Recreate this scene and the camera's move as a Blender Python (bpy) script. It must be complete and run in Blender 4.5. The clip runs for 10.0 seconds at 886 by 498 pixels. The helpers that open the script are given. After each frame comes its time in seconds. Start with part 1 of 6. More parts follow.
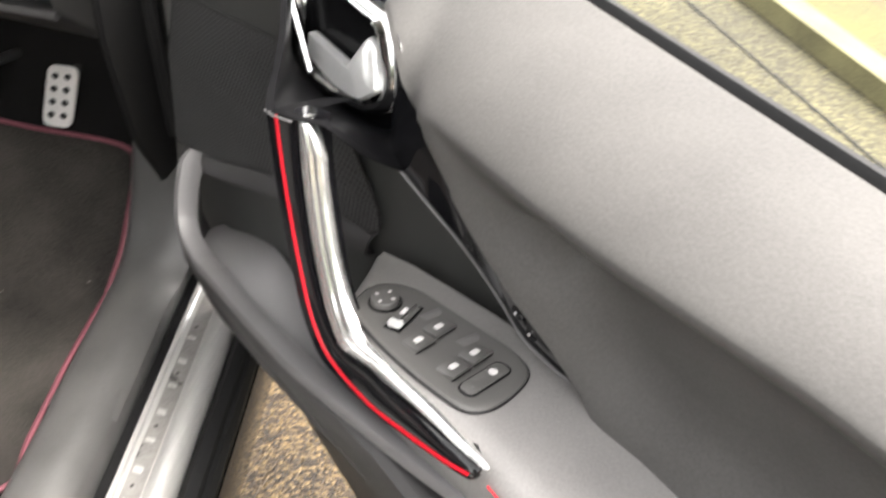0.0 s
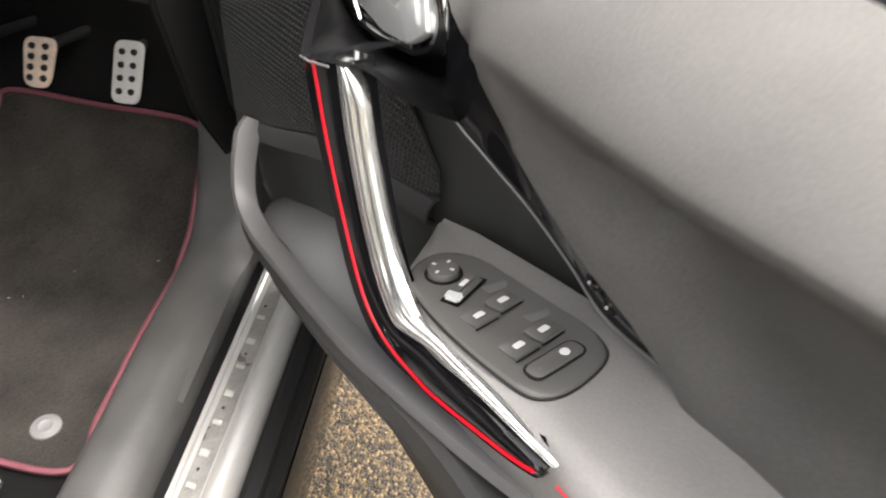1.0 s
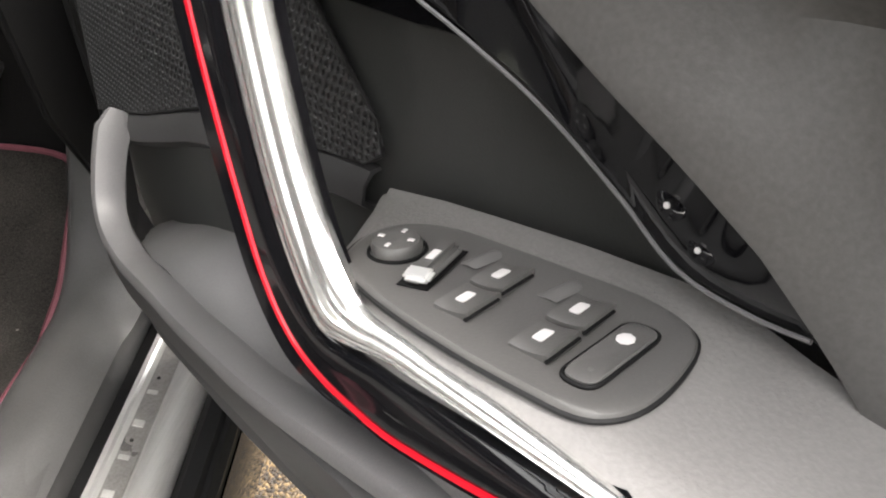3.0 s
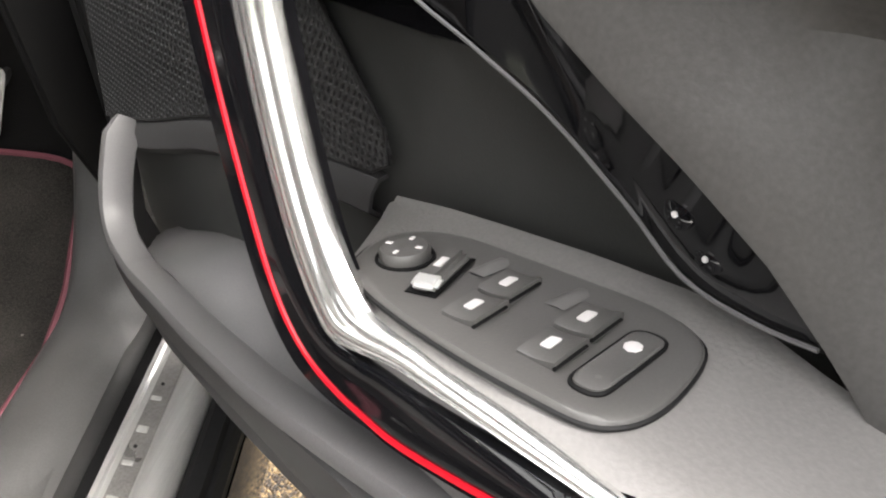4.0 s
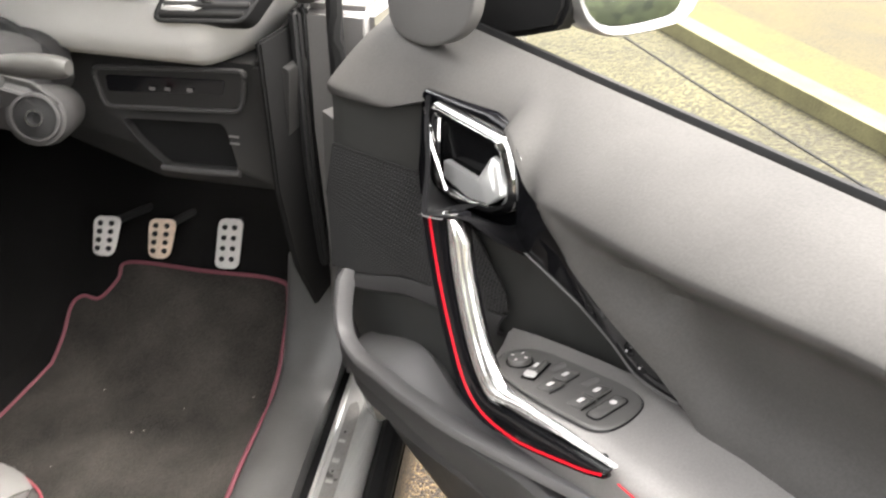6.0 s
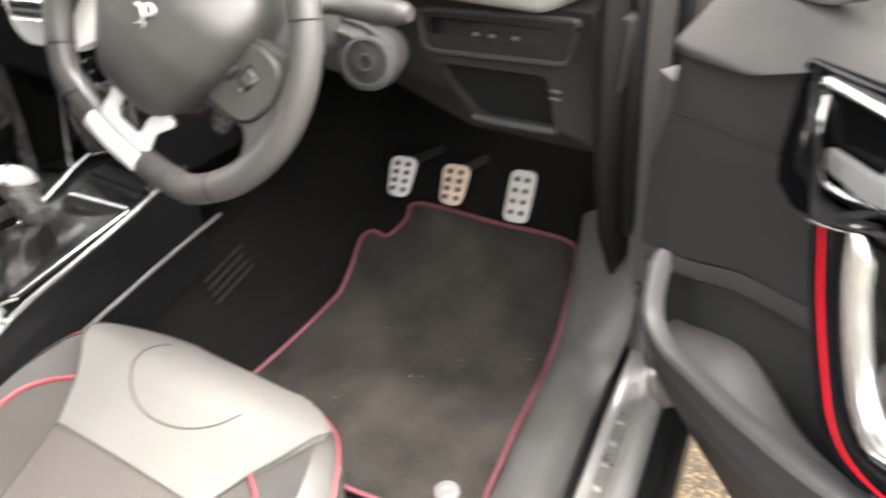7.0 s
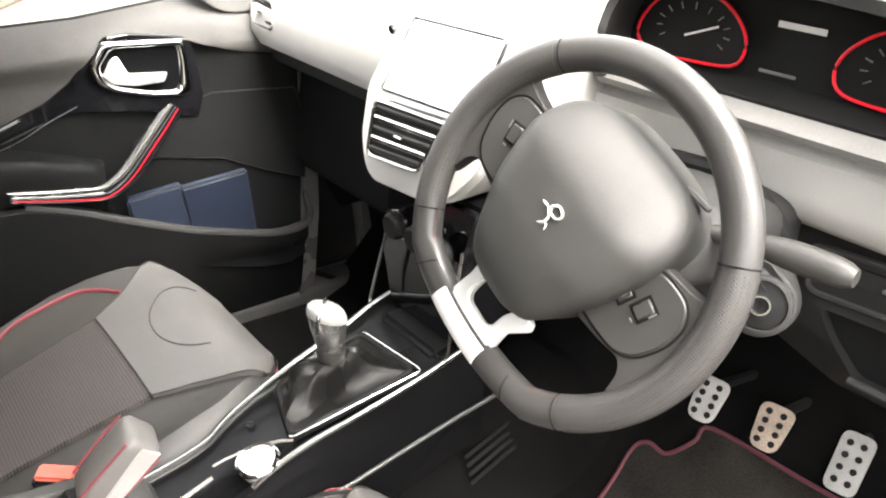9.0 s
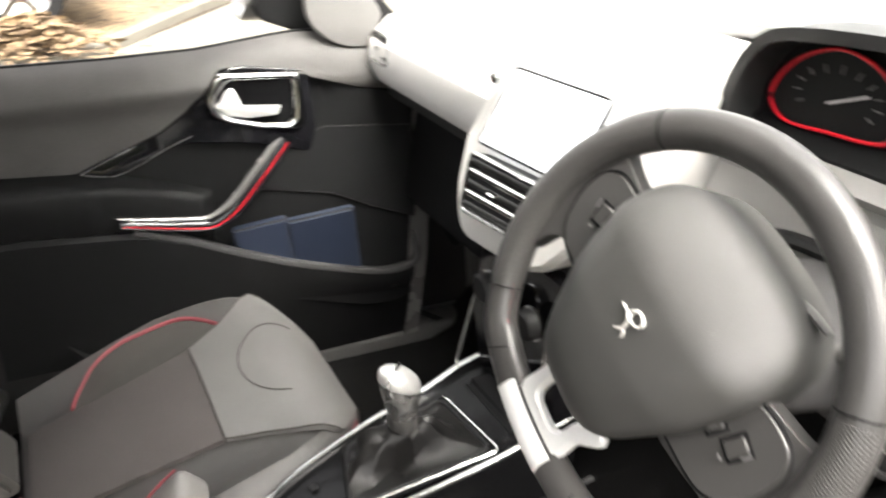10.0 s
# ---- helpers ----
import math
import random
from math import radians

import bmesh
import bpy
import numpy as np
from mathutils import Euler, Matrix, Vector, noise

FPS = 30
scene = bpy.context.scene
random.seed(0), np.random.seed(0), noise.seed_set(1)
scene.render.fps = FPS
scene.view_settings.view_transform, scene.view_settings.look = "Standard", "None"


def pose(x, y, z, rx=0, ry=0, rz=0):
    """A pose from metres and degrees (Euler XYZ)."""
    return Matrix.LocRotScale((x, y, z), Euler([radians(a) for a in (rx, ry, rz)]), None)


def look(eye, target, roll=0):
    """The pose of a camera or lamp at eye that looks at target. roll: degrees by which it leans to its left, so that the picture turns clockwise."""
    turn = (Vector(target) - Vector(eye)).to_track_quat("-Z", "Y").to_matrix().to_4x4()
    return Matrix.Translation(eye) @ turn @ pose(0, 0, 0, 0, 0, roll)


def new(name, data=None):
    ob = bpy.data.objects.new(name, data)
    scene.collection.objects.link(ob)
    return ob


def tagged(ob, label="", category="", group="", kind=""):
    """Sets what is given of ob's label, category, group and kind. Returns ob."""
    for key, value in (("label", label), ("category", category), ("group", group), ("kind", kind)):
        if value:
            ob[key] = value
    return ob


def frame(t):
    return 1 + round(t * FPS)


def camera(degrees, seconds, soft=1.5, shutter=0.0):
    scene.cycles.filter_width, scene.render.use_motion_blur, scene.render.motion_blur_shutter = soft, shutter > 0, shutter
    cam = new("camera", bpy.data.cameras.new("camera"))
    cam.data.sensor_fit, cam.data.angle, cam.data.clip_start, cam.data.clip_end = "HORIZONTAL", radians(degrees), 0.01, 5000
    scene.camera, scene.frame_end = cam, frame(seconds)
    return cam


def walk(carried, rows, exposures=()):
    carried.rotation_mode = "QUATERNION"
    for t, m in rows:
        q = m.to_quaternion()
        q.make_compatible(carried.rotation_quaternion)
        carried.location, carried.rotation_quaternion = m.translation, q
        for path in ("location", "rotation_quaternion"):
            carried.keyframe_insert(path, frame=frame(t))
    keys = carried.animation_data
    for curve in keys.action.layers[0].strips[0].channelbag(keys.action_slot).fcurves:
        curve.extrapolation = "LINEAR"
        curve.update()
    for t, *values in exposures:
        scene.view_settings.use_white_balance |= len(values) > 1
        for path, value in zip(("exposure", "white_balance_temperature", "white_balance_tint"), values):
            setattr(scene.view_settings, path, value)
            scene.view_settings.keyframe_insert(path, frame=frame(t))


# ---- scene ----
cam = camera(58.2, 10.0, soft=2.0, shutter=0.5)
PATH = [
    (0, (1.115, -0.351, 1.232), (1.0, 1.156, -0.078), 10.9),
    (0.5, (1.144, -0.34, 1.232), (0.833, 1.049, -0.174), 7.1),
    (1, (1.13, -0.301, 1.177), (0.806, 1.125, -0.187), 4.5),
    (1.5, (1.103, -0.227, 1.036), (0.876, 1.295, -0.241), 5.8),
    (2, (1.104, -0.202, 0.995), (0.928, 1.384, -0.211), 5.6),
    (2.5, (1.1, -0.194, 0.998), (0.913, 1.406, -0.187), 4.7),
    (4, (1.096, -0.197, 1.0), (0.897, 1.416, -0.166), 4.9),
    (4.5, (1.084, -0.229, 1.04), (0.873, 1.412, -0.084), 4.3),
    (5, (1.1, -0.407, 1.194), (0.783, 1.3, 0.202), 3.0),
    (5.2, (1.113, -0.465, 1.234), (0.748, 1.272, 0.311), 2.0),
    (6.3, (1.124, -0.521, 1.275), (0.607, 1.099, 0.221), 0.5),
    (6.5, (1.097, -0.508, 1.266), (0.459, 1.07, 0.215), -0.5),
    (7, (0.993, -0.466, 1.269), (0.07, 0.88, 0.112), -3.3),
    (7.5, (0.888, -0.421, 1.257), (-0.244, 0.691, 0.04), -2.2),
    (8, (0.815, -0.411, 1.256), (-0.47, 0.426, -0.028), -2.9),
    (8.5, (0.778, -0.435, 1.28), (-0.716, 0.37, 0.222), 0.5),
    (9, (0.757, -0.457, 1.298), (-0.614, 0.689, 0.399), 3.2),
    (9.5, (0.75, -0.423, 1.31), (-0.654, 0.692, 0.424), 1.9),
    (10, (0.708, -0.347, 1.314), (-0.873, 0.512, 0.441), 2.6),
]
EXPOSURES = [(0.0, 3.37), (0.5, 3.14), (1.0, 3.1), (2.0, 3.3), (4.0, 3.4), (4.5, 3.42), (5.0, 3.53), (5.2, 3.44), (6.5, 3.4), (7.0, 3.68), (7.5, 3.72), (8.0, 3.5), (8.5, 3.6), (9.0, 3.6), (9.5, 3.42), (10.0, 3.15)]
walk(cam, [(t, look(eye, target, roll)) for t, eye, target, roll in PATH], EXPOSURES)

# ---- world and sun: bright overcast day ----
SUN_EL, SUN_ROT = radians(62), radians(82)
world = bpy.data.worlds.new("sky")
scene.world = world
world.use_nodes = True
wn = world.node_tree
wn.nodes.clear()
sky = wn.nodes.new("ShaderNodeTexSky")
sky.sky_type = "NISHITA"
sky.sun_disc = False
sky.sun_elevation, sky.sun_rotation = SUN_EL, SUN_ROT
sky.air_density, sky.dust_density, sky.ozone_density = 1.0, 4.0, 1.0
pale = wn.nodes.new("ShaderNodeHueSaturation")
pale.inputs["Saturation"].default_value = 0.2
back = wn.nodes.new("ShaderNodeBackground")
back.inputs["Strength"].default_value = 0.15
wout = wn.nodes.new("ShaderNodeOutputWorld")
wn.links.new(sky.outputs[0], pale.inputs["Color"])
warm = wn.nodes.new("ShaderNodeVectorMath")
warm.operation = "MULTIPLY"
warm.inputs[1].default_value = (1.05, 1.0, 0.93)
wn.links.new(pale.outputs[0], warm.inputs[0])
wn.links.new(warm.outputs[0], back.inputs["Color"])
wn.links.new(back.outputs[0], wout.inputs[0])
sun_data = bpy.data.lights.new("sun", "SUN")
sun_data.energy, sun_data.angle, sun_data.color = 1.0, radians(40), (1.0, 0.96, 0.9)
sun = new("sun", sun_data)
sun_dir = Vector((math.sin(SUN_ROT) * math.cos(SUN_EL), math.cos(SUN_ROT) * math.cos(SUN_EL), math.sin(SUN_EL)))
sun.matrix_basis = look(sun_dir * 20, (0, 0, 0))


# ---- materials ----
def pm(name, base, rough=0.5, metal=0.0, var=0.18, scale=14.0, fine=350.0, bump=0.08, depth=0.0006, coat=0.0, stain=0.0, stretch=(1, 1, 1), spec=0.5):
    """A surface with variation at two scales: broad patches and fine grain, with relief."""
    m = bpy.data.materials.new(name)
    m.use_nodes = True
    nt = m.node_tree
    b = nt.nodes["Principled BSDF"]
    b.inputs["Metallic"].default_value = metal
    b.inputs["Coat Weight"].default_value = coat
    b.inputs["Coat Roughness"].default_value = 0.04
    b.inputs["Specular IOR Level"].default_value = spec
    tc = nt.nodes.new("ShaderNodeTexCoord")
    mp = nt.nodes.new("ShaderNodeMapping")
    mp.inputs["Scale"].default_value = stretch
    nt.links.new(tc.outputs["Object"], mp.inputs["Vector"])
    big = nt.nodes.new("ShaderNodeTexNoise")
    big.inputs["Scale"].default_value, big.inputs["Detail"].default_value = scale, 5
    grain = nt.nodes.new("ShaderNodeTexNoise")
    grain.inputs["Scale"].default_value, grain.inputs["Detail"].default_value = fine, 3
    for n in (big, grain):
        nt.links.new(mp.outputs[0], n.inputs["Vector"])
    mix = nt.nodes.new("ShaderNodeMath")
    mix.operation = "ADD"
    nt.links.new(big.outputs["Fac"], mix.inputs[0])
    nt.links.new(grain.outputs["Fac"], mix.inputs[1])
    ramp = nt.nodes.new("ShaderNodeMapRange")
    ramp.inputs["From Min"].default_value, ramp.inputs["From Max"].default_value = 0.6, 1.4
    ramp.inputs["To Min"].default_value, ramp.inputs["To Max"].default_value = 1 - var, 1 + var
    nt.links.new(mix.outputs[0], ramp.inputs["Value"])
    col = nt.nodes.new("ShaderNodeVectorMath")
    col.operation = "SCALE"
    col.inputs[0].default_value = base
    nt.links.new(ramp.outputs[0], col.inputs["Scale"])
    nt.links.new(col.outputs[0], b.inputs["Base Color"])
    rr = nt.nodes.new("ShaderNodeMapRange")
    rr.inputs["From Min"].default_value, rr.inputs["From Max"].default_value = 0.3, 0.7
    rr.inputs["To Min"].default_value, rr.inputs["To Max"].default_value = max(0.02, rough * (1 - 0.35 * stain) - 0.03), min(1, rough * (1 + 0.35 * stain) + 0.03)
    nt.links.new(big.outputs["Fac"], rr.inputs["Value"])
    nt.links.new(rr.outputs[0], b.inputs["Roughness"])
    if bump:
        bp = nt.nodes.new("ShaderNodeBump")
        bp.inputs["Strength"].default_value, bp.inputs["Distance"].default_value = bump, depth
        nt.links.new(grain.outputs["Fac"], bp.inputs["Height"])
        nt.links.new(bp.outputs[0], b.inputs["Normal"])
    return m


def cellular(m, scale, strength, depth, dark=0.5, plane=(1, 1, 1)):
    """Presses a field of small round cells into a material: pierced grilles, perforated hide, woven mesh."""
    nt = m.node_tree
    b = nt.nodes["Principled BSDF"]
    tc = nt.nodes.new("ShaderNodeTexCoord")
    vo = nt.nodes.new("ShaderNodeTexVoronoi")
    vo.inputs["Scale"].default_value, vo.inputs["Randomness"].default_value = scale, 0.0
    mp = nt.nodes.new("ShaderNodeMapping")
    mp.inputs["Scale"].default_value = plane
    nt.links.new(tc.outputs["Object"], mp.inputs["Vector"])
    nt.links.new(mp.outputs[0], vo.inputs["Vector"])
    st = nt.nodes.new("ShaderNodeMapRange")
    st.inputs["From Min"].default_value, st.inputs["From Max"].default_value = 0.22, 0.42
    nt.links.new(vo.outputs["Distance"], st.inputs["Value"])
    old = b.inputs["Base Color"].links[0].from_socket
    sc = nt.nodes.new("ShaderNodeMapRange")
    sc.inputs["To Min"].default_value, sc.inputs["To Max"].default_value = dark, 1.0
    nt.links.new(st.outputs[0], sc.inputs["Value"])
    mul = nt.nodes.new("ShaderNodeVectorMath")
    mul.operation = "SCALE"
    nt.links.new(old, mul.inputs[0])
    nt.links.new(sc.outputs[0], mul.inputs["Scale"])
    nt.links.new(mul.outputs[0], b.inputs["Base Color"])
    bp = nt.nodes.new("ShaderNodeBump")
    bp.inputs["Strength"].default_value, bp.inputs["Distance"].default_value = strength, depth
    nt.links.new(st.outputs[0], bp.inputs["Height"])
    nt.links.new(bp.outputs[0], b.inputs["Normal"])
    return m


def ground_material(name, tones, pebble, rough):
    """Bound gravel: many small stones of mixed tone in a dark binder."""
    m = bpy.data.materials.new(name)
    m.use_nodes = True
    nt = m.node_tree
    b = nt.nodes["Principled BSDF"]
    b.inputs["Roughness"].default_value = rough
    tc = nt.nodes.new("ShaderNodeTexCoord")
    vo = nt.nodes.new("ShaderNodeTexVoronoi")
    vo.inputs["Scale"].default_value = pebble
    no = nt.nodes.new("ShaderNodeTexNoise")
    no.inputs["Scale"].default_value, no.inputs["Detail"].default_value = 1.3, 6
    for n in (vo, no):
        nt.links.new(tc.outputs["Object"], n.inputs["Vector"])
    ra = nt.nodes.new("ShaderNodeValToRGB")
    ra.color_ramp.elements[0].color, ra.color_ramp.elements[1].color = (*tones[0], 1), (*tones[2], 1)
    mid = ra.color_ramp.elements.new(0.5)
    mid.color = (*tones[1], 1)
    sep = nt.nodes.new("ShaderNodeSeparateColor")
    nt.links.new(vo.outputs["Color"], sep.inputs[0])
    nt.links.new(sep.outputs[0], ra.inputs["Fac"])
    mr = nt.nodes.new("ShaderNodeMapRange")
    mr.inputs["From Min"].default_value, mr.inputs["From Max"].default_value = 0.3, 0.7
    mr.inputs["To Min"].default_value, mr.inputs["To Max"].default_value = 0.62, 1.3
    nt.links.new(no.outputs["Fac"], mr.inputs["Value"])
    mul = nt.nodes.new("ShaderNodeVectorMath")
    mul.operation = "SCALE"
    nt.links.new(ra.outputs["Color"], mul.inputs[0])
    nt.links.new(mr.outputs[0], mul.inputs["Scale"])
    nt.links.new(mul.outputs[0], b.inputs["Base Color"])
    bp = nt.nodes.new("ShaderNodeBump")
    bp.inputs["Strength"].default_value, bp.inputs["Distance"].default_value = 0.9, 0.006
    bp.invert = True
    nt.links.new(vo.outputs["Distance"], bp.inputs["Height"])
    nt.links.new(bp.outputs[0], b.inputs["Normal"])
    return m


def clear(name, tint=(1, 1, 1), rough=0.0):
    m = bpy.data.materials.new(name)
    m.use_nodes = True
    b = m.node_tree.nodes["Principled BSDF"]
    b.inputs["Base Color"].default_value = (*tint, 1)
    b.inputs["Roughness"].default_value, b.inputs["IOR"].default_value = rough, 1.45
    b.inputs["Transmission Weight"].default_value = 1.0
    return m


TRIM = pm("charcoal_trim", (0.019, 0.0187, 0.0187), 0.45, spec=0.3, var=0.12, bump=0.25, fine=900, depth=0.0004)
SOFT = pm("soft_grey_panel", (0.074, 0.0715, 0.069), 0.5, spec=0.22, var=0.18, bump=0.3, fine=450, depth=0.0004)
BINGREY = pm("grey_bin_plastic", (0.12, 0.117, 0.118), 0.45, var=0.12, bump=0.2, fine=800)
# DARK is blacker than real plastic: cabin shade is put into its colour
DARK = pm("dark_and_shaded_plastic", (0.0065, 0.0065, 0.0068), 0.6, spec=0.16, var=0.15, bump=0.2, fine=800)
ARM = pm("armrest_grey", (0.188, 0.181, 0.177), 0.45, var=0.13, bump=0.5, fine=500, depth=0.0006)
PANEL = pm("switch_panel_grey", (0.088, 0.0855, 0.083), 0.36, var=0.1, bump=0.15, fine=900)
SWITCH = pm("switch_grey", (0.115, 0.112, 0.11), 0.38, var=0.1, bump=0.15, fine=900)
GLOSS = pm("piano_black", (0.005, 0.005, 0.006), 0.07, var=0.05, bump=0.0, spec=0.45)
CHROME = pm("chrome", (0.86, 0.86, 0.85), 0.09, 1.0, var=0.03, bump=0.0, stain=0.6)
SATIN = pm("satin_chrome", (0.62, 0.62, 0.61), 0.24, 1.0, var=0.05, bump=0.0)
RED = pm("red_line", (0.6, 0.004, 0.018), 0.35, var=0.08, bump=0.0)
PIPING = pm("red_piping", (0.19, 0.036, 0.046), 0.6, var=0.15, fine=1200, bump=0.4)
WHITE = pm("white_mark", (0.6, 0.58, 0.58), 0.5, var=0.03, bump=0.0)
DASH = pm("pale_dash_skin", (0.55, 0.541, 0.526), 0.5, var=0.08, bump=0.35, fine=800, depth=0.0005)
LEATHER = pm("wheel_leather", (0.043, 0.0415, 0.0405), 0.34, var=0.15, bump=0.35, fine=600, depth=0.0005)
PERF = cellular(pm("perforated_leather", (0.05, 0.048, 0.0465), 0.36, var=0.12), 420, 0.6, 0.0006, 0.45)
PAD = pm("wheel_pad", (0.046, 0.0455, 0.0435), 0.52, spec=0.4, var=0.08, bump=0.35, fine=900, depth=0.0004)
STRIP = pm("bright_strip_metal", (0.78, 0.77, 0.75), 0.22, 0.85, var=0.06, bump=0.0, stain=0.5)
GRIPHIDE = pm("grip_hide", (0.13, 0.125, 0.12), 0.42, var=0.12, bump=0.4, fine=500, depth=0.0006)
BADGE = pm("badge_metal", (0.8, 0.79, 0.76), 0.3, 0.6, var=0.1, scale=200, bump=0.0, stain=0.5)
PODGREY = pm("pod_plastic", (0.038, 0.037, 0.036), 0.36, var=0.08, bump=0.2, fine=900, depth=0.0004)
HIDE = pm("seat_hide", (0.095, 0.0925, 0.09), 0.55, var=0.12, bump=0.4, fine=500, depth=0.0006)
SIDEHIDE = pm("seat_side_hide", (0.039, 0.037, 0.036), 0.55, var=0.12, bump=0.4, fine=500, depth=0.0006)
WEAVE = cellular(pm("seat_weave", (0.06, 0.0525, 0.0505), 0.85, var=0.14), 230, 0.8, 0.001, 0.62, (1, 1, 0))
FLANK = pm("dark_seat_cloth", (0.034, 0.0315, 0.0285), 0.9, var=0.15, fine=900, bump=0.5)
CARPET = pm("carpet", (0.005, 0.0048, 0.0048), 0.97, var=0.4, scale=9, fine=700, bump=0.8, depth=0.002, spec=0.1)
MATFELT = pm("mat_felt", (0.0185, 0.0166, 0.015), 0.97, var=1.5, scale=7, fine=600, bump=0.9, depth=0.002, spec=0.2)
RUBBER = pm("black_rubber", (0.01, 0.01, 0.0105), 0.6, spec=0.25, var=0.2, bump=0.2)
STEEL = pm("brushed_steel", (0.66, 0.65, 0.635), 0.36, 0.6, var=0.12, fine=500, stretch=(1, 0.03, 1), bump=0.06, stain=0.5)
PAINT = pm("grey_body_paint", (0.17, 0.165, 0.162), 0.3, 0.3, var=0.06, scale=5, bump=0.0, coat=1.0, stain=0.4)
PEDALM = pm("pedal_alloy", (0.6, 0.585, 0.57), 0.38, 0.4, var=0.15, scale=60, bump=0.1, stain=0.6)
RUSTY = pm("worn_pedal_alloy", (0.58, 0.47, 0.38), 0.42, 0.4, var=0.35, scale=40, bump=0.1, stain=0.8)
GRILLE = cellular(pm("speaker_grille", (0.034, 0.034, 0.035), 0.42, var=0.1), 210, 0.6, 0.0015, 0.04, (1, 0, 1))
BOOTHIDE = pm("gaiter_hide", (0.008, 0.0077, 0.0075), 0.34, spec=0.22, var=0.2, scale=30, bump=0.4, fine=500)
GLASS = clear("clear_glass", (0.95, 0.97, 0.96))
BLUE = pm("blue_wallet", (0.012, 0.0175, 0.034), 0.55, var=0.15, bump=0.3, fine=700)
ORANGE = pm("orange_button", (0.62, 0.12, 0.085), 0.3, var=0.1, bump=0.0)
SAIL = pm("sail_grey", (0.125, 0.122, 0.118), 0.5, var=0.1, bump=0.25, fine=600)
TRAY = pm("tray_grey", (0.041, 0.0398, 0.0378), 0.45, var=0.14, bump=0.25, fine=800)
GRIPMETAL = pm("dull_grip_metal", (0.36, 0.355, 0.345), 0.4, 0.2, var=0.1, bump=0.0, stain=0.4)
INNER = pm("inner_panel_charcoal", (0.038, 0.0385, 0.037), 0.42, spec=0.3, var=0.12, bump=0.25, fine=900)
PLATE = pm("worn_plate_metal", (0.36, 0.345, 0.33), 0.36, 0.6, var=0.25, scale=40, bump=0.05, stain=0.6)
HOUSING = pm("pale_grey_housing", (0.11, 0.108, 0.104), 0.35, var=0.1, bump=0.1, coat=0.5, stain=0.4)
MIRROR = pm("mirror_glass", (0.9, 0.9, 0.9), 0.02, 1.0, var=0.0, bump=0.0)
HEADLINER = pm("headliner", (0.38, 0.37, 0.355), 0.95, var=0.1, bump=0.4)
GROUND = ground_material("bound_gravel", ((0.006, 0.0038, 0.0022), (0.019, 0.0118, 0.0062), (0.125, 0.086, 0.04)), 190, 0.8)
PAVING = pm("sandy_paving", (0.04, 0.031, 0.0085), 0.85, var=0.6, scale=2.2, fine=70, bump=0.4, depth=0.003)
ROAD = pm("worn_concrete_road", (0.14, 0.13, 0.105), 0.85, var=0.25, scale=2.5, fine=90, bump=0.4, depth=0.003)
MOSS = pm("mossy_strip", (0.055, 0.05, 0.012), 0.9, var=0.4, scale=5, fine=60, bump=0.5, depth=0.004)
KERB = pm("pale_kerb", (0.115, 0.106, 0.05), 0.8, var=0.45, scale=6, fine=150, bump=0.3, depth=0.002)
LEAFY = ground_material("leaf_litter", ((0.05, 0.032, 0.018), (0.14, 0.09, 0.05), (0.3, 0.22, 0.12)), 45, 0.9)


# ---- shared builders ----
ROOT = {}


def thing(name, at, label, category, group="", kind="", m=None):
    ob = new(name)
    ob.matrix_basis = m if m is not None else Matrix.Translation(at)
    ob.empty_display_size = 0.05
    ROOT[ob] = ob.matrix_basis.copy()
    return tagged(ob, label, category, group, kind)


def part(name, bm, material, parent=None, label="", local=False, flat=False, angle=38):
    """Links a bmesh as one mesh object under a thing or a part. Places are in the world, or the thing's own if local."""
    if parent is not None and not local:
        bm.transform(ROOT[parent].inverted())
    bmesh.ops.recalc_face_normals(bm, faces=bm.faces)
    me = bpy.data.meshes.new(name)
    bm.to_mesh(me)
    bm.free()
    me.materials.append(material)
    if not flat:
        for p in me.polygons:
            p.use_smooth = True
        me.set_sharp_from_angle(angle=radians(angle))
    ob = new(name, me)
    if parent is not None:
        ob.parent = parent
        ROOT[ob] = ROOT[parent]
    else:
        ROOT[ob] = Matrix.Identity(4)
    return tagged(ob, label)


def spline(pts, n=8, closed=False):
    """Points on a smooth curve through pts."""
    ps = [Vector(p) for p in pts]
    out = []
    count = len(ps)
    for i in range(count if closed else count - 1):
        a, b, c, d = (ps[(i + k) % count] if closed else ps[min(max(i + k, 0), count - 1)] for k in (-1, 0, 1, 2))
        for j in range(n):
            t = j / n
            out.append(0.5 * ((2 * b) + (c - a) * t + (2 * a - 5 * b + 4 * c - d) * t * t + (3 * b - a - 3 * c + d) * t ** 3))
    if not closed:
        out.append(ps[-1].copy())
    return out


def loft(rings, closed=True, caps=True, wrap=False, bm=None):
    """A skin over rings of points; closed: each ring is a loop; wrap: the last ring joins the first."""
    bm = bm or bmesh.new()
    rows = [[bm.verts.new(p) for p in r] for r in rings]
    pairs = list(zip(rows, rows[1:])) + ([(rows[-1], rows[0])] if wrap else [])
    for a, b in pairs:
        n = len(a)
        for i in range(n if closed else n - 1):
            j = (i + 1) % n
            bm.faces.new((a[i], a[j], b[j], b[i]))
    if caps and closed and not wrap:
        bm.faces.new(rows[0])
        bm.faces.new(rows[-1])
    return bm


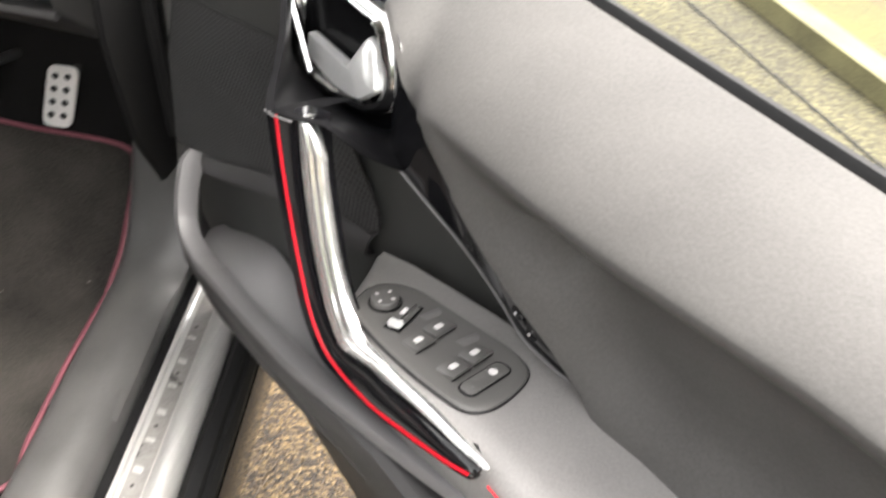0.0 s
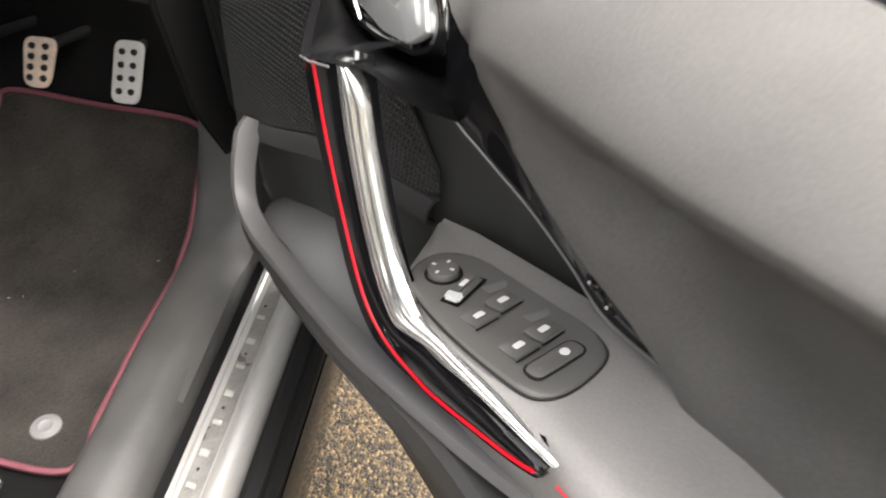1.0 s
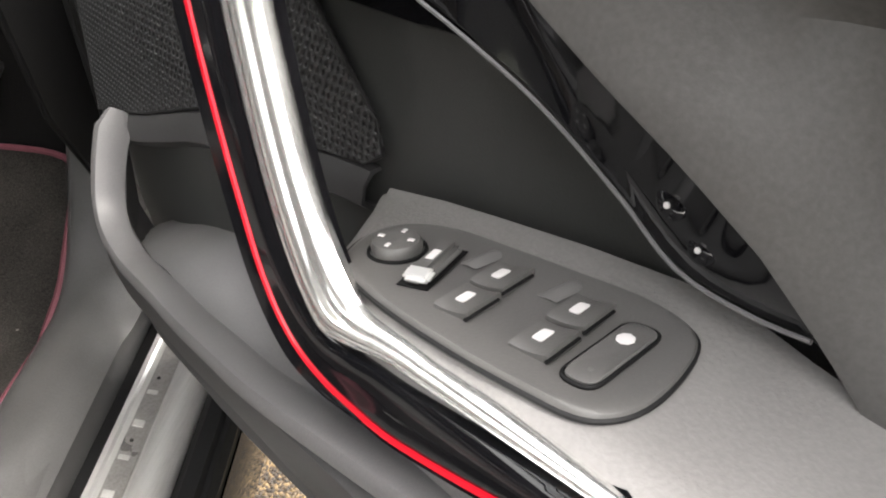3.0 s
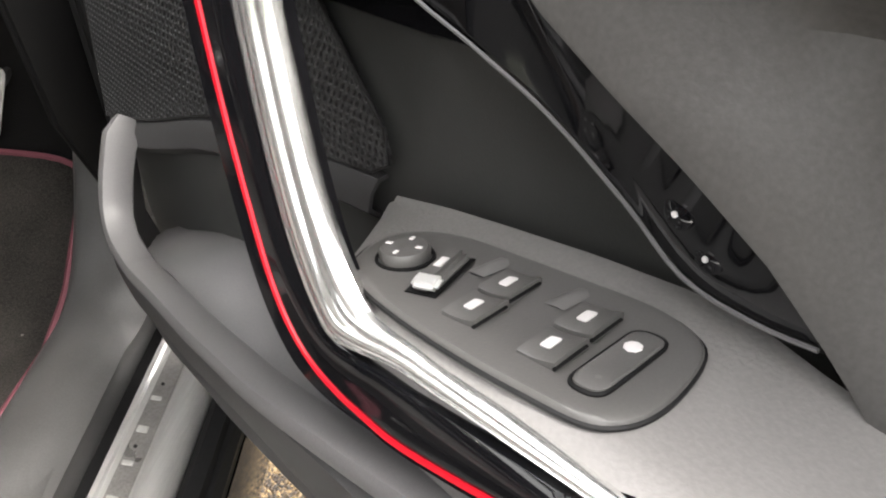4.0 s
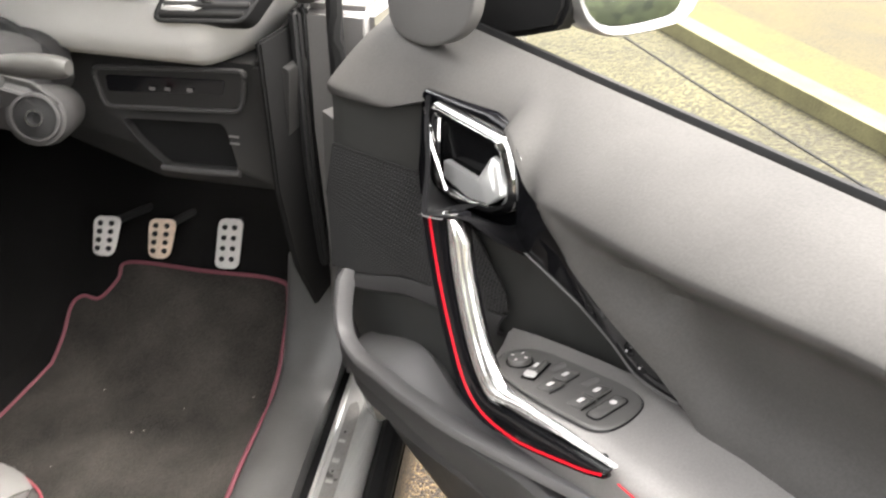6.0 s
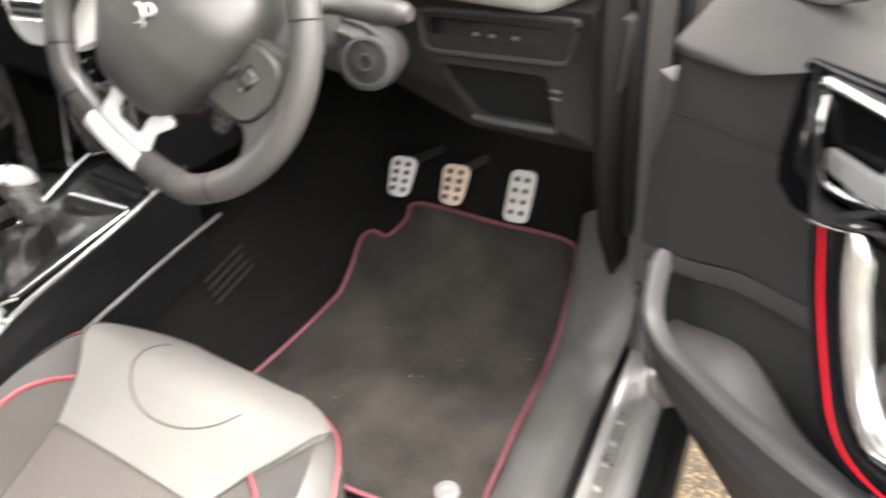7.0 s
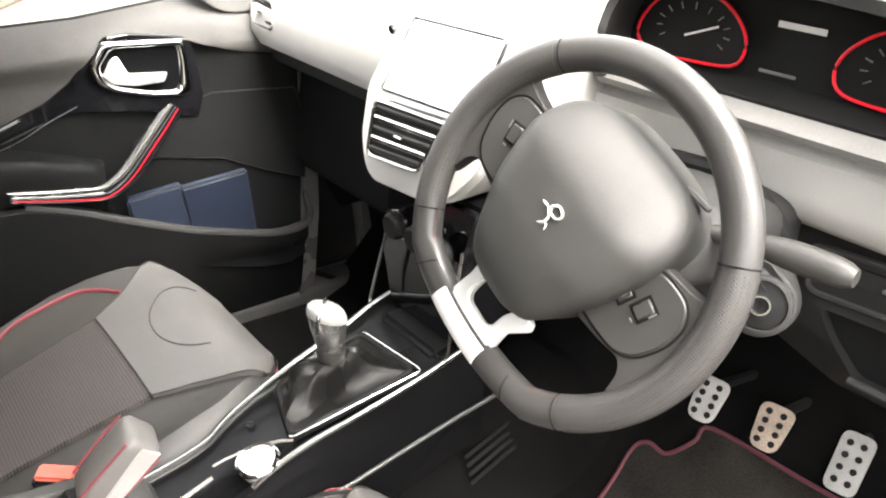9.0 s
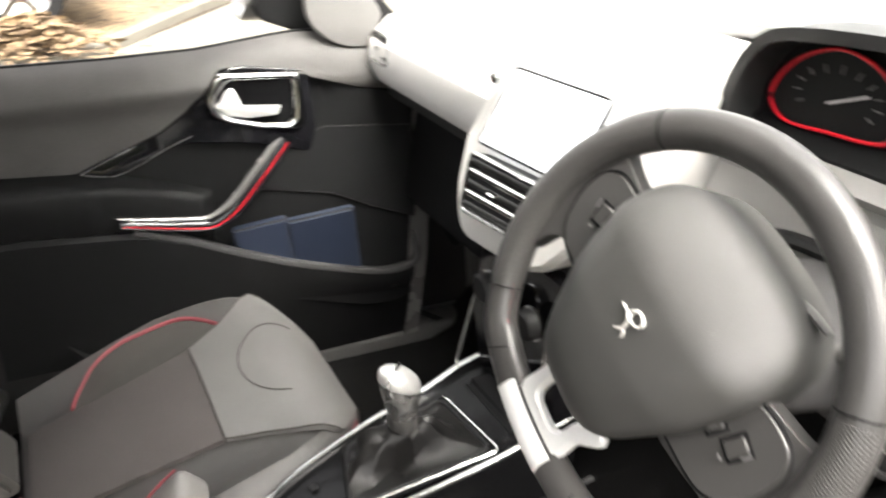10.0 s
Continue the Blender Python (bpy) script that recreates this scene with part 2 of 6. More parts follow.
def frames(pts, ref, closed=False):
    out = []
    n = len(pts)
    for i, p in enumerate(pts):
        a, b = (pts[i - 1], pts[(i + 1) % n]) if closed else (pts[max(i - 1, 0)], pts[min(i + 1, n - 1)])
        t = (b - a).normalized()
        r = Vector(ref)
        side = (r - t * r.dot(t))
        side = side.normalized() if side.length > 1e-5 else t.orthogonal().normalized()
        out.append((p, side, t.cross(side).normalized()))
    return out


def tube(pts, r, seg=10, ref=(0, 0, 1), closed=False, bm=None, flat=1.0):
    """A round rod along pts; r: one radius or one a point; flat: the depth across as a share of the width."""
    pts = [Vector(p) for p in pts]
    rs = r if isinstance(r, (list, tuple)) else [r] * len(pts)
    rings = []
    for (p, s, u), q in zip(frames(pts, ref, closed), rs):
        rings.append([p + s * (q * math.cos(2 * math.pi * k / seg)) + u * (q * flat * math.sin(2 * math.pi * k / seg)) for k in range(seg)])
    return loft(rings, wrap=closed, bm=bm)


def sweep(pts, profile, ref, closed=False, bm=None, scales=None):
    """A profile of (side, over) pairs drawn along pts; side follows ref."""
    pts = [Vector(p) for p in pts]
    scales = scales or [1.0] * len(pts)
    rings = [[p + s * (a * k) + u * (b * k) for a, b in profile] for (p, s, u), k in zip(frames(pts, ref, closed), scales)]
    return loft(rings, wrap=closed, bm=bm)


def slab(outline, lift, bevel=0.0, seg=2, bm=None):
    """A plate: an outline of points in space, thickened by the vector lift, with rounded edges."""
    own = bmesh.new()
    lift = Vector(lift)
    low = [own.verts.new(p) for p in outline]
    high = [own.verts.new(Vector(p) + lift) for p in outline]
    n = len(low)
    for i in range(n):
        j = (i + 1) % n
        own.faces.new((low[i], low[j], high[j], high[i]))
    own.faces.new(low)
    own.faces.new(high)
    bmesh.ops.recalc_face_normals(own, faces=own.faces)
    if bevel:
        sharp = [e for e in own.edges if len(e.link_faces) == 2 and e.calc_face_angle() > radians(40)]
        bmesh.ops.bevel(own, geom=sharp, offset=bevel, segments=seg, affect="EDGES", clamp_overlap=True)
    return merged(own, bm)


def merged(own, bm):
    if bm is None:
        return own
    me = bpy.data.meshes.new("join")
    own.to_mesh(me)
    own.free()
    bm.from_mesh(me)
    bpy.data.meshes.remove(me)
    return bm


def rbox(size, m=None, bevel=0.004, seg=2, bm=None):
    own = bmesh.new()
    bmesh.ops.create_cube(own, size=1.0, matrix=Matrix.Diagonal((*size, 1)))
    if bevel:
        bmesh.ops.bevel(own, geom=own.edges[:], offset=bevel, segments=seg, affect="EDGES", clamp_overlap=True)
    if m is not None:
        own.transform(m)
    return merged(own, bm)


def lathe(profile, seg=24, m=None, bm=None):
    """A turned body: (radius, height) pairs round z; a ring where no end lies on the axis."""
    own = loft([[Vector((r * math.cos(2 * math.pi * k / seg), r * math.sin(2 * math.pi * k / seg), h)) for k in range(seg)] for r, h in profile], wrap=profile[0][0] > 0.001 and profile[-1][0] > 0.001)
    if m is not None:
        own.transform(m)
    return merged(own, bm)


def sheet(rows, thick, bm=None):
    """A panel over rows of points, given a thickness along its normals."""
    own = loft(rows, closed=False, caps=False)
    bmesh.ops.recalc_face_normals(own, faces=own.faces)
    bmesh.ops.solidify(own, geom=own.faces[:], thickness=thick)
    return merged(own, bm)


def table(keys, x):
    """A smooth value between (place, value) pairs."""
    if x <= keys[0][0]:
        return keys[0][1]
    for (a, p), (b, q) in zip(keys, keys[1:]):
        if x <= b:
            f = (x - a) / (b - a)
            return p + (q - p) * f
    return keys[-1][1]


def rounded(pts, r, n=4):
    """A planar outline with its corners rounded."""
    ps = [Vector(p) for p in pts]
    out = []
    for i, p in enumerate(ps):
        a, b = ps[i - 1] - p, ps[(i + 1) % len(ps)] - p
        q = min(r, a.length * 0.45, b.length * 0.45)
        s, e = p + a.normalized() * q, p + b.normalized() * q
        for k in range(n + 1):
            t = k / n
            out.append((1 - t) ** 2 * s + 2 * t * (1 - t) * p + t * t * e)
    return out

FOLIAGE = ground_material("dark_foliage", ((0.015, 0.02, 0.01), (0.035, 0.045, 0.02), (0.07, 0.08, 0.035)), 6, 0.9)
ROADSIDE = ground_material("pale_bound_gravel", ((0.014, 0.0125, 0.004), (0.038, 0.034, 0.0125), (0.085, 0.077, 0.035)), 85, 0.85)
LIT = bpy.data.materials.new("lit_screen")
LIT.use_nodes = True
LIT.node_tree.nodes["Principled BSDF"].inputs["Base Color"].default_value = (0.05, 0.05, 0.05, 1)
LIT.node_tree.nodes["Principled BSDF"].inputs["Roughness"].default_value = 0.12
LIT.node_tree.nodes["Principled BSDF"].inputs["Emission Color"].default_value = (0.95, 0.98, 1.0, 1)
LIT.node_tree.nodes["Principled BSDF"].inputs["Emission Strength"].default_value = 0.55
SMOKE = pm("smoked_black", (0.006, 0.006, 0.0065), 0.14, var=0.1, bump=0.0, spec=0.1, stain=0.5)
BRIGHT = pm("bright_satin_metal", (0.85, 0.85, 0.84), 0.42, 0.35, var=0.04, bump=0.0)
ALLOY = pm("worn_raised_alloy", (0.6, 0.59, 0.57), 0.42, 0.3, var=0.12, scale=60, bump=0.1, stain=0.5)
EDGING = pm("dull_red_edging", (0.115, 0.03, 0.042), 0.75, var=0.25, fine=1200, bump=0.5)
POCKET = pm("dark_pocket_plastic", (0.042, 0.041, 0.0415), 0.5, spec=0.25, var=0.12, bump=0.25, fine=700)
KNOB = pm("worn_knob_metal", (0.3, 0.296, 0.29), 0.24, 0.85, var=0.08, scale=40, bump=0.0, stain=0.5)
SILLGREY = pm("sill_plastic", (0.064, 0.0625, 0.062), 0.4, var=0.2, scale=18, bump=0.25, fine=600, stain=0.25)
CREST = pm("satin_crest_chrome", (0.9, 0.9, 0.89), 0.2, 0.9, var=0.03, bump=0.0, stain=0.7)
CLOTH = pm("dark_back_cloth", (0.0095, 0.009, 0.0086), 0.9, var=0.2, fine=900, bump=0.5, spec=0.2)
SILVER = pm("polished_silver", (0.8, 0.8, 0.79), 0.3, 0.7, var=0.04, bump=0.0)
PALELINT = pm("pale_lint", (0.14, 0.135, 0.125), 0.9, var=0.1, bump=0.0)
NECK = pm("black_neck_gloss", (0.004, 0.004, 0.0045), 0.4, var=0.1, bump=0.0, spec=0.06)


# ---- ground and surroundings ----
def quad_ground(name, outline, z, material, label, category, drop=0.0, kind="structure"):
    bm = slab([(x, y, z - drop) for x, y in outline], (0, 0, drop)) if drop else None
    if bm is None:
        bm = bmesh.new()
        bm.faces.new([bm.verts.new((x, y, z)) for x, y in outline])
    ob = part(name, bm, material, flat=True)
    return tagged(ob, label, category, kind=kind)


quad_ground("ground", [(-400, -400), (400, -400), (400, 400), (-400, 400)], 0.0, GROUND, "brown and beige bound gravel under and around the car", "ground")
quad_ground("road", [(-1.0, -30), (-1.0, 3), (-6, 10), (-20, 30), (-40, 40), (-40, 24.2), (-7.3, 1.6), (-5.3, 0.2), (-5.05, -0.1), (-5.05, -30)], 0.02, ROAD, "pale worn concrete road beside the car", "road", 0.02)
quad_ground("verge", [(-5.2, -30), (-5.2, -0.05), (-5.36, 0.05), (-6.95, 1.06), (-7.4, 1.41), (-12, 4.6), (-40, 24), (-40, -30)], 0.05, LEAFY, "brown verge strewn with fallen leaves", "verge", 0.05)
quad_ground("kerb", [(-5.08, -30), (-5.08, -0.1), (-5.3, 0.15), (-6.88, 1.16), (-7.33, 1.51), (-12, 4.75), (-40, 24.15), (-40, 24), (-12, 4.6), (-7.4, 1.41), (-6.95, 1.06), (-5.36, 0.05), (-5.2, -0.05), (-5.2, -30)], 0.07, ROAD, "pale kerb along the leafy verge", "kerb", 0.07)
# driver's side: drive, gutter joint, raised kerb, mossy strip and sandy paving
kerb_line = [(-3.4, 12.3), (-1.5, 9.0), (1.2, 4.2), (1.63, 3.42), (1.9, 2.97), (3.45, 0.35), (6.4, -4.6)]


def beside(lo, hi):
    """The strip between two distances beyond the kerb's near edge."""
    return [(x + 0.857 * lo, y + 0.514 * lo) for x, y in kerb_line] + [(x + 0.857 * hi, y + 0.514 * hi) for x, y in reversed(kerb_line)]


quad_ground("drive", [(1.3, -4.6)] + [(x + 0.04, y + 0.02) for x, y in reversed(kerb_line)] + [(-6.0, 10.4), (-1.0, 3.2), (1.26, 1.5)], 0.02, ROADSIDE, "pale olive gravel drive beside the car", "drive", 0.02)
quad_ground("gutter", beside(-0.284, -0.27), 0.0235, DARK, "dark open joint along the gutter", "gutter", 0.02)
quad_ground("kerb", beside(0.0, 0.14), 0.1, KERB, "pale concrete kerb along the paving", "kerb", 0.1)
quad_ground("verge", beside(0.14, 0.5), 0.088, MOSS, "mossy yellow strip behind the kerb", "verge", 0.088)
quad_ground("pavement", [(x + 0.43, y + 0.257) for x, y in kerb_line] + [(40, -30), (40, 40), (-3, 40)], 0.082, PAVING, "sandy yellow paving beyond the open door", "pavement", 0.082)
for pts in (((1.3, 6.9), (1.74, 6.48), (2.11, 5.98), (2.9, 5.64), (4.2, 5.3)), ((1.9, 7.4), (2.6, 6.7), (3.6, 6.3), (5.0, 6.0))):
    mid = spline([Vector((*p, 0.0845)) for p in pts], 5)
    tagged(part("painted_line", sheet([[p + Vector((0, -0.03, 0)), p + Vector((0, 0.03, 0))] for p in mid], 0.002), WHITE), "worn white line painted on the paving", "line", kind="structure")
# a heap of dry leaves against the far kerb
random.seed(5)
bm = bmesh.new()
for i in range(900):
    a, r = random.uniform(0, math.tau), abs(random.gauss(0, 0.17))
    h = 0.26 * math.exp(-(r / 0.3) ** 2)
    leaf = Matrix.Translation((-5.2 + 1.3 * r * math.cos(a), -0.25 + 1.5 * r * math.sin(a), 0.07 + h * random.uniform(0.2, 1.0))) @ Matrix.Rotation(random.uniform(0, 6.28), 4, "Z") @ Matrix.Rotation(random.gauss(0, 0.5), 4, "X")
    w = random.uniform(0.025, 0.05)
    v = [bm.verts.new(leaf @ Vector(p)) for p in ((-1.3 * w, 0, 0.2 * w), (0, -0.7 * w, 0), (1.3 * w, 0, 0.3 * w), (0, 0.7 * w, 0.1 * w))]
    bm.faces.new(v)
tagged(part("leaf_heap", bm, LEAFY, flat=True), "heap of dry tan leaves at the road's edge", "leaves", kind="stuff")
# unseen hedges, added to close the place around and cut the low sky light
rows = []
for i in range(73):
    a = math.tau * i / 72
    r = 13 + 1.2 * math.sin(5 * a) + 0.8 * math.sin(11 * a + 1)
    h = 2.9 - 0.8 * math.sin(a) + 0.9 * math.cos(a) + 0.5 * math.sin(4 * a + 2) + 0.4 * math.sin(13 * a)
    rows.append([Vector(((r + d) * math.cos(a), (r + d) * math.sin(a), h * z)) for d, z in ((0, 0), (-0.5, 0.3), (-0.3, 0.7), (0.5, 0.95), (1.5, 1.0), (2.5, 0.9), (3, 0))])
tagged(part("backdrop", loft(rows, closed=False, caps=False), FOLIAGE), "unseen dark green hedges added to hold back low sky light", "hedge", kind="structure")

# ---- car doors ----
def build_door(m, side, ws, du, label, dial):
    """A front door. u runs back from the hinge, w into the cabin, z up. side: -1 for the driver's, 1 for the passenger's."""
    door = thing("hinged_door", (0, 0, 0), label, "car door", "front doors", m=m)

    def V(u, w, z):
        return Vector((u, side * w * (ws if w > 0 else 1), z))

    def add(name, bm, mat, parent=door, lab="", **k):
        return part(name, bm, mat, parent, lab, local=True, **k)

    u_end = 1.12 if dial else 0.8
    us = [0.04 + (u_end - 0.04) * i / 110 for i in range(111)]
    zarm = [(0.37, 0.776), (0.4, 0.783), (0.45, 0.797), (0.5, 0.81), (0.55, 0.82), (0.62, 0.83), (0.8, 0.842), (1.05, 0.85)]
    wmid = [(0.0, 0.115), (0.2, 0.092), (0.36, 0.05), (0.42, 0.034), (0.6, 0.028), (1.05, 0.034)]
    wtop = [(0.0, 0.115), (0.06, 0.105), (0.13, 0.078), (0.2, 0.046), (1.05, 0.045)]

    def skin(u, z):
        """How far the lower trim stands into the cabin."""
        w0 = table(wmid, u)
        f = max(0.0, min(1.0, (z - 0.73) / 0.13))
        return w0 + (min(w0, table(wtop, u)) - w0) * f * f * (3 - 2 * f)

    # outer skin
    rows = []
    for u in [0.0 + 1.13 * i / 14 for i in range(15)]:
        rows.append([V(u, w - 0.02 * math.sin(math.pi * u), z) for w, z in ((-0.012, 0.985), (-0.05, 0.965), (-0.085, 0.9), (-0.1, 0.75), (-0.085, 0.55), (-0.05, 0.36), (0.02, 0.34))])
    add("outer_skin", sheet(rows, 0.004), PAINT, lab="grey painted outer skin")
    rows = [[V(u, w, z) for w, z in ((0.105, 0.9), (0.04, 0.91), (-0.06, 0.91), (-0.07, 0.6), (-0.03, 0.37), (0.06, 0.37), (0.11, 0.6))] for u in (0.0, 0.036)]
    add("hinge_face", loft(rows), PAINT)
    # soft upper panel
    hs = 0.6 * du
    fall = (lambda u: 0.0) if dial else (lambda u: table([(0.25, 0.0), (0.41, -0.022), (0.55, -0.029), (0.8, -0.034)], u))
    foot = [(0.0, 0.935), (0.14, 0.95), (0.195 + hs, 0.972), (0.21 + hs, 0.979), (0.314 + hs, 0.989), (0.353 + hs, 0.987), (0.376 + hs, 0.969), (0.396 + hs, 0.9455), (0.415 + hs, 0.9205), (0.455 + hs, 0.8915), (0.513 + hs, 0.8665), (0.549 + hs, 0.8515), (0.595 + hs, 0.8325), (0.66, 0.83), (0.8, 0.848), (1.05, 0.856)]
    if dial:
        foot = [(0.0, 0.935), (0.14, 0.95), (0.195, 0.972), (0.21, 0.979), (0.314, 0.993), (0.353, 0.996), (0.379, 0.995), (0.4, 0.985), (0.416, 0.972), (0.437, 0.956), (0.46, 0.94), (0.485, 0.922), (0.525, 0.9065), (0.555, 0.894), (0.58, 0.874), (0.604, 0.846), (0.625, 0.828), (0.66, 0.829), (0.8, 0.839), (1.05, 0.847)]
    stand = [(0.353, 0.07), (0.385, 0.084), (0.41, 0.091), (0.525, 0.091), (0.555, 0.088), (0.58, 0.0765), (0.604, 0.062), (0.66, 0.0555), (1.05, 0.055)]
    crest_z = [(0.0, 0.945), (0.4, 0.955), (0.46, 0.968), (0.54, 0.975), (0.6, 0.98), (0.66, 0.988), (0.72, 0.996), (0.85, 1.006), (1.12, 1.014)]
    if not dial:
        crest_z = [(0.0, 0.965), (0.38, 0.965), (0.71, 0.952), (0.8, 0.95)]
    rows = []
    for u in us:
        zl = table(foot, u)
        zc = table(crest_z, u)
        extra = table([(0.0, 0.045), (0.06, 0.04), (0.12, 0.022), (0.2, 0.0)], u)
        dz = fall(u)
        steps = [(1.034 + dz - zc) * k + zc for k in (0.93, 0.8, 0.65, 0.5, 0.36, 0.24, 0.15, 0.09, 0.045, 0.015)] + [zc - d for d in (0.004, 0.009, 0.015, 0.022, 0.031, 0.045, 0.065, 0.085, 0.105, 0.12, 0.135, 0.15, 0.165, 0.19)]

        wc = table([(0.0, 0.0735), (0.33, 0.0735), (0.38, 0.088), (0.42, 0.1), (0.55, 0.104), (0.62, 0.102), (0.72, 0.096), (1.12, 0.09)], u) if dial else 0.0735

        def depth(q):
            """A broad shoulder that leans to the sky, a soft crest and an undercut below it."""
            if q >= zc:
                k = (q - zc) / (1.042 + dz - zc)
                w = wc * (1 - 0.46 * k - 0.54 * k ** 3) - 0.002 * max(0.0, 1 - k / 0.12) ** 2
            else:
                k = min(1.0, (zc - q) / 0.045)
                w = wc - 0.002 - (0.028 + 0.5 * (wc - 0.0735)) * k * k * (3 - 2 * k) - 0.004 * k - table([(0.44, 0.1), (0.62, 0.26)], u) * max(0.0, zc - q - 0.045)
            return w + extra * max(0, min(1, (1.02 - q) / 0.07))

        row = [V(u, -0.004, 1.0 + dz), V(u, -0.002, 1.034 + dz), V(u, 0.004, 1.04 + dz)]
        w_end = depth(zl)
        gain = table(stand, u) - depth(zl) if dial and u > 0.353 else 0.0
        top_z = min(zl + 0.06, max(zc - 0.004, zl + 0.02))
        for n_z, z in enumerate(steps):
            q = max(z, zl + 0.0016 - 0.0002 * n_z)
            g = max(0.0, min(1.0, (top_z - q) / (top_z - zl - 0.001)))
            row.append(V(u, depth(q) + gain * g * g * (3 - 2 * g), q))
        if gain:
            w_end = table(stand, u)
        row += [V(u, w_end - 0.006, zl - 0.004), V(u, w_end - 0.035, zl - 0.006)]
        rows.append(row)
    add("upper_panel", sheet(rows, 0.004), SOFT, lab="soft grey padded upper panel")
    rows = [[V(u, w, z + fall(u)) for w, z in ((-0.002, 1.0), (-0.003, 1.036), (-0.006, 1.042), (-0.011, 1.042), (-0.014, 1.036), (-0.03, 1.012), (-0.034, 0.98))] for u in [0.1 + (u_end - 0.1) * i / 20 for i in range(21)]]
    add("window_seal", sheet(rows, 0.002), RUBBER, lab="black rubber window seal")
    # lower trim panel behind the armrest and pocket
    rows = []
    for u in us:
        zl = table(foot, u)
        w0 = table(wmid, u)
        mid = min(0.86, zl - 0.012)
        wt = min(w0, table(wtop, u))
        rows.append([V(u, w0 * f + g, z) for f, g, z in ((0, wt * 0.8 - 0.006, zl + 0.002), (0, wt - 0.002, zl - 0.006), (0, wt, mid), (0, skin(u, 0.83), 0.83), (0, skin(u, 0.8), 0.8), (0, skin(u, 0.76), 0.76), (1, 0.0, 0.72), (0.9, 0.0, 0.6), (0.7, 0.0, 0.47), (0.5, 0, 0.4))])
    # lighter on the driver's door; the passenger's shade is put into DARK
    add("trim_panel", sheet(rows, 0.004), INNER if dial else DARK, lab="charcoal plastic panel, toned for the light on each door")
    # gloss plate with its tail
    wf = lambda u: table([(0.385 + hs, 0.066), (0.42 + hs, 0.0485), (0.476 + hs, 0.0345), (0.54 + hs, 0.036), (0.6 + hs, 0.0375)], u)
    edge = [(0.206, 0.983), (0.26, 0.989), (0.314, 0.9955), (0.353, 0.993), (0.376, 0.97), (0.396, 0.947), (0.415, 0.922), (0.455, 0.893), (0.513, 0.868), (0.549, 0.853), (0.59, 0.834), (0.56, 0.827), (0.534, 0.822), (0.495, 0.837), (0.453, 0.86), (0.428, 0.868), (0.4, 0.871), (0.303, 0.86), (0.204, 0.833), (0.191, 0.879)]
    if dial:
        edge[0], edge[-2], edge[-1] = (0.19, 0.982), (0.188, 0.83), (0.18, 0.879)
    edge = [(u + hs, z) for u, z in edge]
    own = loft([[V(p.x, wf(p.x) + b, p.z) for p in [Vector((q.x, 0, q.z)) for q in rounded([V(u, 0, z) for u, z in edge], 0.006, 3)]] for b in (-0.035, -0.003)] + [[V(p.x, wf(p.x), p.z) for p in rounded([V(u + 0.0025 * (1 if u < 0.3 + hs else -0.6), 0, z + (-0.002 if z > 0.88 or u > 0.5 + hs else 0.002)) for u, z in edge], 0.006, 3)]])
    plate = add("handle_plate", own, GLOSS, lab="gloss black plate round the door release")
    if dial:
        low = spline([V(*p) for p in ((0.385, 0.075, 0.915), (0.405, 0.085, 0.902), (0.45, 0.082, 0.891), (0.485, 0.075, 0.878), (0.52, 0.066, 0.857), (0.547, 0.061, 0.84), (0.575, 0.06, 0.84), (0.597, 0.06, 0.845))], 4)
        high = spline([V(*p) for p in ((0.372, 0.078, 0.9965), (0.4, 0.088, 0.987), (0.437, 0.09, 0.9585), (0.46, 0.09, 0.9425), (0.485, 0.09, 0.9245), (0.525, 0.09, 0.909), (0.555, 0.087, 0.897), (0.58, 0.0755, 0.877), (0.604, 0.061, 0.851))], 4)
        add("plate_tail", sheet([[p + V(0.002, -0.03, 0.004)] + [p + (q - p) * s + V(0, b, 0) for s, b in ((0, -0.0015), (0.03, 0), (0.35, -0.001), (0.7, -0.001), (0.97, 0), (1, -0.0015))] + [q - V(0, 0.02, 0)] for p, q in zip(low, high)], 0.0006), GLOSS, plate, "gloss black tail of the plate")
        add("plate_edge", tube([p + V(0, 0.0008, -0.0004) for p in low[4:]], 0.0009, 6), BINGREY, plate)
    else:
        add("plate_edge", tube(spline([V(u + hs, wf(u + hs) + 0.0012, z) for u, z in ((0.409, 0.883), (0.453, 0.861), (0.497, 0.838), (0.533, 0.825), (0.558, 0.827), (0.587, 0.834))], 5), 0.0008, 6), BINGREY, plate)
    bez = [(0.222, 0.981), (0.362, 0.987), (0.385, 0.945), (0.373, 0.916), (0.348, 0.9), (0.291, 0.885), (0.226, 0.878), (0.211, 0.889), (0.215, 0.934)]
    hole = [(0.233, 0.97), (0.346, 0.974), (0.368, 0.944), (0.362, 0.924), (0.342, 0.911), (0.29, 0.897), (0.243, 0.891), (0.233, 0.9), (0.231, 0.934)]

    def ring(t, w):
        return [V(p.x, w, p.z) for p in rounded([(a[0] + (b[0] - a[0]) * t + hs, 0, a[1] + (b[1] - a[1]) * t) for a, b in zip(bez, hole)], 0.01, 4)]

    add("release_surround", loft([ring(0, 0.064), ring(0.0, 0.069), ring(0.18, 0.0745), ring(0.45, 0.0775), ring(0.75, 0.0765), ring(1.0, 0.0715), ring(1.1, 0.066)], caps=False), CHROME, plate, "chrome surround")
    add("release_cup", loft([ring(1.05, 0.0655), ring(1.05, 0.0675), ring(1.4, 0.067)]), SMOKE, plate)
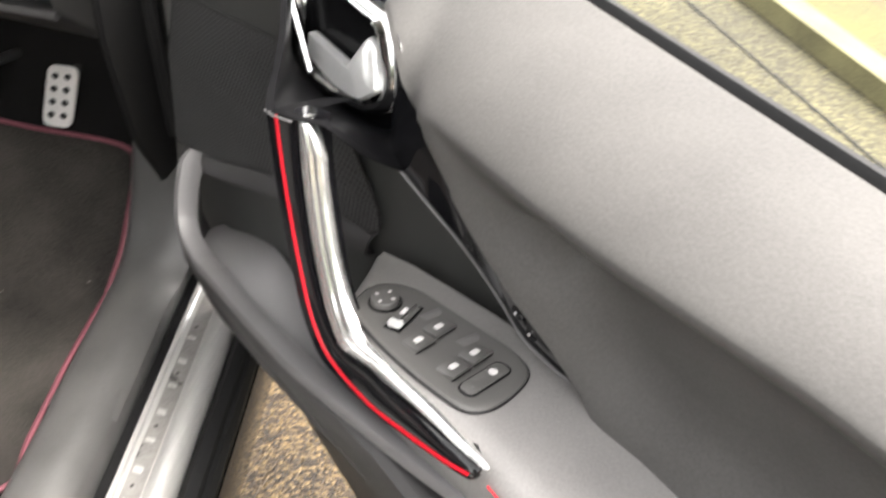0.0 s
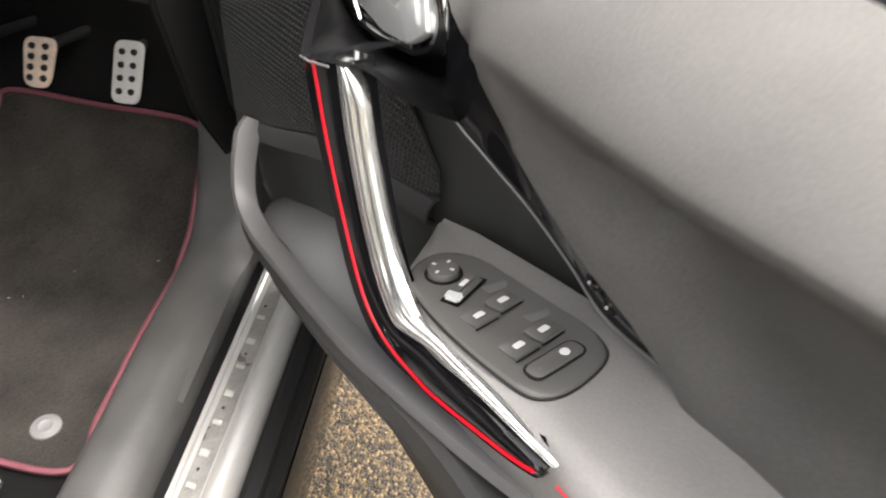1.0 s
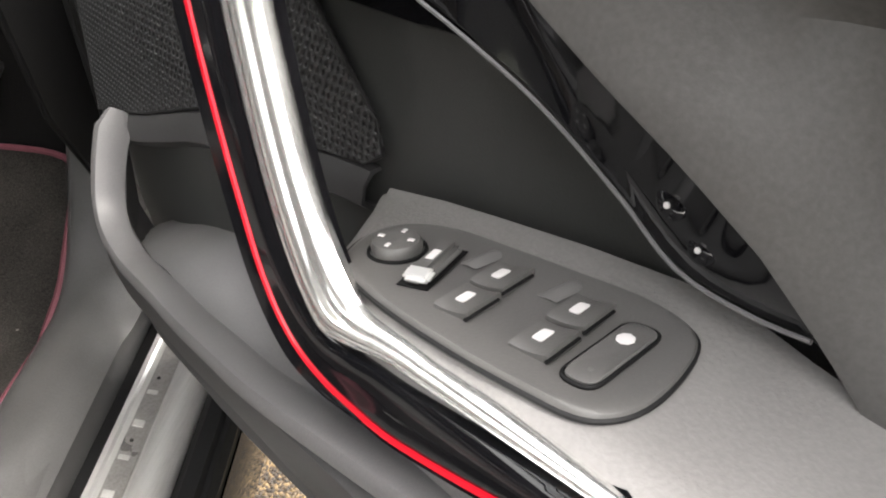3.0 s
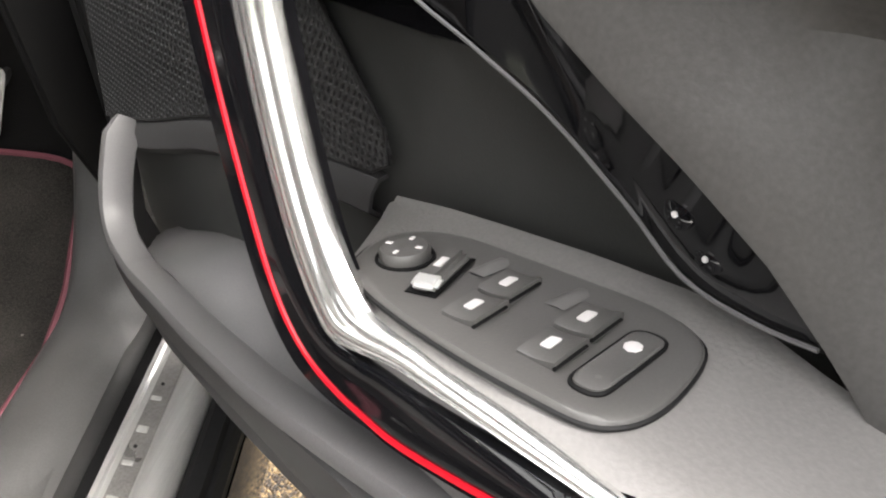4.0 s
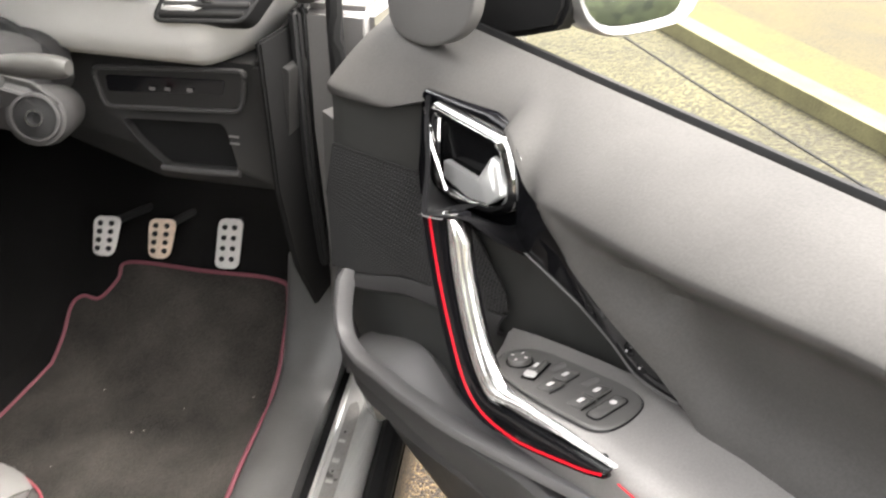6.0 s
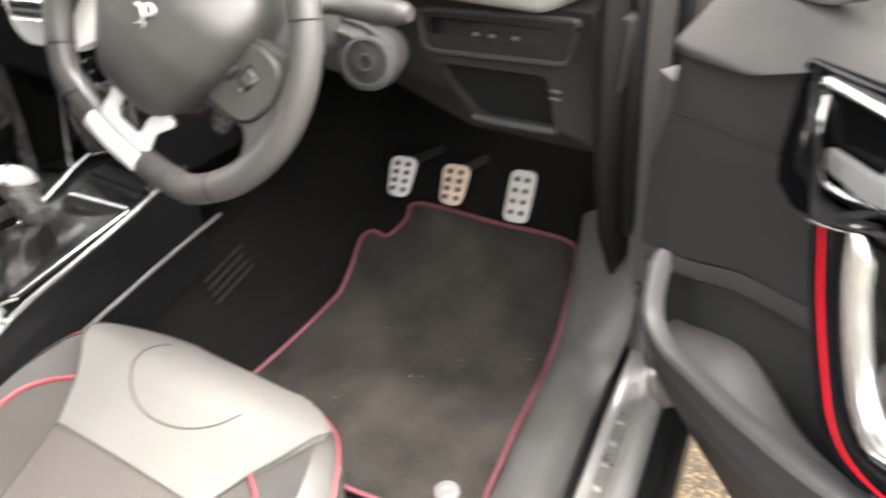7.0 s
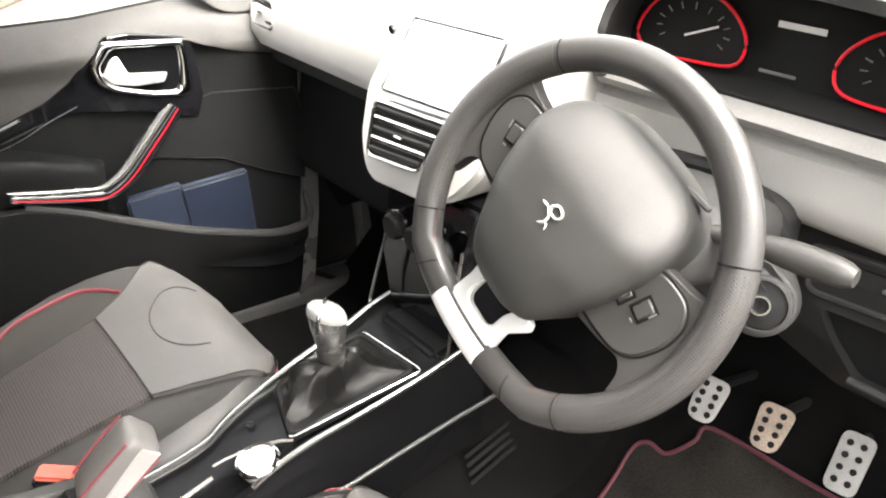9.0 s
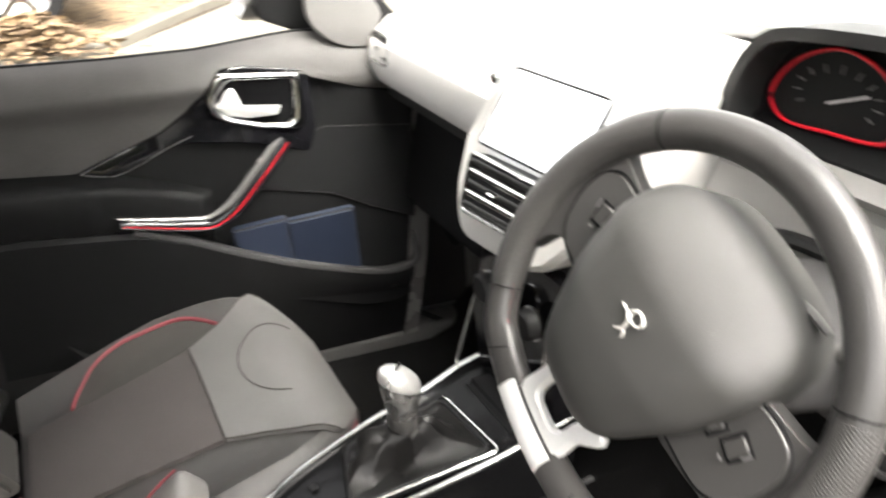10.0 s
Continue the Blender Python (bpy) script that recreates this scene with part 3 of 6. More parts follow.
    # the paddle hangs across the cup and flares to its free end
    pad_pts = [(0.255, 0.926, 0.078), (0.323, 0.931, 0.08), (0.336, 0.961, 0.071), (0.348, 0.957, 0.073), (0.365, 0.931, 0.079), (0.351, 0.917, 0.085), (0.315, 0.91, 0.086), (0.264, 0.911, 0.083)]
    mid_pt = (0.334, 0.934, 0.083)
    rim_pts = rounded([V(u + hs, w, z) for u, z, w in pad_pts], 0.004, 3)
    c = V(mid_pt[0] + hs, mid_pt[2], mid_pt[1])
    add("release_lever", loft([[p - V(0, 0.008, 0) for p in rim_pts], [p - V(0, 0.002, 0) for p in rim_pts], [p + (c - p) * 0.07 for p in rim_pts], [p + (c - p) * 0.5 for p in rim_pts], [p + (c - p) * 0.95 for p in rim_pts]]), SILVER, plate, "polished silver release lever")
    if dial:
        add("surround_post", tube([V(0.218 + hs, 0.077, 0.972), V(0.232 + hs, 0.079, 0.937), V(0.262 + hs, 0.077, 0.893)], [0.0022, 0.004, 0.003], 8), CHROME, plate)
    # small buttons on the tail
    if dial:
        for u, z in ((0.546, 0.869), (0.557, 0.856)):
            add("tail_button", lathe([(0.0, -0.002), (0.0062, -0.002), (0.0058, 0.0008), (0.004, 0.0018), (0.0, 0.0022)], 16, Matrix.Translation(V(u, 0.0725 if u < 0.55 else 0.066, z)) @ Matrix.Rotation(radians(-90 * side), 4, "X")), GLOSS, plate)
            add("button_mark", lathe([(0.0, 0), (0.0011, 0), (0.0011, 0.0006), (0, 0.0006)], 10, Matrix.Translation(V(u, 0.0748 if u < 0.55 else 0.0683, z)) @ Matrix.Rotation(radians(-90 * side), 4, "X")), WHITE, plate)
    # grab bar: gloss black with a red line and a chrome crest
    # four edges along the bar: red line, both borders of the chrome, and the outer edge
    red = [(0.363, 0.155, 0.930), (0.378, 0.155, 0.884), (0.392, 0.155, 0.85), (0.407, 0.155, 0.82), (0.421, 0.155, 0.796), (0.434, 0.154, 0.779), (0.449, 0.1525, 0.769), (0.467, 0.151, 0.766), (0.486, 0.15, 0.768), (0.508, 0.15, 0.774), (0.535, 0.149, 0.785), (0.565, 0.148, 0.799), (0.59, 0.147, 0.811), (0.607, 0.146, 0.821)]
    near = [(0.383, 0.15, 0.936), (0.391, 0.15, 0.898), (0.405, 0.15, 0.86), (0.419, 0.15, 0.83), (0.433, 0.15, 0.808), (0.447, 0.15, 0.794), (0.461, 0.15, 0.787), (0.476, 0.149, 0.788), (0.493, 0.1485, 0.793), (0.512, 0.148, 0.7985), (0.538, 0.147, 0.806), (0.567, 0.146, 0.815), (0.592, 0.145, 0.8225), (0.609, 0.1445, 0.8275)]
    far = [(0.399, 0.138, 0.937), (0.406, 0.138, 0.9), (0.417, 0.138, 0.872), (0.43, 0.138, 0.845), (0.444, 0.138, 0.824), (0.458, 0.139, 0.811), (0.471, 0.14, 0.806), (0.485, 0.14, 0.8065), (0.5, 0.14, 0.81), (0.52, 0.14, 0.814), (0.546, 0.14, 0.8205), (0.573, 0.14, 0.826), (0.596, 0.14, 0.8305), (0.611, 0.14, 0.833)]
    if not dial:
        red = [(0.288, 0.874), (0.313, 0.842), (0.336, 0.815), (0.36, 0.786), (0.383, 0.762), (0.407, 0.7455), (0.431, 0.7385), (0.47, 0.7435), (0.52, 0.753), (0.568, 0.763)]
        near = [(0.294, 0.88), (0.32, 0.848), (0.343, 0.821), (0.367, 0.793), (0.389, 0.77), (0.411, 0.755), (0.433, 0.7485), (0.471, 0.753), (0.52, 0.761), (0.569, 0.7705)]
        far = [(0.312, 0.888), (0.338, 0.859), (0.36, 0.833), (0.382, 0.807), (0.402, 0.785), (0.421, 0.77), (0.44, 0.762), (0.474, 0.765), (0.522, 0.771), (0.57, 0.779)]
        far = [(a[0] + (b[0] - a[0]) * 0.55, a[1] + (b[1] - a[1]) * 0.55) for a, b in zip(near, far)]
        red, near, far = ([(u, w, z) for u, z in q] for q, w in ((red, 0.15), (near, 0.145), (far, 0.13)))
    red, near, far = (spline([V(*p) for p in q], 5) for q in (red, near, far))
    n = len(red)
    inn = V(0, 1, 0)
    blacks, reds, crests = [], [], []
    for i in range(n):
        t = red[min(i + 1, n - 1)] - red[max(i - 1, 0)]
        left = inn.cross(t).normalized()
        if left.dot(red[i] - near[i]) < 0:
            left = -left
        r, c0, c1 = red[i], near[i], far[i]
        f = i / (n - 1)
        turn = max(0.0, min(1.0, (f - 0.45) / 0.2))
        edge = r + left * (0.009 - 0.005 * turn) + inn * (0.0042 - 0.0027 * turn)
        deep = min(1.0, 0.2 + 0.08 * (n - 1 - i))
        across = (c0 - r)
        blacks.append([edge - left * 0.006 - inn * 0.03 * deep, edge - inn * 0.008, edge - inn * 0.002 + left * 0.0004, edge + inn * 0.0006 - left * 0.0008, r + left * 0.0025 + inn * (0.0022 - 0.001 * turn), r + inn * 0.001, r + across * 0.45 + inn * 0.002, r + across * 0.85 + inn * 0.0008, c0 - inn * 0.0012, c0 - inn * 0.025 * deep])
        reds.append([r + left * 0.001 - inn * 0.001, r + left * 0.0009 + inn * 0.0026, r - left * 0.0008 + inn * 0.0021, r - left * 0.001 - inn * 0.001])
        c0 = c0 + (c1 - c0) * 0.36 * turn
        d = (c1 - c0) * min(1.0, 0.4 + i / 5)
        c1 = c0 + d
        axis = (far[min(i + 1, n - 1)] - far[max(i - 1, 0)]).normalized()
        out = axis.cross(d).normalized()
        if out.dot(inn) < 0:
            out = -out
        if f > 0.88:
            out = hold
        hold = out
        h = min(0.0052 - 0.0012 * turn, 0.25 * d.length) * min(1.0, 0.45 + 0.12 * (n - 1 - i))
        curve = ((0.0, -0.1), (0.02, 0.25), (0.08, 0.42), (0.16, 0.4), (0.2, 0.66), (0.3, 0.95), (0.42, 1.08), (0.52, 1.0), (0.57, 0.86), (0.62, 0.86), (0.7, 0.92), (0.82, 0.78), (0.92, 0.42), (1.0, -0.1))
        crests.append([c0 - out * 0.012 * deep] + [c0 + d * q + out * h * g for q, g in curve] + [c1 - out * 0.014 * deep - d * 0.3])
    for rings, tip in ((blacks, 0.004), (reds, 0.0), (crests, 0.0055)):
        # the end of the arm closes in a blunt round nose
        if tip:
            last = rings[-1]
            c = sum(last, Vector()) / len(last)
            ax = (rings[-1][1] - rings[-4][1]).normalized()
            rings += [[c + (p - c) * s + ax * tip * g for p in last] for s, g in ((0.93, 0.45), (0.75, 0.8), (0.4, 1.0))]
    bar = add("grab_bar", loft(blacks), GLOSS, lab="gloss black grab bar with a red line")
    add("red_line", loft(reds), RED, bar, "bright red line")
    # darker metal dims the passenger's chrome in place of dim reflections
    add("chrome_crest", loft(crests), CREST if dial else KNOB, bar, "chrome crest, duller metal on the shaded passenger door")
    if dial:
        # gloss neck that joins the bar's head to the plate
        inner = [(0.212, 0.066, 0.978), (0.206, 0.066, 0.94), (0.203, 0.066, 0.905), (0.21, 0.066, 0.885), (0.24, 0.066, 0.876), (0.29, 0.066, 0.877), (0.35, 0.064, 0.888), (0.38, 0.07, 0.905), (0.4, 0.083, 0.91)]
        outer = [(0.209, 0.072, 0.981), (0.255, 0.1, 0.966), (0.305, 0.127, 0.951), (0.353, 0.1595, 0.932), (0.364, 0.1575, 0.932), (0.383, 0.1525, 0.9375), (0.4, 0.139, 0.938), (0.405, 0.112, 0.912), (0.418, 0.086, 0.899)]
        inner, outer = (spline([V(*p) for p in q], 3) for q in (inner, outer))
        add("bar_neck", sheet([[p + (q - p) * s - inn * min(0.004, 0.05 * (q - p).length) * math.sin(math.pi * s) for s in (0, 0.2, 0.4, 0.6, 0.8, 0.95, 1.0)] + [q - inn * 0.005 - (q - p) * 0.04] for p, q in zip(inner, outer)], 0.0008), NECK, plate, "gloss black neck above the grab bar")
        add("head_edge", tube([V(0.354, 0.161, 0.9295), V(0.364, 0.1592, 0.9305), V(0.383, 0.155, 0.936)], 0.0007, 6), BINGREY, bar)
    # armrest
    rows = []
    for u in [(0.378 if dial else 0.414) + (0.736 if dial else 0.386) * i / 64 for i in range(65)]:
        z = table(zarm, u)
        if dial:
            o = table([(0.378, 0.071), (0.392, 0.089), (0.407, 0.11), (0.42, 0.124), (0.435, 0.132), (0.46, 0.139), (0.479, 0.143), (0.505, 0.143), (0.546, 0.142), (0.58, 0.1405), (0.605, 0.1385), (0.65, 0.137), (1.05, 0.14)], u)
        else:
            o = 0.127 if u < 0.59 else min(0.138, 0.127 + (u - 0.59) * 0.5)
            o = min(o, 0.094 + (u - 0.414) * 1.6)
        w0 = table([(0.378, 0.064), (0.407, 0.056), (0.46, 0.051), (0.51, 0.046), (0.543, 0.042), (0.575, 0.044), (0.605, 0.052), (1.05, 0.052)] if dial else [(0.414, 0.084), (0.56, 0.028), (0.62, 0.024), (1.05, 0.028)], u)
        g = (o - w0)
        b1 = min(1.0, g / 0.06)
        ring = ((w0 - 0.012, z - 0.05), (w0 - 0.004, z - 0.004), (w0, z + 0.003), (w0 + 0.1 * g, z + 0.002), (w0 + 0.25 * g, z), (o - 0.022 * b1, z), (o - 0.011 * b1, z - 0.0015), (o - 0.004 * b1, z - 0.006), (o + 0.001, z - 0.014), (o + 0.002, z - 0.05), (o - 0.02, z - 0.085), (w0 - 0.01, z - 0.1))
        rows.append([V(u, w, q) for w, q in ring])
    # same armrest on both doors; the passenger's is darkened in place of shade
    arm = add("armrest", loft(rows), ARM if dial else DARK, lab="grey moulded armrest" if dial else "moulded armrest, coloured near-black for the shade on it")
    # switch panel
    if dial:
        add("seam", tube([V(u, table([(0.605, 0.1395), (0.65, 0.138), (1.05, 0.141)], u) + 0.0012, table(zarm, u) - 0.0125) for u in [0.618 + 0.04 * i for i in range(11)]], 0.0007, 6), RED, arm, "thin red seam")
        out = [(0.43, 0.1215), (0.4185, 0.102), (0.4225, 0.0845), (0.443, 0.0735), (0.478, 0.0695), (0.51, 0.066), (0.54, 0.0615), (0.56, 0.0635), (0.5695, 0.0715), (0.576, 0.09), (0.578, 0.1065), (0.575, 0.118), (0.567, 0.1255), (0.549, 0.13), (0.521, 0.1335), (0.484, 0.1345), (0.45, 0.1305)]
        up = [V(u, w, table(zarm, u) + 0.0005) for u, w in out]
        ring_up = spline(up, 4, True)
        hub = sum(ring_up, Vector()) / len(ring_up)
        flat_top = [[hub + (p - hub) * f + Vector((0, 0, h)) for p in ring_up] for f, h in ((1.0, -0.002), (1.0, 0.0012), (0.985, 0.0028), (0.96, 0.0036), (0.9, 0.0036), (0.5, 0.003), (0.02, 0.003))]
        pan = add("switch_panel", loft(flat_top), PANEL, lab="dark grey window switch panel")
        add("panel_groove", tube([p + Vector((0, 0, 0.0004)) for p in ring_up], 0.0011, 6, closed=True), RUBBER, pan)
        slope = math.atan(0.22)

        def seat(u, w, h, yaw=10):
            return Matrix.Translation(V(u, w, table(zarm, u) + h)) @ Matrix.Rotation(-slope, 4, "Y") @ Matrix.Rotation(radians(yaw) * -side, 4, "Z")

        # rocker keys: scooped, each lifted at its front edge over a dark slit
        for u, w in ((0.4955, 0.0905), (0.5005, 0.1115), (0.5325, 0.0865), (0.5365, 0.1075)):
            add("switch_slit", rbox((0.0016, 0.019, 0.0012), seat(u + 0.0075, w, 0.0038), 0.0004), DARK, pan)
            cells = []
            for k in range(7):
                x = -0.0085 + 0.016 * k / 6
                h = 0.0022 * (k / 6) ** 2 + 0.0009 * (1 - k / 6) ** 3
                cells.append([seat(u, w, 0.0034) @ Vector((x, y, z)) for y, z in ((-0.0095, -0.002), (-0.0095, h), (-0.008, h + 0.0006), (0.008, h + 0.0006), (0.0095, h), (0.0095, -0.002))])
            add("window_switch", loft(cells), PANEL, pan)
            add("switch_mark", slab(rounded([seat(u - 0.0015, w, 0.0046) @ Vector(p) for p in ((-0.0028, -0.0034, 0), (0.0022, -0.0042, 0.0006), (0.0022, 0.0036, 0.0006), (-0.0028, 0.0036, 0))], 0.0012, 2), (0, 0, 0.0005)), WHITE, pan)
        # two low fins between the rows of keys
        for u, w in ((0.477, 0.083), (0.5165, 0.0785)):
            add("fin", loft([[seat(u, w + dw, 0.003) @ Vector(p) for p in ((-0.0045, 0, 0), (0.0, 0, hh), (0.0045, 0, 0))] for dw, hh in ((-0.008, 0.0004), (-0.004, 0.002), (0.004, 0.0018), (0.01, 0.0003))]), SWITCH, pan)
        slot = [seat(0.555, 0.0965, 0.0033, 8) @ Vector(p) for p in rounded([(-0.0068, -0.0205, 0), (0.0068, -0.0205, 0), (0.0068, 0.0205, 0), (-0.0068, 0.0205, 0)], 0.006, 5)]
        add("lock_groove", tube(slot, 0.0009, 6, closed=True), DARK, pan)
        lock_mid = sum(slot, Vector()) / len(slot)
        add("lock_switch", loft([[lock_mid + (p - lock_mid) * f + Vector((0, 0, h)) for p in slot] for f, h in ((0.97, -0.001), (0.95, 0.0012), (0.86, 0.0018), (0.4, 0.0012), (0.02, 0.001))]), PANEL, pan)
        add("switch_mark", lathe([(0, 0), (0.0034, 0), (0.0032, 0.0004), (0, 0.0005)], 8, seat(0.5533, 0.0885, 0.0048)), WHITE, pan)
        add("switch_mark", lathe([(0, 0), (0.0012, 0), (0.001, 0.0003), (0, 0.0004)], 8, seat(0.5575, 0.109, 0.0048)), SWITCH, pan)
        base = seat(0.4445, 0.1045, 0.0036)
        add("mirror_dial", lathe([(0.0, 0.0), (0.0108, 0.0), (0.0112, 0.003), (0.0102, 0.005), (0.0075, 0.0056), (0.0, 0.0044)], 28, base), PANEL, pan, "round mirror dial")
        add("dial_ring", lathe([(0.0116, -0.001), (0.0132, -0.001), (0.013, 0.0006), (0.0118, 0.0006)], 28, base), DARK, pan)
        for a in range(4):
            add("dial_mark", rbox((0.0028, 0.0017, 0.0005), base @ Matrix.Rotation(a * math.pi / 2 + 0.3, 4, "Z") @ Matrix.Translation((0.0072, 0, 0.0057)), 0), WHITE, pan)
        fold = seat(0.469, 0.104, 0.0036, 26)
        add("fold_switch", rbox((0.0125, 0.034, 0.0075), fold @ Matrix.Translation((0, 0, 0.002)), 0.0034, 3), PANEL, pan, "dark mirror fold switch")
        add("fold_groove", rbox((0.0142, 0.0355, 0.0006), fold, 0.0003), DARK, pan)
        add("switch_mark", rbox((0.0035, 0.008, 0.0006), fold @ Matrix.Translation((0.0005, 0.0, 0.006)), 0.0002), WHITE, pan)
        add("fold_tip", rbox((0.0118, 0.008, 0.004), fold @ Matrix.Translation((0.0012, 0.0135 * side, 0.0038)) @ Matrix.Rotation(radians(14), 4, "X"), 0.0016), SILVER, pan, "bright tip of the fold switch")
    # speaker grille
    gr = [(0.034, 0.688), (0.12, 0.72), (0.2, 0.756), (0.3, 0.77), (0.345, 0.777), (0.358, 0.787), (0.35, 0.805), (0.28, 0.85), (0.2, 0.875), (0.05, 0.875), (0.03, 0.8)]
    gpts = [V(u, skin(u, z) + 0.005, z) for u, z in gr]
    add("speaker_grille", slab(gpts, V(0, 0.003, 0), 0.0), GRILLE if dial else DARK, lab="pierced dark speaker grille")
    add("grille_edge", tube([V(u, skin(u, z) + 0.007, z) for u, z in gr], 0.0013, 6, closed=True), TRIM)
    if dial:
        rows = []
        for i in range(16):
            u = 0.05 + 0.3 * i / 15
            zt = table([(0.034, 0.688), (0.12, 0.72), (0.2, 0.756), (0.3, 0.77), (0.345, 0.777)], u) - 0.001
            rows.append([V(u, skin(u, zt) + 0.001, zt), V(u, skin(u, zt) + 0.007, zt - 0.002), V(u, skin(u, zt) + 0.012, zt - 0.01), V(u, skin(u, zt) + 0.013, zt - 0.022), V(u, skin(u, zt) + 0.006, zt - 0.028), V(u, skin(u, zt) - 0.02, zt - 0.03)])
        add("pocket_brow", sheet(rows, 0.003), POCKET, lab="charcoal ledge under the speaker grille")
    # door pocket
    if dial:
        rim = [(0.09, 0.71), (0.1, 0.693), (0.112, 0.674), (0.128, 0.655), (0.15, 0.645), (0.18, 0.643), (0.2, 0.646), (0.25, 0.66), (0.3, 0.672), (0.35, 0.688), (0.4, 0.705), (0.465, 0.73), (0.54, 0.755), (0.7, 0.765), (1.0, 0.768)]
        lip_pts = [(0.088, 0.117, 0.71), (0.094, 0.124, 0.7), (0.102, 0.131, 0.688), (0.113, 0.139, 0.672), (0.128, 0.146, 0.655), (0.15, 0.15, 0.646), (0.18, 0.151, 0.645), (0.2, 0.151, 0.648), (0.25, 0.151, 0.662), (0.3, 0.151, 0.674), (0.35, 0.151, 0.69), (0.4, 0.151, 0.707), (0.465, 0.148, 0.732), (0.55, 0.142, 0.765), (0.62, 0.13, 0.785), (0.72, 0.11, 0.8)]
        u0, wo = 0.09, 0.03
    else:
        rim = [(0.035, 0.592), (0.07, 0.58), (0.125, 0.585), (0.2, 0.606), (0.28, 0.632), (0.38, 0.673), (0.465, 0.712), (0.54, 0.738), (0.7, 0.752), (1.0, 0.756)]
        lip_pts = [(0.036, 0.112, 0.655), (0.031, 0.116, 0.625), (0.03, 0.118, 0.605), (0.042, 0.12, 0.588), (0.08, 0.12, 0.582), (0.125, 0.12, 0.588), (0.2, 0.12, 0.609), (0.28, 0.12, 0.635), (0.38, 0.12, 0.676), (0.465, 0.12, 0.715), (0.55, 0.118, 0.745)]
        u0, wo = 0.035, 0.0
    rows = []
    for i in range(41):
        u = u0 + (u_end - 0.02 - u0) * (i / 40) ** 1.4
        z = table(rim, u)
        d = wo * min(1.0, 0.25 + (u - u0) / 0.06)
        rows.append([V(u, w + d * q, v) for w, q, v in ((0.108, 1, z - 0.08), (0.108, 1, z - 0.004), (0.112, 1, z - 0.001), (0.124, 1, z - 0.001), (0.13, 1, z - 0.006), (0.128, 1, z - 0.03), (0.098, 0.5, 0.53 + 0.3 * (z - 0.58)), (0.07, 0.1, 0.43), (0.04, 0, 0.385))])
    # shell coloured darker than its lip for shade, near-black on the passenger's door
    add("pocket_shell", sheet(rows, -0.004 * side), POCKET if dial else DARK, lab="moulded door pocket, coloured darker for the shade below its lip")
    lip = spline([V(*p) for p in lip_pts], 6)
    # paler grey gives the upturned lip its light; a shaded tone for the passenger's
    add("pocket_lip", sweep(lip, scales=[min(0.55 + i / 14, 0.86 + 0.22 * max(0.0, 1 - i / 32)) for i in range(len(lip))], profile=[(0.013, -0.006), (0.0135, 0.0), (0.011, 0.0045), (0.004, 0.0055), (-0.006, 0.0045), (-0.0115, 0.002), (-0.013, -0.006)] if side > 0 else [(0.013, 0.006), (0.0135, 0.0), (0.011, -0.0045), (0.004, -0.0055), (-0.006, -0.0045), (-0.0115, -0.002), (-0.013, 0.006)], ref=V(0, 1, 0)), BINGREY if dial else POCKET, lab="pocket lip, coloured lighter than the shell for its upward light")
    rows = []
    for i in range(31):
        t = i / 30
        u = u0 + 0.01 + 0.38 * t
        zb = table(rim, max(u, u0 + 0.09)) - 0.06 + 0.058 * math.exp(-((u - u0 - 0.12) / 0.09) ** 2)
        rows.append([V(u, w + wo * q, zb + b) for w, q, b in ((0.107, 1, 0.0), (0.092, 1, 0.006), (0.075, 1, 0.012), (0.058, 0.9, 0.012), (0.048, 0.8, 0.0), (0.044, 0.7, -0.04))])
    # passenger's floor takes a darker tone to stand in for shade
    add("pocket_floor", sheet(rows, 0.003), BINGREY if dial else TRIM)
    # window frame, sail panel and outside mirror
    fr = spline([V(u, w, z) for u, w, z in ((0.03, -0.01, 1.02), (0.2, -0.03, 1.2), (0.42, -0.07, 1.38), (0.62, -0.09, 1.43), (0.85, -0.085, 1.43), (0.97, -0.06, 1.36), (1.0, -0.02, 1.02))], 6)
    add("window_frame", sweep(fr, [(0.015, -0.014), (0.015, 0.014), (-0.015, 0.014), (-0.015, -0.014)], V(0, 1, 0)), RUBBER, lab="black window frame")
    sail = spline([V(u, 0.03, z) for u, z in ((0.066, 1.08), (0.068, 1.045), (0.08, 1.022), (0.112, 1.013), (0.166, 1.018), (0.212, 1.036), (0.24, 1.057), (0.252, 1.082), (0.25, 1.12), (0.22, 1.17), (0.16, 1.15))], 4, True)
    mid = sum(sail, Vector()) / len(sail)
    if not dial:
        sail = [Vector((mid.x + (p.x - mid.x) * 0.72, p.y, p.z)) for p in sail]
    lift = V(0, 0.014 / (ws if ws else 1), 0)
    add("mirror_sail", loft([[mid + (p - mid) * f + lift * k for p in sail] for f, k in ((1.0, 0.0), (1.0, 0.8), (0.99, 0.92), (0.97, 0.98), (0.93, 1.0), (0.5, 1.0), (0.02, 1.0))]), SAIL, lab="grey triangular mirror sail")
    add("mirror_base", slab([V(u, -0.03, z) for u, z in ((0.125, 0.995), (0.19, 1.022), (0.24, 1.038), (0.29, 1.056), (0.302, 1.08), (0.29, 1.14), (0.125, 1.14))], V(0, -0.03, 0), 0.006), RUBBER, lab="black mirror base")

    def oval(dx, s, rw, rz):
        qs = [math.tau * j / 32 for j in range(32)]
        return [V(0.245 + dx + 0.02 * math.cos(q) - 0.3 * rz * s * math.sin(q), -0.146 + rw * s * math.copysign(abs(math.cos(q)) ** 0.62, math.cos(q)), 1.13 + rz * s * math.copysign(abs(math.sin(q)) ** 0.62, math.sin(q))) for q in qs]

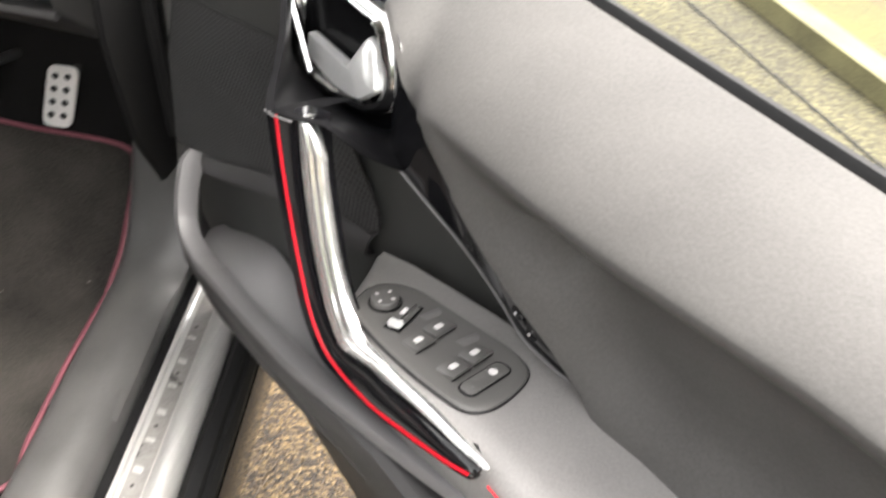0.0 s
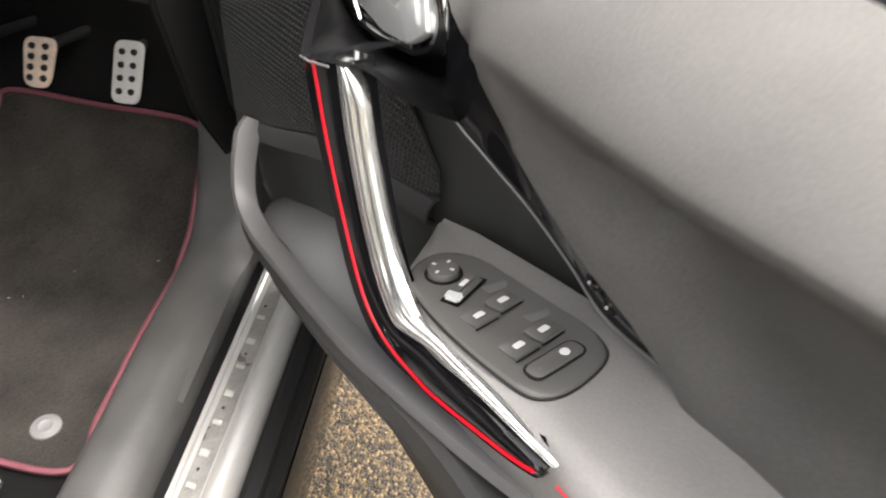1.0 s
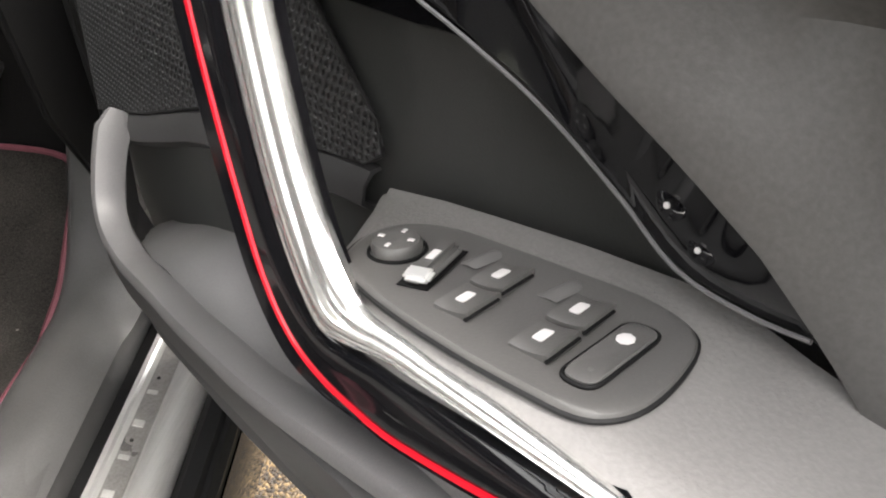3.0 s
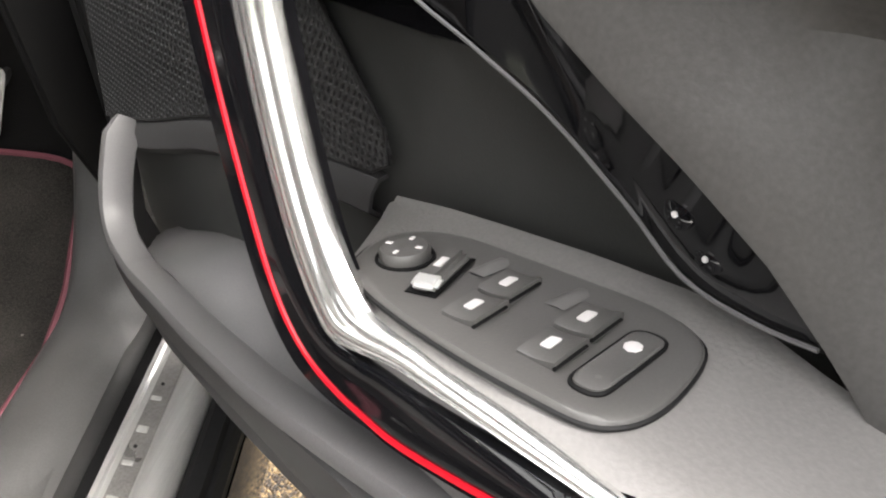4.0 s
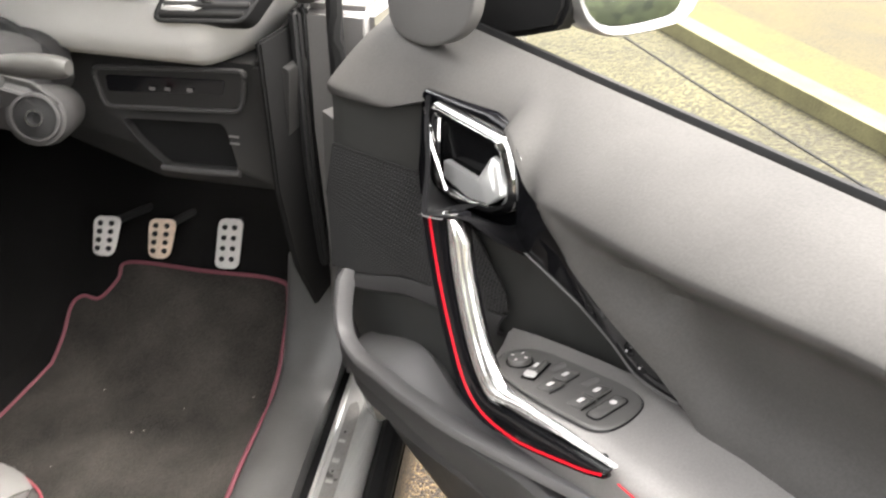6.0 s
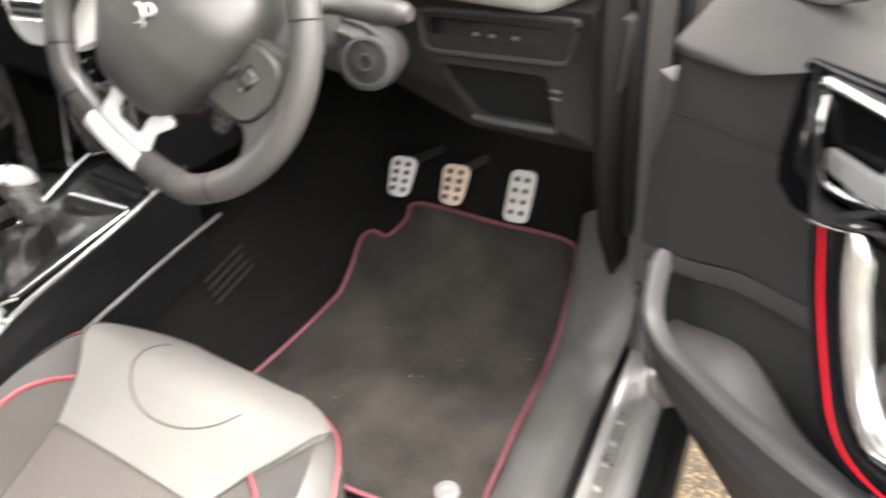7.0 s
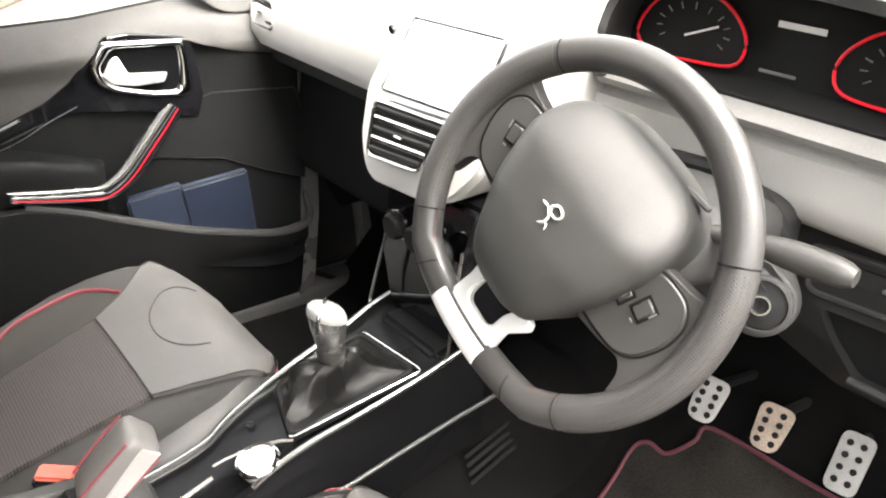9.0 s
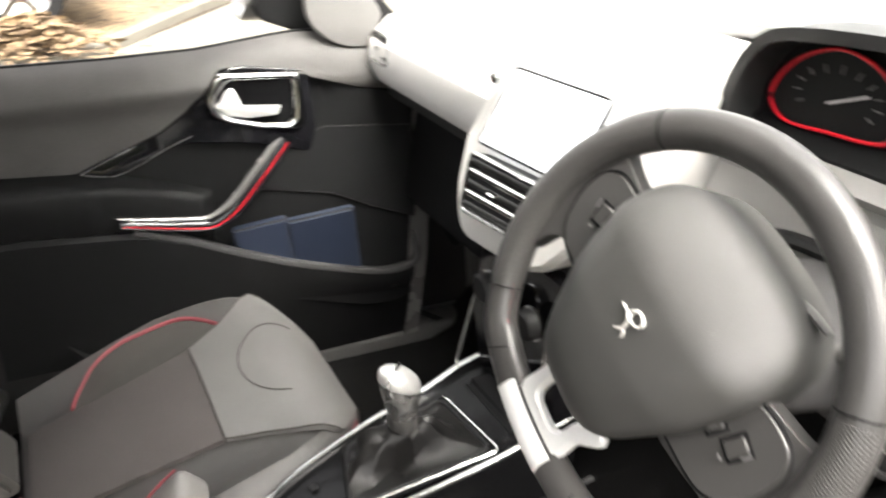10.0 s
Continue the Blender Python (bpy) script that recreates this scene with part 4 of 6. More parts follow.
    mir = add("outside_mirror", loft([oval(dx, s, 0.113, 0.089) for dx, s in ((-0.09, 0.35), (-0.075, 0.7), (-0.04, 0.93), (0.0, 1.0), (0.03, 0.985), (0.036, 0.95), (0.034, 0.9), (0.024, 0.88))]), HOUSING, lab="outside mirror in a pale grey housing")
    add("mirror_glass", loft([oval(dx, 1.0, 0.1, 0.078) for dx in (0.02, 0.0265)]), MIRROR, mir)
    add("mirror_arm", rbox((0.03, 0.05, 0.02), Matrix.Translation(V(0.2, -0.055, 1.085)), 0.008), RUBBER, mir)
    return door


build_door(pose(0.80, 0.455, 0, 0, 0, -44), -1, 1.0, 0.0, "open driver's door, grey with a chrome and red grab bar", True)
build_door(pose(-0.655, 0.32, 0, 0, 0, -90), 1, 0.62, 0.045, "closed passenger door, grey with a chrome and red grab bar", False)


# ---- car body round the cabin ----
body = thing("body_shell", (0, 0, 0), "grey car body shell round the cabin, driver's side open", "car body")
floor_keys = [(-0.9, 0.37), (0.36, 0.37), (0.42, 0.4), (0.52, 0.51), (0.62, 0.61), (0.7, 0.72)]
rows = []
for x in [-0.66 + 1.28 * i / 40 for i in range(41)]:
    ridge = 0.17 * math.exp(-((x - 0.0) / 0.105) ** 4)
    rows.append([Vector((x + 0.14 * (0.39 - y) * max(0.0, x / 0.62) ** 2 + (0.012 if x > 0.6 else 0.0), y, table(floor_keys, y) + ridge * (1 if y < 0.45 else 0.6))) for y in [-0.9 + 1.6 * j / 32 for j in range(33)]])
part("floor_pan", sheet(rows, 0.01), CARPET, body, "black carpeted floor and tunnel")
def sill(name, prof, s, material, lab="", lift=0.0):
    rows = [[Vector((s * (x + (0.14 if s > 0 else 0.02) * (0.39 - y)), y, z + lift)) for x, z in prof] for y in (-0.75, -0.3, 0.0, 0.2, 0.42, 0.52)]
    return part(name, loft(rows), material, body, lab)


for s in (1, -1):
    sill("sill_trim", [(0.61, 0.36), (0.611, 0.39), (0.614, 0.398), (0.622, 0.405), (0.638, 0.411), (0.656, 0.4135), (0.668, 0.4125), (0.676, 0.409), (0.689, 0.404), (0.695, 0.397), (0.697, 0.35), (0.61, 0.34)], s, SILLGREY, "grey plastic sill trim")
    sill("sill_groove", [(0.6975, 0.35), (0.6975, 0.362), (0.709, 0.362), (0.709, 0.35)], s, DARK)
    sill("sill_step", [(0.7095, 0.34), (0.7095, 0.362), (0.712, 0.367), (0.717, 0.367), (0.72, 0.3645), (0.75, 0.364), (0.754, 0.369), (0.762, 0.372), (0.772, 0.371), (0.781, 0.364), (0.785, 0.352), (0.785, 0.33)], s, STEEL, "bright metal sill step")
    sill("sill_seal", [(0.7855, 0.33), (0.787, 0.352), (0.796, 0.36), (0.81, 0.357), (0.814, 0.35), (0.82, 0.352), (0.828, 0.345), (0.83, 0.3)], s, RUBBER, "black rubber door seal")
    sill("outer_sill", [(0.831, 0.335), (0.836, 0.32), (0.838, 0.28), (0.835, 0.22), (0.76, 0.2), (0.76, 0.29)], s, GLOSS)
skew = Matrix.Translation((0, 0, 0))
skew[0][1], skew[0][3] = -0.14, 0.14 * 0.39
plate = part("sill_plate", slab(rounded([skew @ Vector(p) for p in ((0.7215, -0.55, 0.3645), (0.7485, -0.55, 0.3645), (0.7485, 0.41, 0.3645), (0.7385, 0.43, 0.3645), (0.7275, 0.42, 0.3645))], 0.012, 4), (0, 0, 0.0022), 0.0008), PLATE, body, "satin metal sill plate with raised lettering")
for i in range(7):
    y = 0.335 - 0.042 * i
    part("letter_bar", rbox((0.0115, 0.009 if i % 2 else 0.006, 0.0012), skew @ Matrix.Translation((0.735, y, 0.3674)), 0.0005), ALLOY, plate)
for i in range(4):
    part("plate_rivet", lathe([(0, 0), (0.0022, 0), (0.0018, 0.0008), (0, 0.001)], 10, skew @ Matrix.Translation((0.735, 0.356 - 0.084 * i, 0.3667))), TRIM, plate)
for y, r in ((0.285, 0.007), (0.245, 0.008), (0.31, 0.004), (0.02, 0.005)):
    part("sill_clip", lathe([(0, 0), (r, 0), (r * 0.8, 0.002), (r * 0.4, 0.0015), (0, 0.001)], 9, skew @ Matrix.Translation((0.68, y, 0.402))), RUBBER, body)
rows = []
for i in range(29):
    y = 0.16 + 0.355 * i / 28
    k = max(0.0, (y - 0.36) / 0.155)
    lift = -0.006 + 0.0075 * min(1.0, (y - 0.16) / 0.2) + 0.19 * k ** 2.4
    rows.append([Vector((x + 0.14 * (0.39 - y) + 0.016 * min(1.0, k * 2) * g, y, z + lift)) for x, z, g in ((0.6095, 0.365, 0.0), (0.6105, 0.39, 0.0), (0.614, 0.398, 0.0), (0.622, 0.405, 0.0), (0.638, 0.411, 0.1), (0.656, 0.4135, 0.4), (0.668, 0.4125, 0.7), (0.68, 0.4085, 0.9), (0.696, 0.4, 1.0))])
part("sill_rise", sheet(rows, 0.004), SILLGREY, body, "dark grey trim rising from the sill to the pillar")
for s in (1, -1):
    part("rear_quarter_glass", slab([(s * 0.7, -0.82, 0.96), (s * 0.6, -0.9, 1.42), (s * 0.6, -1.45, 1.36), (s * 0.7, -1.45, 0.96)], (s * 0.006, 0, 0)), SMOKE, body, "dark tinted rear side glass")
part("tail_glass", slab([(-0.7, -1.46, 0.95), (0.7, -1.46, 0.95), (0.6, -1.45, 1.4), (-0.6, -1.45, 1.4)], (0, -0.006, 0)), SMOKE, body, "dark tinted tail glass")
# passenger's centre pillar with the door seal before it
edge_yz = [(-0.47, 1.02), (-0.468, 0.86), (-0.452, 0.74), (-0.41, 0.615), (-0.358, 0.52), (-0.28, 0.45), (-0.16, 0.415)]
part("pillar_cover", slab([(-0.63, y, z) for y, z in edge_yz] + [(-0.63, -0.16, 0.38), (-0.63, -0.8, 0.38), (-0.63, -0.8, 1.02)], (0.03, 0, 0), 0.012, 3), TRIM, body, "charcoal centre pillar cover")
part("pillar_seal", tube(spline([(-0.607, y + 0.012, z + 0.006) for y, z in edge_yz], 4), 0.013, 8), RUBBER, body, "black rubber door seal")
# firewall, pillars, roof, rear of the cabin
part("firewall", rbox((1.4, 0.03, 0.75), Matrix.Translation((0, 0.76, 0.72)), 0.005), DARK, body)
part("cabin_rear", rbox((1.4, 0.03, 0.62), Matrix.Translation((0, -1.45, 0.65)), 0.005), TRIM, body)
part("rear_floor", rbox((1.4, 0.6, 0.03), Matrix.Translation((0, -1.18, 0.36)), 0.005), CARPET, body)
for s in (1, -1):
    x = 0.755 if s > 0 else -0.745
    xi = x - s * 0.075
    part("hinge_pillar", slab([(xi, 0.49, 0.36), (xi, 0.64, 0.36), (xi, 0.66, 1.02), (xi, 0.43, 1.02), (xi, 0.43, 0.85)], (s * 0.1, 0, 0), 0.012, 3), PAINT, body, "grey painted hinge pillar")
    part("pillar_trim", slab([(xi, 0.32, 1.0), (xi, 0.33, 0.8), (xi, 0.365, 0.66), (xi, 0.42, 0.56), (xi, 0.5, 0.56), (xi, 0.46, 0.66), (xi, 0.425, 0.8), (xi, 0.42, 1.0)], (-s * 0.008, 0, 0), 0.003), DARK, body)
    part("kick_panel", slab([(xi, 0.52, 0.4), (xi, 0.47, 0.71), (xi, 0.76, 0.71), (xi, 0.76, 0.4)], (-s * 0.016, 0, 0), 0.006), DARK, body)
    for y0, wd in ((0.395, 0.018), (0.425, 0.01)):
        part("pillar_seal", slab([(xi, y0, 1.02), (xi, y0 + 0.01, 0.8), (xi, y0 + 0.04, 0.62), (xi, y0 + 0.04 + wd, 0.62), (xi, y0 + 0.01 + wd, 0.8), (xi, y0 + wd, 1.02)], (s * 0.014, 0, 0), 0.005, 3), RUBBER, body, "black rubber door seal")
    if s < 0:
        part("side_wall", slab([(-0.72, 0.16, 0.34), (-0.72, 0.78, 0.34), (-0.72, 0.78, 1.02), (-0.72, 0.3, 1.02), (-0.72, 0.2, 0.7)], (0.03, 0, 0), 0.008), TRIM, body)
    up = spline([(x - s * 0.06, 0.45, 1.03), (x - s * 0.07, 0.42, 1.08), (x - s * 0.12, 0.2, 1.27), (x - s * 0.18, -0.02, 1.4)], 6)
    part("windscreen_pillar", tube(up, 0.028, 10), TRIM, body)
    part("roof_rail", tube(spline([(x - s * 0.18, -0.02, 1.4), (x - s * 0.19, -0.4, 1.45), (x - s * 0.18, -0.9, 1.44), (x - s * 0.16, -1.45, 1.36)], 6), 0.035, 10), TRIM, body)
    part("rear_pillar", tube([(x - s * 0.02, -0.78, 0.36), (x - s * 0.04, -0.8, 0.95), (x - s * 0.18, -0.88, 1.43)], 0.05, 10), TRIM, body)
    part("rear_side", rbox((0.03, 0.66, 0.62), Matrix.Translation((x, -1.12, 0.66)), 0.01), TRIM, body)
part("pillar_seal", tube(spline([(0.742, 0.4, 1.12), (0.742, 0.402, 1.02), (0.742, 0.405, 0.94), (0.738, 0.425, 0.8)], 5), 0.011, 8), RUBBER, body, "black rubber door seal")
rows = [[Vector((x, y, z - 0.1 * (x / 0.6) ** 2)) for y, z in ((-0.02, 1.46), (-0.4, 1.51), (-0.9, 1.5), (-1.45, 1.42))] for x in [-0.58 + 1.16 * i / 10 for i in range(11)]]
part("roof_panel", sheet(rows, 0.02), HEADLINER, body, "pale headliner under the roof")
for y, z in ((-0.03, 1.45), (-0.95, 1.49), (-1.43, 1.41)):
    part("roof_bow", tube([(-0.58, y, z - 0.09), (-0.3, y, z - 0.02), (0, y, z), (0.3, y, z - 0.02), (0.58, y, z - 0.09)], 0.03, 8), HEADLINER, body)
rows = [[Vector((x, 0.78 - 0.1 * (x / 0.65) ** 2 - 0.78 * t, 1.06 + 0.4 * t + 0.06 * math.sin(math.pi * t) - 0.07 * t * (x / 0.6) ** 2)) for t in (0, 0.25, 0.5, 0.75, 1)] for x in [-0.64 + 1.28 * i / 10 for i in range(11)]]
ws_ob = part("windscreen", sheet(rows, 0.005), GLASS, body, "clear windscreen")
ws_ob.visible_shadow = False
rows = [[Vector((s, 0.78 + 0.9 * t, 1.05 - 0.22 * t * t - 0.06 * (s / 0.7) ** 2)) for t in (0, 0.3, 0.6, 0.9, 1.0)] for s in [-0.74 + 1.48 * i / 8 for i in range(9)]]
part("bonnet", sheet(rows, 0.01), PAINT, body, "grey painted bonnet")
for s in (1, -1):
    part("front_wing", slab([(s * 0.8, 0.56, 0.25), (s * 0.8, 1.68, 0.3), (s * 0.78, 1.68, 0.8), (s * 0.76, 0.9, 1.0), (s * 0.77, 0.56, 0.98)], (-s * 0.02, 0, 0), 0.006), PAINT, body)
part("nose", rbox((1.5, 0.1, 0.6), Matrix.Translation((0, 1.66, 0.52)), 0.04), PAINT, body)


# ---- floor mat ----
mat_obj = thing("floor_mat", (0.4, 0.25, 0.375), "dark felt floor mat with a red stitched edge", "floor mat")
edge2 = [(0.21, 0.0), (0.205, 0.2), (0.195, 0.36), (0.183, 0.44), (0.2, 0.462), (0.235, 0.463), (0.262, 0.49), (0.275, 0.512), (0.42, 0.516), (0.56, 0.52), (0.588, 0.5), (0.598, 0.44), (0.606, 0.36), (0.619, 0.25), (0.627, 0.2), (0.641, 0.12), (0.65, 0.052), (0.54, 0.036), (0.4, 0.02), (0.3, 0.0)]


def on_floor(x, y, h=0.0):
    return Vector((x, y, table(floor_keys, y) + 0.17 * math.exp(-((x - 0.0) / 0.105) ** 4) * (1 if y < 0.45 else 0.6) + h))


dense = [(p.x, p.y) for p in spline([(x, y, 0) for x, y in edge2], 5, True)]
cx, cy = 0.4, 0.26
rings = [[on_floor(cx + (x - cx) * f, cy + (y - cy) * f, 0.012) for x, y in dense] for f in (1.0, 0.97, 0.85, 0.7, 0.55, 0.4, 0.25, 0.1, 0.02, 0.0005)]
part("felt", loft([[p - Vector((0, 0, 0.011)) for p in rings[0]]] + rings, caps=False), MATFELT, mat_obj)
part("edging", tube([on_floor(x, y, 0.012) for x, y in dense], 0.0038, 6, closed=True), EDGING, mat_obj, "red stitched edging")
part("fastener", lathe([(0, 0), (0.017, 0), (0.017, 0.002), (0.008, 0.004), (0.006, 0.003), (0, 0.003)], 20, Matrix.Translation(on_floor(0.594, 0.092, 0.0125))), BINGREY, mat_obj, "grey round mat fastener")
rest = thing("footrest", (0.09, 0.22, 0.5), "black ribbed plastic footrest beside the tunnel", "footrest")
for i in range(4):
    p = Vector((0.078 + 0.006 * i, 0.235, 0.502 - 0.012 * i))
    part("rib", rbox((0.005, 0.15, 0.007), Matrix.Translation(p) @ Matrix.Rotation(radians(12), 4, "Z"), 0.002), TRIM, rest)


# ---- pedals ----
def pedal(at, w, h, material, label, tip):
    ob = thing("pedal", at, label, "pedal", "pedals", m=Matrix.Translation(at) @ Matrix.Rotation(radians(52), 4, "X") @ Matrix.Rotation(radians(6), 4, "Z"))
    out = rounded([(-w / 2 * tip, -h / 2, 0), (w / 2 * tip, -h / 2, 0), (w / 2, h / 2, 0), (-w / 2, h / 2, 0)], w * 0.3, 4)
    part("plate", slab(out, (0, 0, 0.006), 0.0015), material, ob, local=True)
    for i in range(2):
        for j in range(4):
            m = Matrix.Translation(((i - 0.5) * w * 0.4, (j - 1.5) * h * 0.21, 0.006))
            part("rubber_stud", lathe([(0, 0), (0.0048, 0), (0.0042, 0.0028), (0, 0.003)], 10, m), RUBBER, ob, local=True)
    part("arm", tube([(0, h * 0.1, -0.004), (0, h * 0.5, -0.03), (0, h * 0.9, -0.09), (0.005, h * 1.5, -0.18)], 0.008, 8), RUBBER, ob, local=True)
    return ob


pedal((0.283, 0.461, 0.596), 0.052, 0.068, PEDALM, "drilled alloy clutch pedal with rubber studs", 0.75)
pedal((0.372, 0.485, 0.592), 0.052, 0.068, RUSTY, "drilled alloy brake pedal stained orange", 0.75)
pedal((0.465, 0.541, 0.566), 0.046, 0.088, PEDALM, "long drilled alloy accelerator pedal", 0.95)


# ---- dashboard ----
dash = thing("dashboard", (0, 0.4, 0.9), "pale grey dashboard over a dark lower panel", "dashboard")
passenger_prof = [(0.27, 0.955), (0.21, 0.962), (0.196, 0.985), (0.2, 1.03), (0.23, 1.062), (0.34, 1.085), (0.55, 1.09), (0.77, 1.06), (0.77, 0.95)]
driver_prof = [(0.4, 0.95), (0.34, 0.958), (0.318, 0.972), (0.305, 1.0), (0.3, 1.04), (0.33, 1.07), (0.5, 1.09), (0.77, 1.06), (0.77, 0.95)]
rows = []
for x in [-0.68 + 1.38 * i / 46 for i in range(47)]:
    f = min(1, max(0, (x + 0.05) / 0.25))
    f = f * f * (3 - 2 * f)
    e = max(0, (abs(x - 0.01) - 0.6) / 0.09)
    row = []
    for a, b in zip(passenger_prof, driver_prof):
        z = a[1] + (b[1] - a[1]) * f
        row.append(Vector((x - max(0, (x - 0.58) / 0.12) * max(0, 1.073 - z) * 0.75, a[0] + (b[0] - a[0]) * f + 0.06 * e * e, z)))
    rows.append(row)
part("upper_pad", loft(rows), DASH, dash, "pale grained upper pad")
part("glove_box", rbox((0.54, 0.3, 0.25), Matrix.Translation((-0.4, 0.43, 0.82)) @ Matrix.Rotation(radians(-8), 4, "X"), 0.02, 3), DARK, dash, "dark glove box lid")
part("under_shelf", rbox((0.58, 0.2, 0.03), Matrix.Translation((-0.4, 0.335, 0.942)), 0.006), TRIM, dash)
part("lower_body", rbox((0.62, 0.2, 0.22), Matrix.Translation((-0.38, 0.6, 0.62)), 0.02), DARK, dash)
# driver's knee panel with pocket and buttons
outer = [(0.19, 0.37, 0.95), (0.69, 0.37, 0.955), (0.68, 0.372, 0.86), (0.665, 0.388, 0.77), (0.46, 0.4, 0.76), (0.2, 0.4, 0.84)]
mouth = [(0.433, 0.366, 0.862), (0.592, 0.366, 0.872), (0.6, 0.366, 0.836), (0.606, 0.366, 0.803), (0.492, 0.366, 0.797), (0.456, 0.366, 0.83)]
rings = [rounded([Vector(p) + Vector((0, d, 0)) for p in outer], 0.012, 4) for d in (0.12, 0.006, 0.001)]
rings.append([Vector((cx_, y_, z_)) for cx_, y_, z_ in [p.lerp(q, 0.9) for p, q in zip(rings[2], rounded([Vector(p) for p in mouth], 0.012, 4))]])
rings += [rounded([Vector(p) + Vector((0, d, 0)) for p in mouth], 0.012, 4) for d in (-0.002, 0.002, 0.07)]
part("knee_panel", loft(rings), TRIM, dash, "dark charcoal knee panel with an open cubby")
# a near-black plug just inside the mouth stands in for the cubby's shade
part("cubby_shade", slab([Vector(p) + Vector((0, 0.012, 0)) for p in mouth], (0, 0.04, 0)), DARK, dash, "near-black plug standing in for the cubby's shade")
board = [(0.41, 0.358, 0.934), (0.636, 0.358, 0.95), (0.622, 0.362, 0.893), (0.416, 0.362, 0.878)]
panel = part("button_panel", slab(rounded([Vector(p) for p in board], 0.014, 4), (0, 0.012, 0), 0.004), TRIM, dash)
part("panel_frame", tube(rounded([Vector(p) + Vector((0, -0.001, 0)) for p in board], 0.014, 4), 0.0035, 6, closed=True), POCKET, panel)
part("button_strip", slab(rounded([(0.428, 0.357, 0.925), (0.605, 0.357, 0.935), (0.6, 0.36, 0.912), (0.425, 0.36, 0.9)], 0.006, 3), (0, 0.006, 0), 0.002), GLOSS, panel)
for x in (0.497, 0.52, 0.553):
    part("button_mark", rbox((0.008, 0.001, 0.0045), Matrix.Translation((x, 0.3565, 0.909 + (x - 0.43) * 0.06)), 0), BINGREY, panel)
part("pocket_lip", tube([(0.487, 0.363, 0.795), (0.54, 0.361, 0.797), (0.608, 0.362, 0.801)], 0.005, 8), POCKET, dash)
for z in (0.856, 0.846):
    part("socket_mark", rbox((0.014, 0.001, 0.003), Matrix.Translation((0.606, 0.361, z)), 0), BINGREY, dash)
part("dash_end", slab([(0.675, 0.33, 0.97), (0.675, 0.6, 1.04), (0.675, 0.62, 0.74), (0.675, 0.42, 0.74), (0.675, 0.37, 0.8)], (-0.02, 0, 0), 0.006), TRIM, dash)


def air_vent(corners, depth, slats, parent, tab=True, frame_mat=SATIN, slat_mat=SATIN):
    """A framed outlet: dark box, slats and a tab. corners: lower left, lower right, upper right, upper left."""
    a, b, c, d = (Vector(p) for p in corners)
    n = (b - a).cross(d - a).normalized()
    vent = part("air_vent", slab(rounded([p - n * 0.002 for p in (a, b, c, d)], 0.012, 4), n * -depth, 0), RUBBER, parent, "dark air vent")
    part("vent_frame", tube(rounded([a, b, c, d], 0.012, 4), 0.003, 8, closed=True), frame_mat, vent)
    for i in range(slats):
        t = (i + 0.7) / (slats + 0.4)
        p, q = a + (d - a) * t, b + (c - b) * t
        part("slat", tube([p + (q - p) * 0.04, p + (q - p) * 0.96], 0.0042, 6, ref=(0, 0, 1), flat=0.45), slat_mat if i % 2 else TRIM, vent)
    if tab:
        mid = (a + b + c + d) / 4 + n * 0.004
        part("vent_tab", rbox((0.018, 0.008, 0.006), Matrix.Translation(mid), 0.002), CHROME, vent)
    return vent


air_vent([(0.561, 0.292, 1.024), (0.672, 0.298, 1.029), (0.7, 0.328, 1.074), (0.579, 0.316, 1.067)], 0.03, 4, dash, frame_mat=RUBBER, slat_mat=POCKET)
air_vent([(-0.6, 0.2, 1.0), (-0.52, 0.197, 1.0), (-0.53, 0.205, 1.045), (-0.61, 0.21, 1.045)], 0.03, 3, dash)
# centre stack
stack = thing("centre_stack", (0.0, 0.16, 0.95), "pale centre stack with a touchscreen over an air vent", "centre stack")
front = [(-0.12, 0.118, 0.905), (-0.095, 0.112, 0.885), (0.03, 0.116, 0.892), (0.075, 0.122, 0.91), (0.11, 0.13, 0.95), (0.135, 0.15, 1.02), (0.152, 0.178, 1.115), (0.14, 0.184, 1.128), (-0.075, 0.164, 1.118), (-0.09, 0.158, 1.108), (-0.135, 0.135, 1.01), (-0.135, 0.124, 0.94)]
part("housing", slab(rounded(front, 0.012, 3), (0, 0.16, 0.005), 0.008, 3), DASH, stack, "pale smooth stack housing")
air_vent([(-0.092, 0.11, 0.925), (0.02, 0.112, 0.935), (0.065, 0.12, 1.008), (-0.088, 0.12, 1.0)], 0.02, 5, stack)
scr = [(-0.072, 0.1225, 1.018), (0.098, 0.131, 1.022), (0.112, 0.163, 1.112), (-0.046, 0.152, 1.11)]
part("screen", slab(rounded(scr, 0.005, 3), (0, -0.004, 0.001), 0.001), LIT, stack, "lit white touchscreen")
part("screen_frame", tube(rounded([Vector(p) + Vector((0, -0.003, 0)) for p in scr], 0.006, 3), 0.003, 6, closed=True), SATIN, stack)
part("volume_knob", lathe([(0, 0), (0.009, 0), (0.009, 0.008), (0.006, 0.012), (0, 0.012)], 16, Matrix.Translation((-0.077, 0.146, 1.093)) @ Matrix.Rotation(radians(105), 4, "X")), SATIN, stack)
part("lower_console_face", slab([(-0.1, 0.15, 0.9), (0.1, 0.15, 0.9), (0.09, 0.13, 0.78), (0.085, 0.15, 0.68), (-0.09, 0.15, 0.68), (-0.095, 0.13, 0.78)], (0, 0.25, 0), 0.01), GLOSS, stack, "gloss black lower stack")
